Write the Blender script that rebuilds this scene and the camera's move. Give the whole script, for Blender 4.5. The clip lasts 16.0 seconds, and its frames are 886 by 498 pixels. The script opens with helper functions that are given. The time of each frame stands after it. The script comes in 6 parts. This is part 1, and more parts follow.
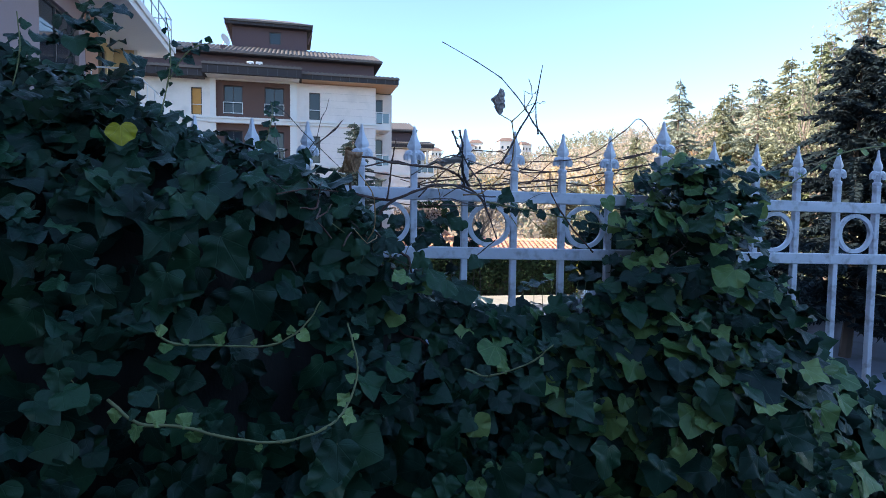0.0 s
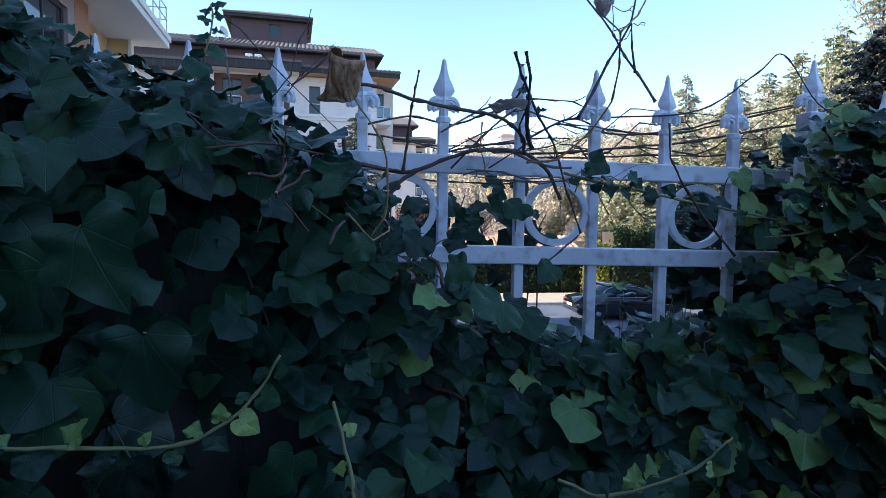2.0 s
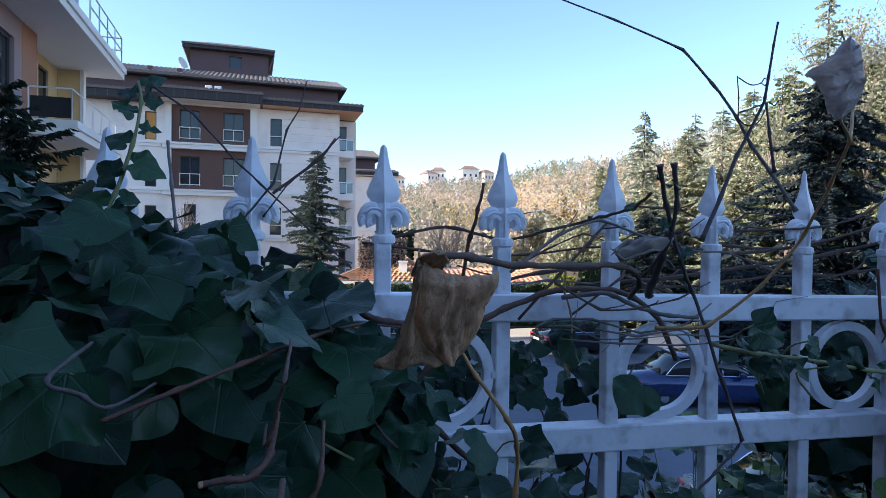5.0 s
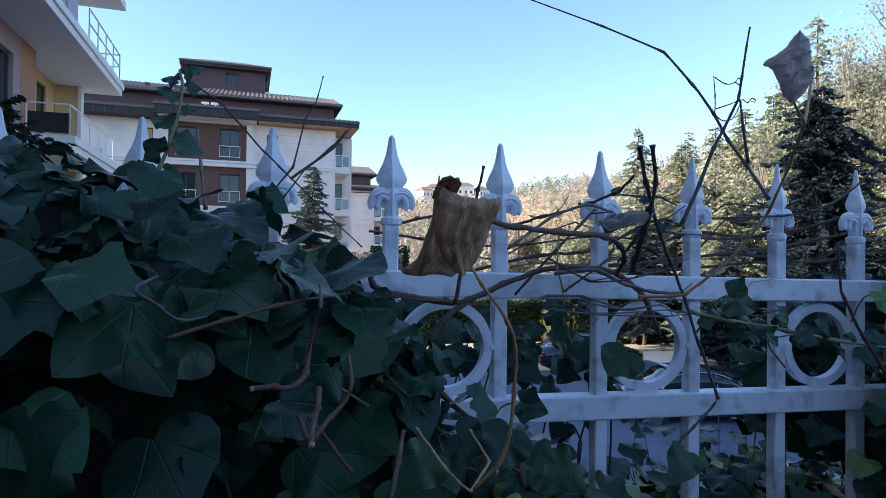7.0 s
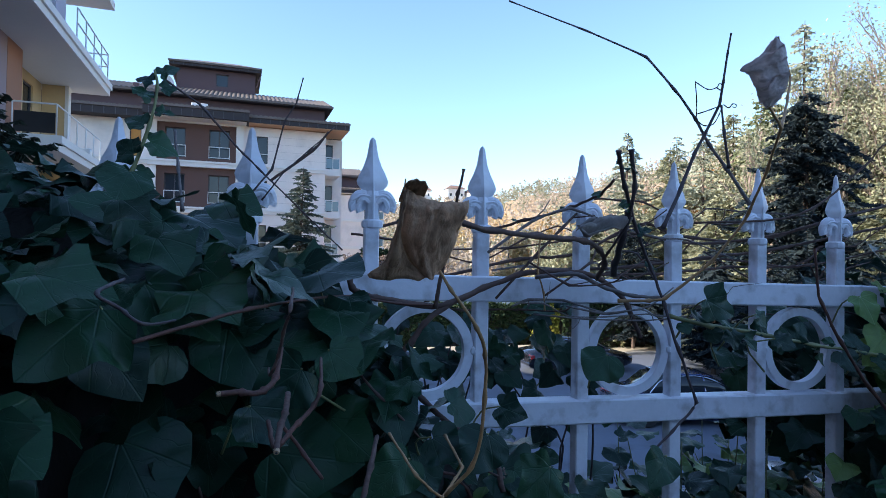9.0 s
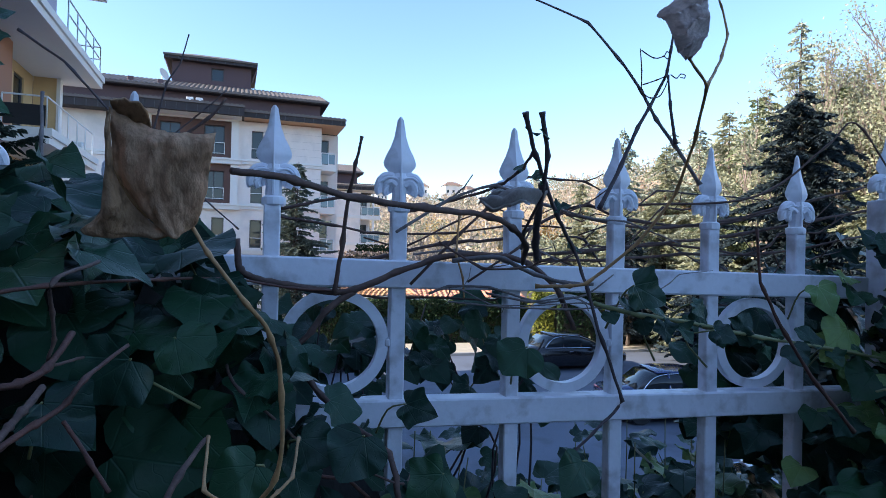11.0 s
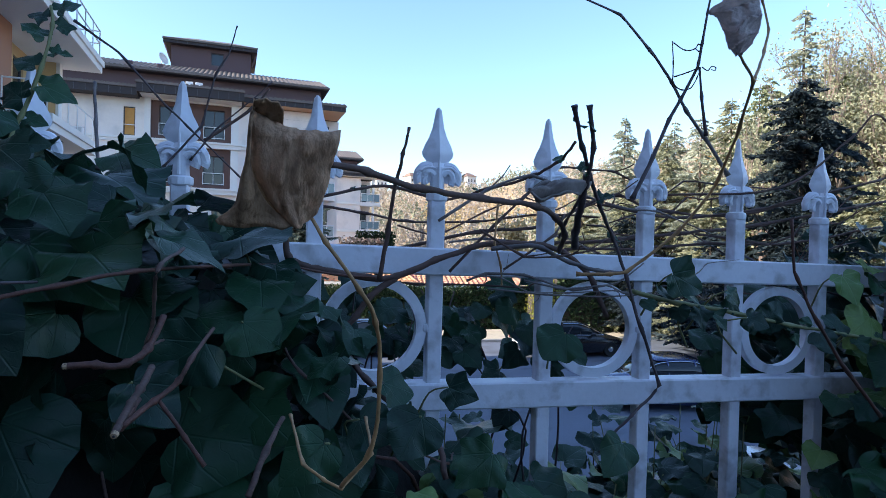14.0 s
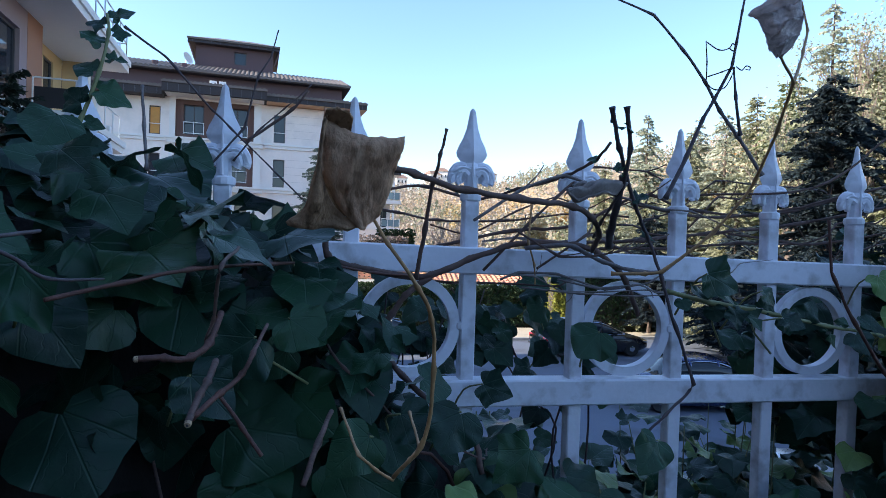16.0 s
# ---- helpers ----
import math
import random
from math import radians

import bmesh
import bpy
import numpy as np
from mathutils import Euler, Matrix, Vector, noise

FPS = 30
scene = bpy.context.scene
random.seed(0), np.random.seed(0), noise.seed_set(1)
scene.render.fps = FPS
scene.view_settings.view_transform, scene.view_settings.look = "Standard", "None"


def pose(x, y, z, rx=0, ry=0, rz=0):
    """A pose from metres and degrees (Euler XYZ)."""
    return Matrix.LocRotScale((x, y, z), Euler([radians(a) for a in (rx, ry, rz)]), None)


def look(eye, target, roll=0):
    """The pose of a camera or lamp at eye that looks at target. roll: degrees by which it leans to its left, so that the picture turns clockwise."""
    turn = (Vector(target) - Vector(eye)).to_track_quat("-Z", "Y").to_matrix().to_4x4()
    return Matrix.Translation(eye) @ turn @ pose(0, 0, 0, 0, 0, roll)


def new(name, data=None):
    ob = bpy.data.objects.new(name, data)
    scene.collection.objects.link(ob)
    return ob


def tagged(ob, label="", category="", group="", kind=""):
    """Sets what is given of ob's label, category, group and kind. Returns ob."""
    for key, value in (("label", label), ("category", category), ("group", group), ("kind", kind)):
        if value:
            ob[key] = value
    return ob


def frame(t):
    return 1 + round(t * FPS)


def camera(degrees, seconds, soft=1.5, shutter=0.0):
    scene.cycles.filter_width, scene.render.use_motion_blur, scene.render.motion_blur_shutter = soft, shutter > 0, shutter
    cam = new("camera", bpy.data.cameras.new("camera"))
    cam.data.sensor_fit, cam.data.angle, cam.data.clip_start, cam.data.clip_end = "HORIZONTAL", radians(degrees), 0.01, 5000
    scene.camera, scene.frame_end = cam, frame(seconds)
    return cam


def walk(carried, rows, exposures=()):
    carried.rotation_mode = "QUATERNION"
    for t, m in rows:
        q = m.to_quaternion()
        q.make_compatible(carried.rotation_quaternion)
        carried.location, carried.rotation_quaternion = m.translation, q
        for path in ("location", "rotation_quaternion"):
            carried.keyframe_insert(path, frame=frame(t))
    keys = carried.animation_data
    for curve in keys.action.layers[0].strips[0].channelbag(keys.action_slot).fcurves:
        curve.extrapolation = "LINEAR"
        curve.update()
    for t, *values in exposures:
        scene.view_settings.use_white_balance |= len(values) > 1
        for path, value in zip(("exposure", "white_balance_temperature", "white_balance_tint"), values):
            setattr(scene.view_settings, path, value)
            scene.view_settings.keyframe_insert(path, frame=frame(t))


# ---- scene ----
cam = camera(73.1, 16.0, soft=0.75)
PATH = [
    (0, (-0.201, -1.728, 1.455), (0.128, 0.24, 1.331), 0.7),
    (0.5, (-0.127, -1.709, 1.43), (0.151, 0.268, 1.309), 1.0),
    (1, (-0.112, -1.588, 1.414), (0.154, 0.39, 1.286), 0.8),
    (1.5, (-0.213, -1.337, 1.41), (0.083, 0.637, 1.279), 0.7),
    (2, (-0.183, -1.117, 1.423), (0.145, 0.851, 1.287), 0.9),
    (2.5, (-0.051, -0.86, 1.524), (0.252, 1.112, 1.396), 1.2),
    (3, (-0.048, -0.753, 1.578), (0.231, 1.226, 1.499), 0.7),
    (3.5, (-0.148, -0.713, 1.607), (0.187, 1.258, 1.556), 0.4),
    (4, (-0.232, -0.689, 1.615), (0.206, 1.261, 1.56), 0.4),
    (6.5, (-0.25, -0.771, 1.544), (0.207, 1.176, 1.561), 0.7),
    (7, (-0.265, -0.776, 1.545), (0.201, 1.169, 1.568), 0.7),
    (7.5, (-0.261, -0.777, 1.546), (0.21, 1.166, 1.572), 0.8),
    (8, (-0.259, -0.777, 1.546), (0.222, 1.164, 1.577), 0.8),
    (10.5, (-0.171, -0.752, 1.544), (0.338, 1.183, 1.576), 1.2),
    (11, (-0.133, -0.727, 1.53), (0.374, 1.207, 1.552), 1.3),
    (11.5, (-0.144, -0.731, 1.529), (0.361, 1.204, 1.54), 1.3),
    (12, (-0.162, -0.722, 1.523), (0.342, 1.213, 1.524), 1.4),
    (12.5, (-0.174, -0.718, 1.523), (0.332, 1.217, 1.511), 1.4),
    (13, (-0.182, -0.729, 1.527), (0.325, 1.206, 1.51), 1.3),
    (13.5, (-0.183, -0.732, 1.529), (0.327, 1.202, 1.51), 1.5),
    (14, (-0.183, -0.733, 1.53), (0.327, 1.201, 1.509), 1.6),
    (14.5, (-0.189, -0.734, 1.531), (0.306, 1.204, 1.506), 1.7),
    (15, (-0.195, -0.737, 1.531), (0.284, 1.205, 1.504), 1.7),
    (15.5, (-0.2, -0.739, 1.531), (0.261, 1.207, 1.501), 1.7),
    (16, (-0.203, -0.74, 1.531), (0.243, 1.21, 1.501), 1.8),
]
walk(cam, [(t, look(eye, target, roll)) for t, eye, target, roll in PATH], exposures=[(0.0, 1.41, 5850, 12), (2.2, 1.41, 5850, 12), (3.5, 1.20, 5850, 12), (8.0, 1.22, 5850, 12), (11.0, 1.30, 5850, 12), (16.0, 1.33, 5900, 12)])

# ---- light ----
SUN_AZ, SUN_EL = 92.0, 26.0  # degrees to the left of straight ahead; above the horizon
world = bpy.data.worlds.new("sky")
scene.world = world
world.use_nodes = True
wn = world.node_tree.nodes
sky = wn.new("ShaderNodeTexSky")
sky.sky_type = "NISHITA"
sky.sun_disc = False
sky.sun_elevation = radians(SUN_EL)
sky.sun_rotation = radians(-SUN_AZ)
sky.air_density, sky.dust_density, sky.ozone_density = 1.0, 0.42, 2.2
world.node_tree.links.new(sky.outputs[0], wn["Background"].inputs[0])
wn["Background"].inputs[1].default_value = 0.15
sun = new("sun", bpy.data.lights.new("sun", "SUN"))
sun.data.energy, sun.data.angle, sun.data.color = 4.5, radians(0.6), (1.0, 0.86, 0.66)
to_sun = Vector((-math.sin(radians(SUN_AZ)) * math.cos(radians(SUN_EL)), math.cos(radians(SUN_AZ)) * math.cos(radians(SUN_EL)), math.sin(radians(SUN_EL))))
sun.matrix_basis = to_sun.to_track_quat("Z", "Y").to_matrix().to_4x4()

# ---- materials ----
def material(name, color, rough=0.6, vary=0.12, scale=8.0, fine=60.0, bump=0.1, metal=0.0, coat=0.0, spec=0.5, stain=None, stain_amount=0.3, stretch=(1, 1, 1), per_object=0.0, per_island=0.0, trans=0.0):
    """A painted, woody, leafy or stony surface: two scales of variation, stains and relief."""
    m = bpy.data.materials.new(name)
    m.use_nodes = True
    t = m.node_tree
    n, link = t.nodes, t.links.new
    b = n["Principled BSDF"]
    co = n.new("ShaderNodeTexCoord")
    mp = n.new("ShaderNodeMapping")
    mp.inputs["Scale"].default_value = stretch
    link(co.outputs["Object"], mp.inputs[0])
    big, small = n.new("ShaderNodeTexNoise"), n.new("ShaderNodeTexNoise")
    big.inputs["Scale"].default_value, big.inputs["Detail"].default_value = scale, 4
    small.inputs["Scale"].default_value, small.inputs["Detail"].default_value = fine, 5
    link(mp.outputs[0], big.inputs[0])
    link(mp.outputs[0], small.inputs[0])
    def number(op, a, c):
        q = n.new("ShaderNodeMath")
        q.operation = op
        for i, v in enumerate((a, c)):
            if isinstance(v, (int, float)):
                q.inputs[i].default_value = v
            else:
                link(v, q.inputs[i])
        return q.outputs[0]
    total = number("ADD", number("MULTIPLY", number("SUBTRACT", big.outputs[0], 0.5), 2.4 * vary), number("MULTIPLY", number("SUBTRACT", small.outputs[0], 0.5), 1.6 * vary))
    if per_object:
        oi = n.new("ShaderNodeObjectInfo")
        total = number("ADD", total, number("MULTIPLY", number("SUBTRACT", oi.outputs["Random"], 0.5), per_object))
    if per_island:
        ge = n.new("ShaderNodeNewGeometry")
        total = number("ADD", total, number("MULTIPLY", number("SUBTRACT", ge.outputs["Random Per Island"], 0.5), per_island))
    value = number("ADD", total, 1.0)
    hsv = n.new("ShaderNodeHueSaturation")
    hsv.inputs["Color"].default_value = (*color, 1)
    link(value, hsv.inputs["Value"])
    if per_object or per_island:
        link(number("ADD", number("MULTIPLY", total, -0.06), 0.5), hsv.inputs["Hue"])
    last = hsv.outputs[0]
    if stain:
        ramp, mix, blot = n.new("ShaderNodeValToRGB"), n.new("ShaderNodeMix"), n.new("ShaderNodeTexNoise")
        mix.data_type = "RGBA"
        blot.inputs["Scale"].default_value, blot.inputs["Detail"].default_value = scale * 2.3, 7
        link(mp.outputs[0], blot.inputs[0])
        ramp.color_ramp.elements[0].position, ramp.color_ramp.elements[1].position = 0.52, 0.70
        ramp.color_ramp.elements[1].color = (stain_amount,) * 3 + (1,)
        ramp.color_ramp.elements[0].color = (0, 0, 0, 1)
        link(blot.outputs[0], ramp.inputs[0])
        link(ramp.outputs[0], mix.inputs[0])
        link(last, mix.inputs[6])
        mix.inputs[7].default_value = (*stain, 1)
        last = mix.outputs[2]
    link(last, b.inputs["Base Color"])
    b.inputs["Metallic"].default_value = metal
    b.inputs["Coat Weight"].default_value = coat
    b.inputs["Specular IOR Level"].default_value = spec
    link(number("ADD", number("MULTIPLY", number("SUBTRACT", small.outputs[0], 0.5), 0.25), rough), b.inputs["Roughness"])
    if bump:
        bp = n.new("ShaderNodeBump")
        bp.inputs["Strength"].default_value = bump
        bp.inputs["Distance"].default_value = 0.3 / fine
        link(small.outputs[0], bp.inputs["Height"])
        link(bp.outputs[0], b.inputs["Normal"])
    if trans:
        tr, add = n.new("ShaderNodeBsdfTranslucent"), n.new("ShaderNodeMixShader")
        link(last, tr.inputs[0])
        add.inputs[0].default_value = trans
        link(b.outputs[0], add.inputs[1])
        link(tr.outputs[0], add.inputs[2])
        link(add.outputs[0], n["Material Output"].inputs[0])
    return m


def veined(name, color, vein, rough=0.38, per_object=0.5, per_island=0.5, strength=0.5, trans=0.12, mottle=0.6, thin=42.0, spec=0.4):
    """A leaf with five veins that fan out from its stalk (leaf coordinates lie in the UV map) and mottling."""
    m = bpy.data.materials.new(name)
    m.use_nodes = True
    t = m.node_tree
    n, link = t.nodes, t.links.new
    b = n["Principled BSDF"]
    b.inputs["Specular IOR Level"].default_value = spec
    uv = n.new("ShaderNodeUVMap")
    sep = n.new("ShaderNodeSeparateXYZ")
    link(uv.outputs[0], sep.inputs[0])
    def number(op, a, c=0.0, clamp=False):
        q = n.new("ShaderNodeMath")
        q.operation, q.use_clamp = op, clamp
        for i, v in enumerate((a, c)):
            if isinstance(v, (int, float)):
                q.inputs[i].default_value = v
            else:
                link(v, q.inputs[i])
        return q.outputs[0]
    x, y = number("ABSOLUTE", sep.outputs[0]), sep.outputs[1]
    lines = None
    for a in (0.0, 38.0, 82.0):
        c, s = math.cos(radians(a)), math.sin(radians(a))
        d = number("ABSOLUTE", number("SUBTRACT", number("MULTIPLY", x, c), number("MULTIPLY", y, s)))
        one = number("SUBTRACT", 1.0, number("MULTIPLY", d, thin), True)
        lines = one if lines is None else number("MAXIMUM", lines, one)
    # side veins branch off the midrib
    bend = n.new("ShaderNodeTexNoise")
    bend.inputs["Scale"].default_value = 3.0
    link(uv.outputs[0], bend.inputs[0])
    w = number("SINE", number("MULTIPLY", number("ADD", number("SUBTRACT", y, number("MULTIPLY", x, 0.7)), number("MULTIPLY", bend.outputs[0], 0.5)), 30.0))
    fine = number("MULTIPLY", number("SUBTRACT", w, 0.93, True), 3.6)
    lines = number("MAXIMUM", lines, fine, True)
    no, ge, oi = n.new("ShaderNodeTexNoise"), n.new("ShaderNodeNewGeometry"), n.new("ShaderNodeObjectInfo")
    no.inputs["Scale"].default_value, no.inputs["Detail"].default_value = 5.0, 5
    link(uv.outputs[0], no.inputs[0])
    r = number("ADD", number("MULTIPLY", number("SUBTRACT", ge.outputs["Random Per Island"], 0.5), per_island), number("MULTIPLY", number("SUBTRACT", oi.outputs["Random"], 0.5), per_object))
    hsv = n.new("ShaderNodeHueSaturation")
    hsv.inputs["Color"].default_value = (*color, 1)
    link(number("ADD", number("ADD", r, 1.0), number("MULTIPLY", number("SUBTRACT", no.outputs[0], 0.5), mottle)), hsv.inputs["Value"])
    link(number("ADD", number("MULTIPLY", r, -0.09), 0.5), hsv.inputs["Hue"])
    mix = n.new("ShaderNodeMix")
    mix.data_type = "RGBA"
    link(number("MULTIPLY", lines, strength), mix.inputs[0])
    link(hsv.outputs[0], mix.inputs[6])
    mix.inputs[7].default_value = (*vein, 1)
    link(mix.outputs[2], b.inputs["Base Color"])
    link(number("ADD", number("MULTIPLY", no.outputs[0], 0.25), rough - 0.12), b.inputs["Roughness"])
    bp = n.new("ShaderNodeBump")
    bp.inputs["Strength"].default_value, bp.inputs["Distance"].default_value = 0.35, 0.002
    link(number("SUBTRACT", number("MULTIPLY", no.outputs[0], 1.2), lines), bp.inputs["Height"])
    link(bp.outputs[0], b.inputs["Normal"])
    tr, ms = n.new("ShaderNodeBsdfTranslucent"), n.new("ShaderNodeMixShader")
    link(mix.outputs[2], tr.inputs[0])
    ms.inputs[0].default_value = trans
    link(b.outputs[0], ms.inputs[1])
    link(tr.outputs[0], ms.inputs[2])
    link(ms.outputs[0], n["Material Output"].inputs[0])
    return m


def glass(name, tint=(0.02, 0.03, 0.04)):
    m = material(name, tint, rough=0.05, vary=0.02, bump=0.0, spec=0.55, coat=0.12)
    m.node_tree.nodes["Principled BSDF"].inputs["Coat Roughness"].default_value = 0.02
    return m


M = {
    "white_iron": material("white_iron", (0.82, 0.825, 0.89), 0.45, 0.08, 14, 160, 0.15, stain=(0.22, 0.19, 0.17), stain_amount=0.5),
    "bark": material("bark", (0.105, 0.063, 0.051), 0.8, 0.6, 60, 420, 0.9, stretch=(0.35, 1, 0.6)),
    "darkbark": material("darkbark", (0.070, 0.052, 0.056), 0.7, 0.35, 40, 500, 0.5),
    "redbark": material("redbark", (0.090, 0.036, 0.025), 0.7, 0.55, 60, 400, 0.8),
    "greybark": material("greybark", (0.17, 0.145, 0.14), 0.8, 0.5, 60, 420, 0.8),
    "tan": material("tan", (0.40, 0.23, 0.10), 0.6, 0.45, 50, 400, 0.3),
    "greenstem": material("greenstem", (0.19, 0.20, 0.085), 0.6, 0.25, 40, 400, 0.3),
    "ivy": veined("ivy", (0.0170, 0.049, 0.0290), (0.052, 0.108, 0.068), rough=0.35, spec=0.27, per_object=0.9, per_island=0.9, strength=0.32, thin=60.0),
    # brighter copy of ivy: light put into the colour, besides real yellow-green leaves
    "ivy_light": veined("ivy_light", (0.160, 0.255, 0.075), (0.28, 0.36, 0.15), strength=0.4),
    "yellow_leaf": veined("yellow_leaf", (0.42, 0.38, 0.02), (0.5, 0.45, 0.1), per_object=0.1, per_island=0.1, trans=0.3),
    "dry_leaf": material("dry_leaf", (0.60, 0.385, 0.24), 0.75, 0.45, 5, 26, 0.35, stain=(0.19, 0.095, 0.042), stain_amount=0.8, stretch=(1, 1, 0.5), trans=0.34),
    "dry_underside": material("dry_underside", (0.42, 0.26, 0.15), 0.75, 0.34, 6, 26, 0.3, stain=(0.13, 0.07, 0.035), stain_amount=0.8, stretch=(1, 1, 0.6), trans=0.25),
    "cut_wood": material("cut_wood", (0.42, 0.29, 0.17), 0.8, 0.3, 60, 600, 0.3),
    "grey_leaf": material("grey_leaf", (0.76, 0.67, 0.64), 0.8, 0.25, 5, 28, 0.25, stain=(0.36, 0.30, 0.28), stain_amount=0.5, stretch=(0.4, 1, 1), trans=0.35),
    # grey_leaf at 0.55 of its colour, darkened for shade
    "shaded_leaf": material("shaded_leaf", (0.418, 0.369, 0.352), 0.8, 0.25, 5, 28, 0.25, stain=(0.36, 0.30, 0.28), stain_amount=0.5, stretch=(0.4, 1, 1), trans=0.35),
    # near-black, so that gaps between the ivy leaves read as shade
    "inner_shade": material("inner_shade", (0.014, 0.012, 0.010), 0.95, 0.5, 25, 160, 1.0, stretch=(1, 1, 0.4)),
    "soil": material("soil", (0.06, 0.05, 0.04), 0.95, 0.4, 2, 30, 0.8),
    "concrete": material("concrete", (0.38, 0.37, 0.35), 0.85, 0.15, 1.5, 30, 0.3, stain=(0.12, 0.11, 0.10)),
    "asphalt": material("asphalt", (0.130, 0.150, 0.195), 0.8, 0.2, 0.4, 20, 0.3, stain=(0.05, 0.05, 0.055), stain_amount=0.5),
    "paving": material("paving", (0.50, 0.44, 0.34), 0.85, 0.15, 1.0, 12, 0.2, stain=(0.25, 0.21, 0.16)),
    "stone_cladding": material("stone_cladding", (0.80, 0.73, 0.68), 0.75, 0.07, 0.35, 6, 0.08, stain=(0.45, 0.43, 0.41), stain_amount=0.4),
    "joint_grey": material("joint_grey", (0.55, 0.50, 0.47), 0.8, 0.08, 0.8, 10, 0.0),
    "white_trim": material("white_trim", (0.75, 0.73, 0.70), 0.7, 0.05, 0.8, 10, 0.05),
    "brown_panel": material("brown_panel", (0.110, 0.055, 0.042), 0.65, 0.12, 0.6, 12, 0.1),
    "dark_roof": material("dark_roof", (0.034, 0.027, 0.030), 0.7, 0.2, 0.6, 10, 0.2),
    "roof_edge": material("roof_edge", (0.135, 0.112, 0.10), 0.75, 0.25, 0.8, 10, 0.2, per_object=0.3),
    "plum_render": material("plum_render", (0.105, 0.066, 0.072), 0.8, 0.1, 0.5, 8, 0.1),
    "pink_render": material("pink_render", (0.32, 0.245, 0.25), 0.85, 0.08, 0.6, 10, 0.1),
    "yellow_render": material("yellow_render", (0.58, 0.42, 0.22), 0.85, 0.08, 0.6, 10, 0.1),
    "terracotta_render": material("terracotta_render", (0.36, 0.18, 0.11), 0.85, 0.1, 0.6, 10, 0.1),
    "blue_render": material("blue_render", (0.42, 0.42, 0.52), 0.85, 0.06, 0.6, 10, 0.1),
    "warm_soffit": material("warm_soffit", (0.50, 0.30, 0.17), 0.6, 0.12, 0.6, 14, 0.1),
    "window_glass": glass("window_glass"),
    "warm_pane": material("warm_pane", (0.60, 0.30, 0.08), 0.8, 0.15, 1.2, 9, 0.2),
    "frame_dark": material("frame_dark", (0.06, 0.055, 0.06), 0.5, 0.1, 3, 30, 0.0),
    "rail_white": material("rail_white", (0.74, 0.74, 0.74), 0.4, 0.05, 3, 30, 0.0),
    "rail_steel": material("rail_steel", (0.55, 0.58, 0.58), 0.35, 0.05, 3, 30, 0.0, metal=0.6),
    "rail_glass": glass("rail_glass", (0.16, 0.24, 0.28)),
    "dark_cloth": material("dark_cloth", (0.02, 0.02, 0.022), 0.85, 0.2, 3, 30, 0.2),
    "roof_tile": material("roof_tile", (0.62, 0.30, 0.16), 0.8, 0.25, 0.8, 6, 0.2, stain=(0.62, 0.42, 0.26), stain_amount=0.6, per_island=0.4, per_object=0.3),
    "house_wall": material("house_wall", (0.62, 0.55, 0.45), 0.85, 0.08, 0.8, 9, 0.1),
    "car_navy": material("car_navy", (0.012, 0.030, 0.120), 0.25, 0.05, 2, 40, 0.0, metal=0.3, coat=1.0),
    "car_black": material("car_black", (0.012, 0.012, 0.016), 0.25, 0.05, 2, 40, 0.0, metal=0.2, coat=1.0),
    "car_blue": material("car_blue", (0.020, 0.050, 0.160), 0.25, 0.05, 2, 40, 0.0, metal=0.3, coat=1.0),
    "car_silver": material("car_silver", (0.55, 0.57, 0.60), 0.3, 0.05, 2, 40, 0.0, metal=0.5, coat=1.0),
    "car_glass": glass("car_glass", (0.02, 0.025, 0.03)),
    "chrome": material("chrome", (0.75, 0.76, 0.78), 0.12, 0.03, 4, 60, 0.0, metal=1.0),
    "rubber": material("rubber", (0.02, 0.02, 0.02), 0.8, 0.1, 6, 60, 0.1),
    "red_lamp": material("red_lamp", (0.45, 0.02, 0.02), 0.2, 0.05, 6, 60, 0.0, coat=1.0),
    # Foliage tones hold light: darker for shade, golden for sun, pale for haze.
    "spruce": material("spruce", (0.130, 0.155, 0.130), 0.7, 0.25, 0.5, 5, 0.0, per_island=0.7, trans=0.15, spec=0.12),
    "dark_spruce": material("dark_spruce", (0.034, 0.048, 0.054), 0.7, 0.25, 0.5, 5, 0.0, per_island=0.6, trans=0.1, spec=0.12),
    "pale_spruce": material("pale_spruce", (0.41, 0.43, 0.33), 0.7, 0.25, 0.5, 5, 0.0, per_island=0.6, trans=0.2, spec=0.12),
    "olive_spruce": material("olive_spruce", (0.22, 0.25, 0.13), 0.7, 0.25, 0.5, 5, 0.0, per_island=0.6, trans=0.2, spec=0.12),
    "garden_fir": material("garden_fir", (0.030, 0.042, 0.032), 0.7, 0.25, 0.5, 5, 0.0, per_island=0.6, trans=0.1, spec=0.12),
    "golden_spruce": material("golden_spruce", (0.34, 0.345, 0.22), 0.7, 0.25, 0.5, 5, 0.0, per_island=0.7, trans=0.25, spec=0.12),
    "autumn": material("autumn", (0.34, 0.22, 0.08), 0.8, 0.3, 0.3, 4, 0.0, per_island=0.8, trans=0.25, spec=0.12),
    "bare_wood": material("bare_wood", (0.27, 0.21, 0.17), 0.85, 0.2, 0.5, 6, 0.0, per_island=0.4),
    "trunk": material("trunk", (0.10, 0.075, 0.06), 0.9, 0.3, 2, 30, 0.5),
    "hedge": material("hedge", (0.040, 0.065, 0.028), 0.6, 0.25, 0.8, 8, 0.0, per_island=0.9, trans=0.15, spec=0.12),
    # hedge colour made bright yellow-green to hold the sunlight on the shrub
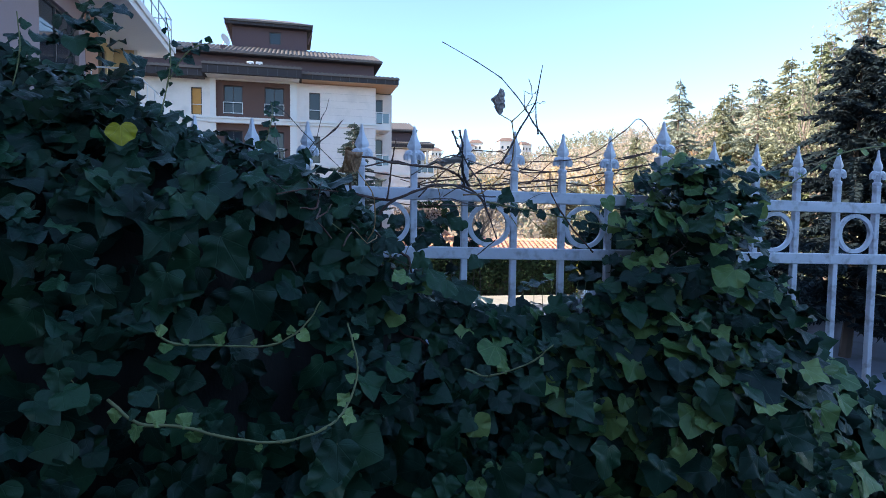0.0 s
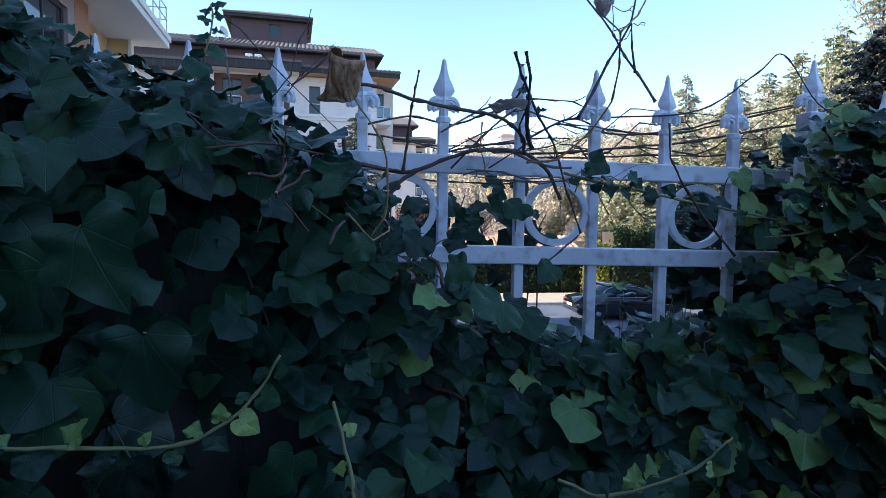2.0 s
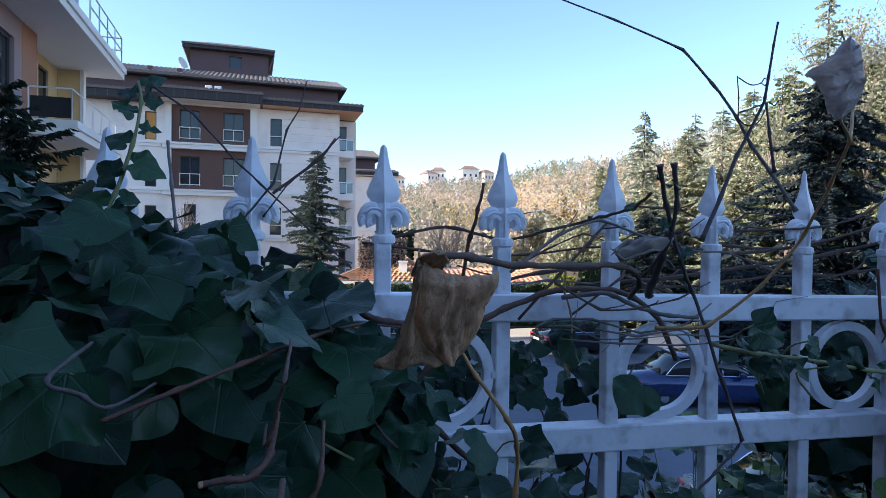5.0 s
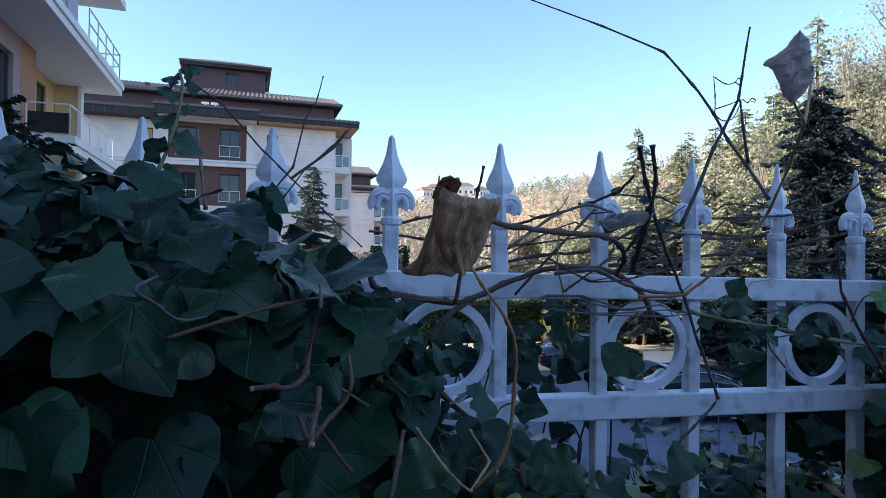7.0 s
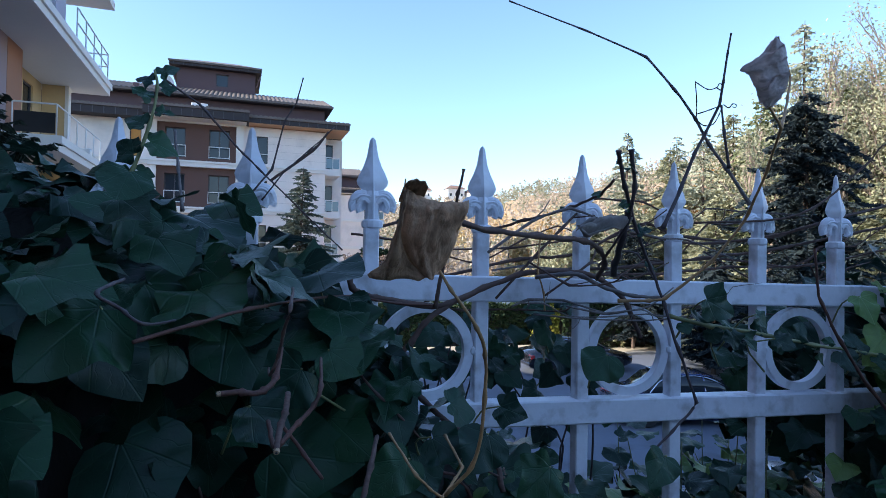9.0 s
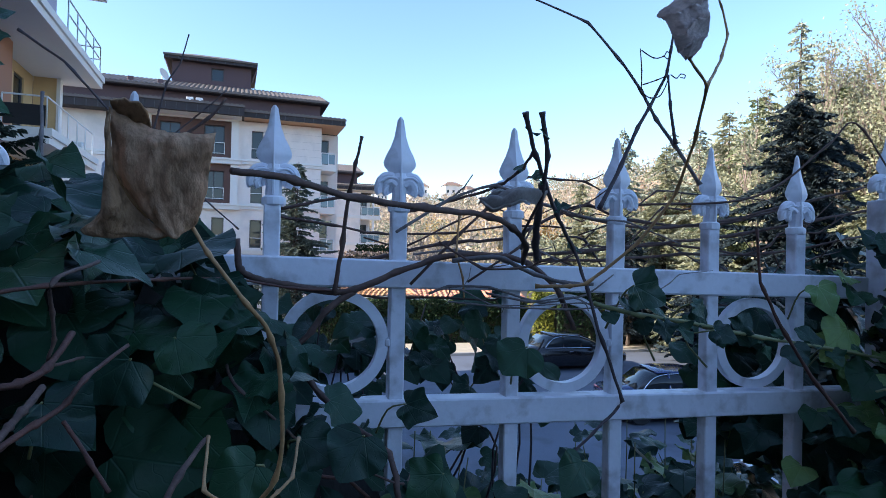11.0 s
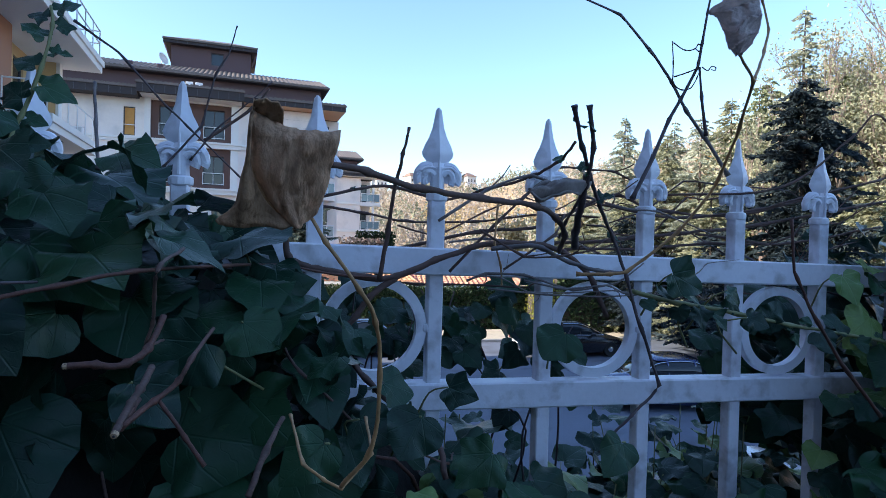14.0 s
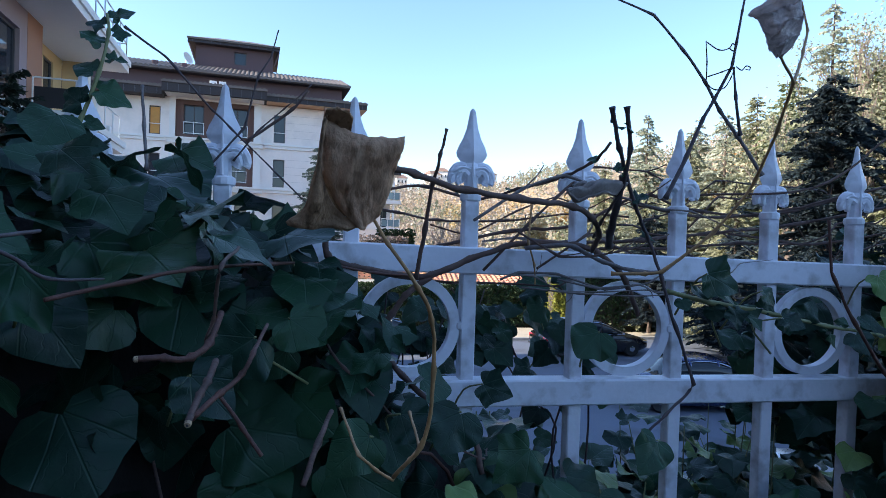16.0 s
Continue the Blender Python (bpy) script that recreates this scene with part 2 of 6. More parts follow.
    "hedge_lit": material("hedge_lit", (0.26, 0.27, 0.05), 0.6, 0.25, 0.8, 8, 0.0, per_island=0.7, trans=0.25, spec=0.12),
    "hill_soil": material("hill_soil", (0.38, 0.27, 0.16), 0.95, 0.3, 0.03, 0.4, 0.3),
    # Hill tones are paled and evened for haze; the gold also holds sun.
    "hill_wood": material("hill_wood", (0.44, 0.375, 0.30), 0.9, 0.25, 0.02, 0.3, 0.0, per_island=0.22, trans=0.2, spec=0.12),
    "hill_green": material("hill_green", (0.25, 0.255, 0.175), 0.9, 0.25, 0.02, 0.3, 0.0, per_island=0.25, trans=0.15, spec=0.12),
    "hill_gold": material("hill_gold", (0.50, 0.38, 0.20), 0.9, 0.25, 0.02, 0.3, 0.0, per_island=0.25, trans=0.2, spec=0.12),
    "far_white": material("far_white", (0.75, 0.72, 0.68), 0.8, 0.06, 0.2, 3, 0.0),
    "far_roof": material("far_roof", (0.25, 0.16, 0.12), 0.8, 0.15, 0.2, 3, 0.0),
}


# ---- mesh helpers ----
def part(name, bm, mat, parent=None, label="", smooth=False, m=None):
    """Links a bmesh as one mesh object, under a thing or a part where one is given."""
    me = bpy.data.meshes.new(name)
    bm.to_mesh(me)
    bm.free()
    me.materials.append(M[mat])
    if smooth:
        me.shade_smooth()
    ob = new(name, me)
    if parent is not None:
        ob.parent = parent
    if m is not None:
        ob.matrix_basis = m
    if label:
        ob["label"] = label
    return ob


def share(name, me, parent=None, m=None):
    ob = new(name, me)
    if parent is not None:
        ob.parent = parent
    if m is not None:
        ob.matrix_basis = m
    return ob


def thing(name, label, category, m=None, group="", kind=""):
    ob = new(name)
    ob.empty_display_size = 0.1
    if m is not None:
        ob.matrix_basis = m
    return tagged(ob, label, category, group, kind)


def box(bm, x0, x1, y0, y1, z0, z1, bevel=0.0):
    vs = [bm.verts.new((x, y, z)) for z in (z0, z1) for x, y in ((x0, y0), (x1, y0), (x1, y1), (x0, y1))]
    fs = [bm.faces.new([vs[i] for i in f]) for f in ((3, 2, 1, 0), (4, 5, 6, 7), (0, 1, 5, 4), (1, 2, 6, 5), (2, 3, 7, 6), (3, 0, 4, 7))]
    if bevel:
        es = list({e for f in fs for e in f.edges})
        bmesh.ops.bevel(bm, geom=es, offset=bevel, segments=1, affect="EDGES", profile=0.5)
    return bm


def boxes(*bs, bevel=0.0):
    bm = bmesh.new()
    for b in bs:
        box(bm, *b, bevel=bevel)
    return bm


def smooth_line(pts, steps=5):
    """Points of a Catmull-Rom line through the control points."""
    P = [Vector(p) for p in pts]
    P = [2 * P[0] - P[1]] + P + [2 * P[-1] - P[-2]]
    out = []
    for i in range(1, len(P) - 2):
        a, b, c, d = P[i - 1:i + 3]
        for k in range(steps):
            t = k / steps
            out.append(0.5 * (2 * b + (c - a) * t + (2 * a - 5 * b + 4 * c - d) * t * t + (3 * b - a - 3 * c + d) * t ** 3))
    out.append(P[-2])
    return out


def tube(bm, line, r0, r1, sides=7, rough=0.0, cap=True, knots=0, rng=random):
    """A tapered tube along a line; knots: swollen nodes on the way."""
    n = len(line)
    at = knots if isinstance(knots, set) else {int((k + 0.5) * n / knots) for k in range(knots)} if knots else set()
    up, rings = Vector((0.31, 0.17, 0.93)), []
    for i, p in enumerate(line):
        d = (line[min(i + 1, n - 1)] - line[max(i - 1, 0)]).normalized()
        a = d.cross(up).normalized()
        b = d.cross(a)
        r = (r0 + (r1 - r0) * i / max(1, n - 1)) * ((1.5 if r0 < 0.0028 else 1.28) if i in at else 1.0)
        rings.append([bm.verts.new(p + (a * math.cos(q) + b * math.sin(q)) * r * (1 + rough * rng.uniform(-1, 1))) for q in (2 * math.pi * k / sides for k in range(sides))])
    for u, v in zip(rings, rings[1:]):
        for k in range(sides):
            bm.faces.new((u[k], u[(k + 1) % sides], v[(k + 1) % sides], v[k]))
    if cap:
        bm.faces.new(rings[0][::-1])
        bm.faces.new(rings[-1])
    return bm


def thicken(bm, depth):
    """Gives an open sheet a back and a rim."""
    bm.normal_update()
    front = bm.faces[:]
    rim = [e for e in bm.edges if len(e.link_faces) == 1]
    back = {v: bm.verts.new(v.co - v.normal * depth) for v in bm.verts[:]}
    for f in front:
        bm.faces.new([back[v] for v in reversed(f.verts)])
    for e in rim:
        l = e.link_loops[0]
        a, b = l.vert, l.link_loop_next.vert
        bm.faces.new((b, a, back[a], back[b]))


def lathe(bm, profile, sides, sx=1.0, sy=1.0, turn=0.0, cx=0.0, cy=0.0):
    """A body turned about z from (radius, z) pairs, flattened by sx, sy."""
    rings = [[bm.verts.new((cx + sx * r * math.cos(q + turn), cy + sy * r * math.sin(q + turn), z)) for q in (2 * math.pi * k / sides for k in range(sides))] for r, z in profile]
    for u, v in zip(rings, rings[1:]):
        for k in range(sides):
            bm.faces.new((u[k], u[(k + 1) % sides], v[(k + 1) % sides], v[k]))
    bm.faces.new(rings[0][::-1])
    bm.faces.new(rings[-1])
    return bm


def wall(u0, u1, z0, z1, v0, v1, holes=()):
    """A wall in the u-z plane from v0 to v1 thick, with openings (u0, u1, z0, z1) that go through it."""
    us = sorted({u0, u1, *(h[i] for h in holes for i in (0, 1) if u0 < h[i] < u1)})
    zs = sorted({z0, z1, *(h[i] for h in holes for i in (2, 3) if z0 < h[i] < z1)})
    solid = lambda i, j: 0 <= i < len(us) - 1 and 0 <= j < len(zs) - 1 and not any(h[0] <= (us[i] + us[i + 1]) / 2 <= h[1] and h[2] <= (zs[j] + zs[j + 1]) / 2 <= h[3] for h in holes)
    bm = bmesh.new()
    q = lambda *c: bm.faces.new([bm.verts.new(p) for p in c])
    for i in range(len(us) - 1):
        for j in range(len(zs) - 1):
            if not solid(i, j):
                continue
            a, b, c, d = us[i], us[i + 1], zs[j], zs[j + 1]
            q((a, v0, c), (b, v0, c), (b, v0, d), (a, v0, d))
            q((b, v1, c), (a, v1, c), (a, v1, d), (b, v1, d))
            if not solid(i - 1, j):
                q((a, v1, c), (a, v0, c), (a, v0, d), (a, v1, d))
            if not solid(i + 1, j):
                q((b, v0, c), (b, v1, c), (b, v1, d), (b, v0, d))
            if not solid(i, j - 1):
                q((a, v1, c), (b, v1, c), (b, v0, c), (a, v0, c))
            if not solid(i, j + 1):
                q((a, v0, d), (b, v0, d), (b, v1, d), (a, v1, d))
    bmesh.ops.remove_doubles(bm, verts=bm.verts, dist=1e-4)
    return bm


def stuff_mesh(name, verts, faces, mat, uvs=None, parent=None):
    me = bpy.data.meshes.new(name)
    me.from_pydata(verts, [], faces)
    if uvs is not None:
        layer = me.uv_layers.new(name="UVMap")
        idx = np.empty(len(me.loops), dtype=np.int32)
        me.loops.foreach_get("vertex_index", idx)
        layer.data.foreach_set("uv", np.asarray(uvs, dtype=np.float32)[idx].ravel())
    for one in (mat if isinstance(mat, list) else [mat]):
        me.materials.append(M[one])
    ob = new(name, me)
    if parent is not None:
        ob.parent = parent
    return ob


# ---- ground ----
LOT = -3.1  # level of the car park below the fence


def ground_height(x, y):
    """Flat garden at the fence, a bank down to the car park, then a wooded hill that climbs to a ridge."""
    def step(a, b, v):
        t = min(1.0, max(0.0, (v - a) / (b - a)))
        return t * t * (3 - 2 * t)
    z = LOT * step(0.35, 2.6, y)
    far = math.hypot(x, max(y, 0.0))
    bearing = math.degrees(math.atan2(x, max(y, 1.0)))
    top = 26.5 + 12.5 * step(16, 27, bearing) + 22 * step(30, 50, bearing)
    top += 3.0 * noise.noise(Vector((bearing * 0.16, 0.3, 0))) + 1.2 * noise.noise(Vector((bearing * 0.6, 3.1, 0)))
    if y > 0:
        z += top * step(62, 300, far) * (1 + 0.10 * noise.noise(Vector((x * 0.02, y * 0.02, 1.0))) * step(70, 120, far) * (1 - step(240, 300, far)))
        z -= 30 * step(320, 900, far)
    return z


def build_ground():
    # finer near the fence, coarser out to the horizon
    xs = sorted({round(s * (1.5 * i + 0.035 * i ** 2.45), 2) for i in range(60) for s in (-1, 1)})
    ys = [-2500, -900, -300, -100, -40, -15, -6, -3, -1.5, -0.8, -0.3, 0.35, 0.7, 1.1, 1.5, 1.9, 2.3, 2.6, 3.2, 4, 6, 9, 13, 18, 24, 30, 40, 50, 58, 64, 70] + [70 + 9 * k for k in range(1, 31)] + [365, 400, 470, 560, 700, 900, 1300, 2000, 3000]
    verts = [(x, y, ground_height(x, y)) for y in ys for x in xs]
    n = len(xs)
    faces = [(j * n + i, j * n + i + 1, (j + 1) * n + i + 1, (j + 1) * n + i) for j in range(len(ys) - 1) for i in range(n - 1)]
    ob = stuff_mesh("ground", verts, faces, ["hill_soil", "soil"])
    for p in ob.data.polygons:
        p.material_index = 1 if p.center.y < 45 else 0
    ob.data.shade_smooth()
    tagged(ob, "bare brown earth that climbs into a wooded hillside", "ground", kind="structure")


build_ground()
tagged(part("parking_lot", boxes((-16, 24, 4.0, 26.0, LOT - 0.2, LOT + 0.012)), "asphalt"), "grey asphalt car park in the shade below the fence", "road", kind="structure")
tagged(part("pavement", boxes((-3, 24, 26.0, 29.0, LOT - 0.2, LOT + 0.14), bevel=0.02), "paving"), "pale sunlit paved strip along the hedge", "pavement", kind="structure")
tagged(part("kerb", boxes((-3, 24, 25.82, 25.996, LOT - 0.2, LOT + 0.15), bevel=0.02), "concrete"), "concrete kerb of the paved strip", "kerb", kind="structure")
tagged(part("retaining_wall", boxes((-6, 9, -0.11, 0.11, -0.3, 0.40), bevel=0.01), "concrete"), "grey concrete plinth wall under the white fence", "wall", kind="structure")

# wall added unseen behind the camera; it cuts low light from the sky
tagged(part("wall_south", boxes((-14, 12, -4.3, -4.0, -0.2, 2.4)), "concrete"), "plain grey wall added out of view to block low sky light", "wall", kind="structure")

# ---- buildings: local u along the street front, v away from the viewer ----
TURN_B = 4.6


def window_unit(parent, u0, u1, z0, z1, v, name="window", rail=False, glass_mat="window_glass", frame_mat="frame_dark", bars=1):
    """A window set in its opening: frame, panes, and a low rail in front where it is a French window."""
    f = 0.06
    w = part(name, boxes((u0, u0 + f, v, v + 0.09, z0, z1), (u1 - f, u1, v, v + 0.09, z0, z1), (u0 + f, u1 - f, v, v + 0.09, z0, z0 + f), (u0 + f, u1 - f, v, v + 0.09, z1 - f, z1),
                         *[((u0 + (u1 - u0) * k / (bars + 1)) - 0.025, (u0 + (u1 - u0) * k / (bars + 1)) + 0.025, v + 0.005, v + 0.085, z0 + f, z1 - f) for k in range(1, bars + 1)]), frame_mat, parent)
    for k in range(bars + 1):
        a, b = u0 + (u1 - u0) * k / (bars + 1), u0 + (u1 - u0) * (k + 1) / (bars + 1)
        part("pane", boxes((a + 0.03, b - 0.03, v + 0.035, v + 0.05, z0 + f, z1 - f)), glass_mat, w)
    if rail:
        zt = z0 + 0.78
        part("window_rail", boxes((u0 - 0.02, u1 + 0.02, v - 0.24, v - 0.20, zt - 0.04, zt), (u0 - 0.02, u1 + 0.02, v - 0.24, v - 0.20, z0 + 0.06, z0 + 0.10),
                                  *[(a - 0.018, a + 0.018, v - 0.238, v - 0.202, z0 + 0.02, zt) for a in (u0, (u0 + u1) / 2, u1)]), "rail_white", w, "white metal rail")
    return w


def eave(parent, u0, u1, v0, v1, z, t=0.40, name="roof_edge"):
    """A dark boxed eave with short rafter-like dividers and a thin gutter lip."""
    e = part(name, boxes((u0, u1, v0, v1, z - t, z)), "dark_roof", parent)
    part("gutter", boxes((u0 - 0.04, u1 + 0.04, v0 - 0.08, v0 - 0.004, z - 0.10, z + 0.02)), "roof_edge", e)
    n = int(min(u1 - u0, 12.0) / 0.6)
    first = None
    for k in range(n):
        at = pose(u1 - (k + 0.5) * 0.6, v0, z)
        if first is None:
            first = part("divider", boxes((-0.02, 0.02, -0.03, -0.002, 0.02 - t, min(-0.04, 0.03 - t / 3))), "frame_dark", e, m=at)
        else:
            share("divider", first.data, e, at)
    return e


def tiled_slope(parent, u0, u1, v0, v1, z0, z1, pitch=0.28, mat="roof_edge", name="roof_slope"):
    """A sloping roof face of rounded tile rows, from its low front edge to its high back edge."""
    bm = bmesh.new()
    n = max(2, int((u1 - u0) / pitch))
    seg = 4
    prof = [(k / seg, 0.07 * abs(math.sin(math.pi * k / seg)) if k % seg else 0.0) for k in range(seg)]
    row = [(u0 + (u1 - u0) * (i + a) / n, h) for i in range(n) for a, h in prof] + [(u1, 0.0)]
    lo = [bm.verts.new((u, v0, z0 + h)) for u, h in row]
    hi = [bm.verts.new((u, v1, z1 + h)) for u, h in row]
    for i in range(len(row) - 1):
        bm.faces.new((lo[i], lo[i + 1], hi[i + 1], hi[i]))
    b = [bm.verts.new(p) for p in ((u0, v0, z0 - 0.08), (u1, v0, z0 - 0.08), (u1, v1, z1 - 0.08), (u0, v1, z1 - 0.08))]
    bm.faces.new((b[3], b[2], b[1], b[0]))
    bm.faces.new([b[0], b[1]] + lo[::-1])
    bm.faces.new([b[2], b[3]] + hi)
    bm.faces.new((b[1], b[2], hi[-1], lo[-1]))
    bm.faces.new((b[3], b[0], lo[0], hi[0]))
    return part(name, bm, mat, parent)


def build_apartments():
    b = thing("apartment_building", "white stone-clad apartment block with brown panels and dark roofs", "building", pose(1.71, 40.27, 0, 0, 0, TURN_B))
    base, L, R = LOT - 0.5, -24.0, 0.28
    F = [1.50, 4.40, 7.30, 9.92]  # floor belts and the underside of the eave
    white, brown, low = [], [], []
    for z in (F[2], F[1], F[0], F[0] - 2.9):
        white += [(-4.20, -3.48, z + 0.25, z + 2.05), (-11.62, -10.97, z + 0.24, z + 1.98), (-16.5, -15.6, z + 0.3, z + 2.1), (-20.0, -19.1, z + 0.3, z + 2.1)]
    for z in (F[2], F[1]):
        brown += [(-9.65, -8.47, z + 0.37, z + 2.23), (-7.08, -5.85, z + 0.37, z + 2.23)]
    for z in (F[0], F[0] - 2.9):
        low += [(-9.40, -8.68, z + 0.36, z + 2.13), (-6.52, -5.79, z + 0.36, z + 2.13)]
    part("front_wall", wall(L, -10.45, base, F[3], 0.0, 0.35, white), "stone_cladding", b)
    part("front_wall", wall(-5.0, R, base, F[3], 0.0, 0.35, white), "stone_cladding", b)
    part("brown_bay", wall(-10.11, -5.45, F[1] + 0.08, F[3] - 0.10, 0.06, 0.40, brown), "brown_panel", b, "dark brown wood-like panels")
    part("lower_bay", wall(-10.45, -5.0, base, F[1] - 0.1, 0.0, 0.35, low), "stone_cladding", b)
    for u0, u1 in ((-10.45, -10.11), (-5.45, -5.0)):
        part("pilaster", boxes((u0, u1, -0.18, 0.35, F[1] - 0.1, F[3])), "white_trim", b)
    part("bay_head", boxes((-10.11, -5.45, -0.12, 0.35, F[3] - 0.10, F[3])), "white_trim", b)
    for z in (F[2], F[1]):
        part("bay_sill", boxes((-10.6, -4.85, -0.30, 0.30, z - 0.24, z + 0.14)), "white_trim", b)
        part("bay_moulding", boxes((-10.66, -4.79, -0.38, -0.304, z + 0.02, z + 0.14)), "white_trim", b)
    for z in F[:3]:
        for u0, u1 in ((L, -10.67), (-4.78, R + 0.1)):
            part("belt_course", boxes((u0, u1, -0.10, -0.003, z - 0.16, z + 0.02)), "white_trim", b)
            part("belt_lip", boxes((u0, u1, -0.16, -0.003, z + 0.024, z + 0.16)), "white_trim", b)
    # thin cladding joints
    for z in [F[i] + q for i in range(3) for q in (0.62, 1.10, 1.58, 2.06)]:
        part("cladding_joint", boxes((-3.44, R - 0.02, -0.006, -0.002, z - 0.008, z + 0.008)), "joint_grey", b)
    for i, h in enumerate(white + low):
        # one upper pane is orange to stand for warm light in its glass
        glassy = "warm_pane" if -11.7 < h[0] < -11.5 and h[2] > 7 else "window_glass"
        window_unit(b, h[0], h[1], h[2], h[3], 0.14, rail=False, glass_mat=glassy, bars=0)
        part("window_guard", boxes((h[0], h[1], -0.01, 0.02, h[2] + 0.62, h[2] + 0.66)), "rail_white", b)
    for h in brown:
        window_unit(b, *h, 0.26, name="french_window", rail=True)
    # recessed loggias with balconies at the right end
    part("side_wall", boxes((R, 1.75, 2.2, 2.55, base, F[3]), (R - 0.35, R, 0.36, 2.55, base, F[3])), "stone_cladding", b)
    for z in (F[2], F[1], F[0], F[0] - 2.9):
        part("balcony_slab", boxes((R + 0.004, 1.30, 0.0, 2.19, z - 0.24, z + 0.19)), "white_trim", b)
        window_unit(b, R + 0.10, R + 0.78, z + 0.20, z + 2.2, 2.08, name="balcony_door", bars=0)
        r = part("balcony_rail", boxes((R + 0.02, 1.26, 0.04, 0.08, z + 0.95, z + 1.0), *[(u - 0.02, u + 0.02, 0.04, 0.08, z + 0.19, z + 0.95) for u in (R + 0.04, R + 0.5, 1.24)], (1.22, 1.26, 0.08, 2.1, z + 0.95, z + 1.0)), "rail_white", b)
        part("glass_panel", boxes((R + 0.08, 1.20, 0.055, 0.068, z + 0.25, z + 0.90)), "rail_glass", r)
    part("body", boxes((L, R - 0.36, 0.42, 11.0, base, F[3] - 0.02)), "stone_cladding", b)
    # main eave and roofs
    eave(b, -4.72, 1.70, -1.05, 9.0, 10.40)
    part("soffit", boxes((-4.7, 1.66, -1.0, 2.1, 9.965, 9.992)), "warm_soffit", b, "warm orange-brown soffit")
    eave(b, -10.75, -4.72, -1.45, 9.0, 10.58, 0.62, "bay_roof_edge")
    part("bay_soffit", boxes((-10.6, -4.85, -1.2, 0.2, 9.925, 9.955)), "white_trim", b)
    eave(b, L, -10.75, -1.05, 9.0, 10.34, 0.55)
    tiled_slope(b, -4.72, 1.7, -1.10, 0.6, 10.43, 10.72)
    tiled_slope(b, -10.75, -4.72, -1.45, 0.6, 10.61, 10.78)
    tiled_slope(b, L, -10.75, -1.08, 0.6, 10.37, 10.60)
    for u in (-8.15, -7.60):
        part("skylight", boxes((u, u + 0.42, -0.6, -0.1, 10.72, 11.02), bevel=0.03), "rail_white", b, "white skylight box")
    part("attic_wall", boxes((L, 0.2, 0.4, 9.0, 10.4, 11.52)), "plum_render", b)
    eave(b, L, 0.66, -0.25, 9.5, 11.64, 0.16, "upper_roof_edge")
    tiled_slope(b, L, 0.66, -0.25, 4.0, 11.67, 13.05, name="upper_roof")
    for u in (-11.6, -9.9):
        part("roof_hatch", boxes((u, u + 0.32, 0.5, 0.8, 11.9, 12.22), bevel=0.03), "plum_render", b)
    hole = [(-6.90, -6.08, 13.33, 14.20)]
    part("penthouse_wall", wall(-9.42, -4.27, 12.4, 14.45, 3.8, 4.1, hole), "plum_render", b)
    part("penthouse_side", boxes((-4.57, -4.27, 4.1, 8.5, 12.4, 14.45), (-9.42, -9.12, 4.1, 8.5, 12.4, 14.45)), "plum_render", b)
    window_unit(b, *hole[0], 3.9, name="penthouse_window", bars=0)
    eave(b, -9.88, -3.88, 3.3, 9.0, 14.74, 0.30, "penthouse_roof_edge")
    bm = bmesh.new()
    q = [bm.verts.new(p) for p in ((-9.92, 3.24, 14.76), (-3.84, 3.24, 14.76), (-3.84, 9.0, 14.76), (-9.92, 9.0, 14.76), (-8.0, 6.1, 15.72), (-5.6, 6.1, 15.72))]
    for f in ((0, 1, 5, 4), (1, 2, 5), (2, 3, 4, 5), (3, 0, 4), (3, 2, 1, 0)):
        bm.faces.new([q[i] for i in f])
    part("penthouse_roof", bm, "roof_edge", b)
    for u in (-4.2, -9.5):
        part("eave_bracket", tube(bmesh.new(), [Vector((u, 3.76, 13.5)), Vector((u + (0.3 if u > -6 else -0.3), 3.5, 14.42))], 0.05, 0.05, 6), "plum_render", b)
    d = part("satellite_dish", lathe(bmesh.new(), [(0.02, -0.12), (0.25, -0.06), (0.42, 0.02), (0.40, 0.03), (0.22, -0.03)], 14), "rail_white", b, m=pose(-9.85, 3.5, 13.35, 70, 0, 55))
    part("dish_mast", tube(bmesh.new(), [Vector((0, 0, -0.1)), Vector((0, -0.5, -0.5)), Vector((0.1, -0.9, -0.7))], 0.03, 0.03), "rail_steel", d)


def build_left_house():
    # The house runs on unseen beyond the path, to shade ivy and lot.
    b = thing("balcony_house", "pink and yellow rendered house with white balcony slabs", "building", pose(-6.46, 22.0, 0, 0, 0, TURN_B))
    base = LOT - 0.5
    hole = [(-8.6, -6.0, 4.62, 6.38)]
    # the wall that faces the garden runs along v: built in a turned frame
    side = pose(0, 0, 0, 0, 0, 90)
    low = [(-8.3, -6.4, 1.7, 3.5)]
    w = part("garden_wall", wall(-32.0, -4.4, base, 7.0, 1.2, 1.5, hole + low), "pink_render", b, m=side)
    win = window_unit(b, *hole[0], 1.3, name="large_window", frame_mat="frame_dark", bars=1)
    win.matrix_basis = side
    win = window_unit(b, *low[0], 1.3, name="ground_window", bars=1)
    win.matrix_basis = side
    part("terracotta_band", wall(-5.5, -4.398, 4.6, 7.0, 1.194, 1.3), "terracotta_render", b, "terracotta painted strip", m=side)
    part("belt_course", boxes((-1.195, -1.08, -32.0, -5.52, 4.18, 4.48)), "white_trim", b)
    part("recess_return", boxes((-1.70, -1.506, -4.40, -4.25, base, 7.0)), "yellow_render", b)
    door = [(-2.6, -1.7, 4.6, 6.65)]
    part("recess_wall", wall(-4.25, -0.85, base, 7.0, 1.7, 1.9, door), "yellow_render", b, "warm yellow render", m=side)
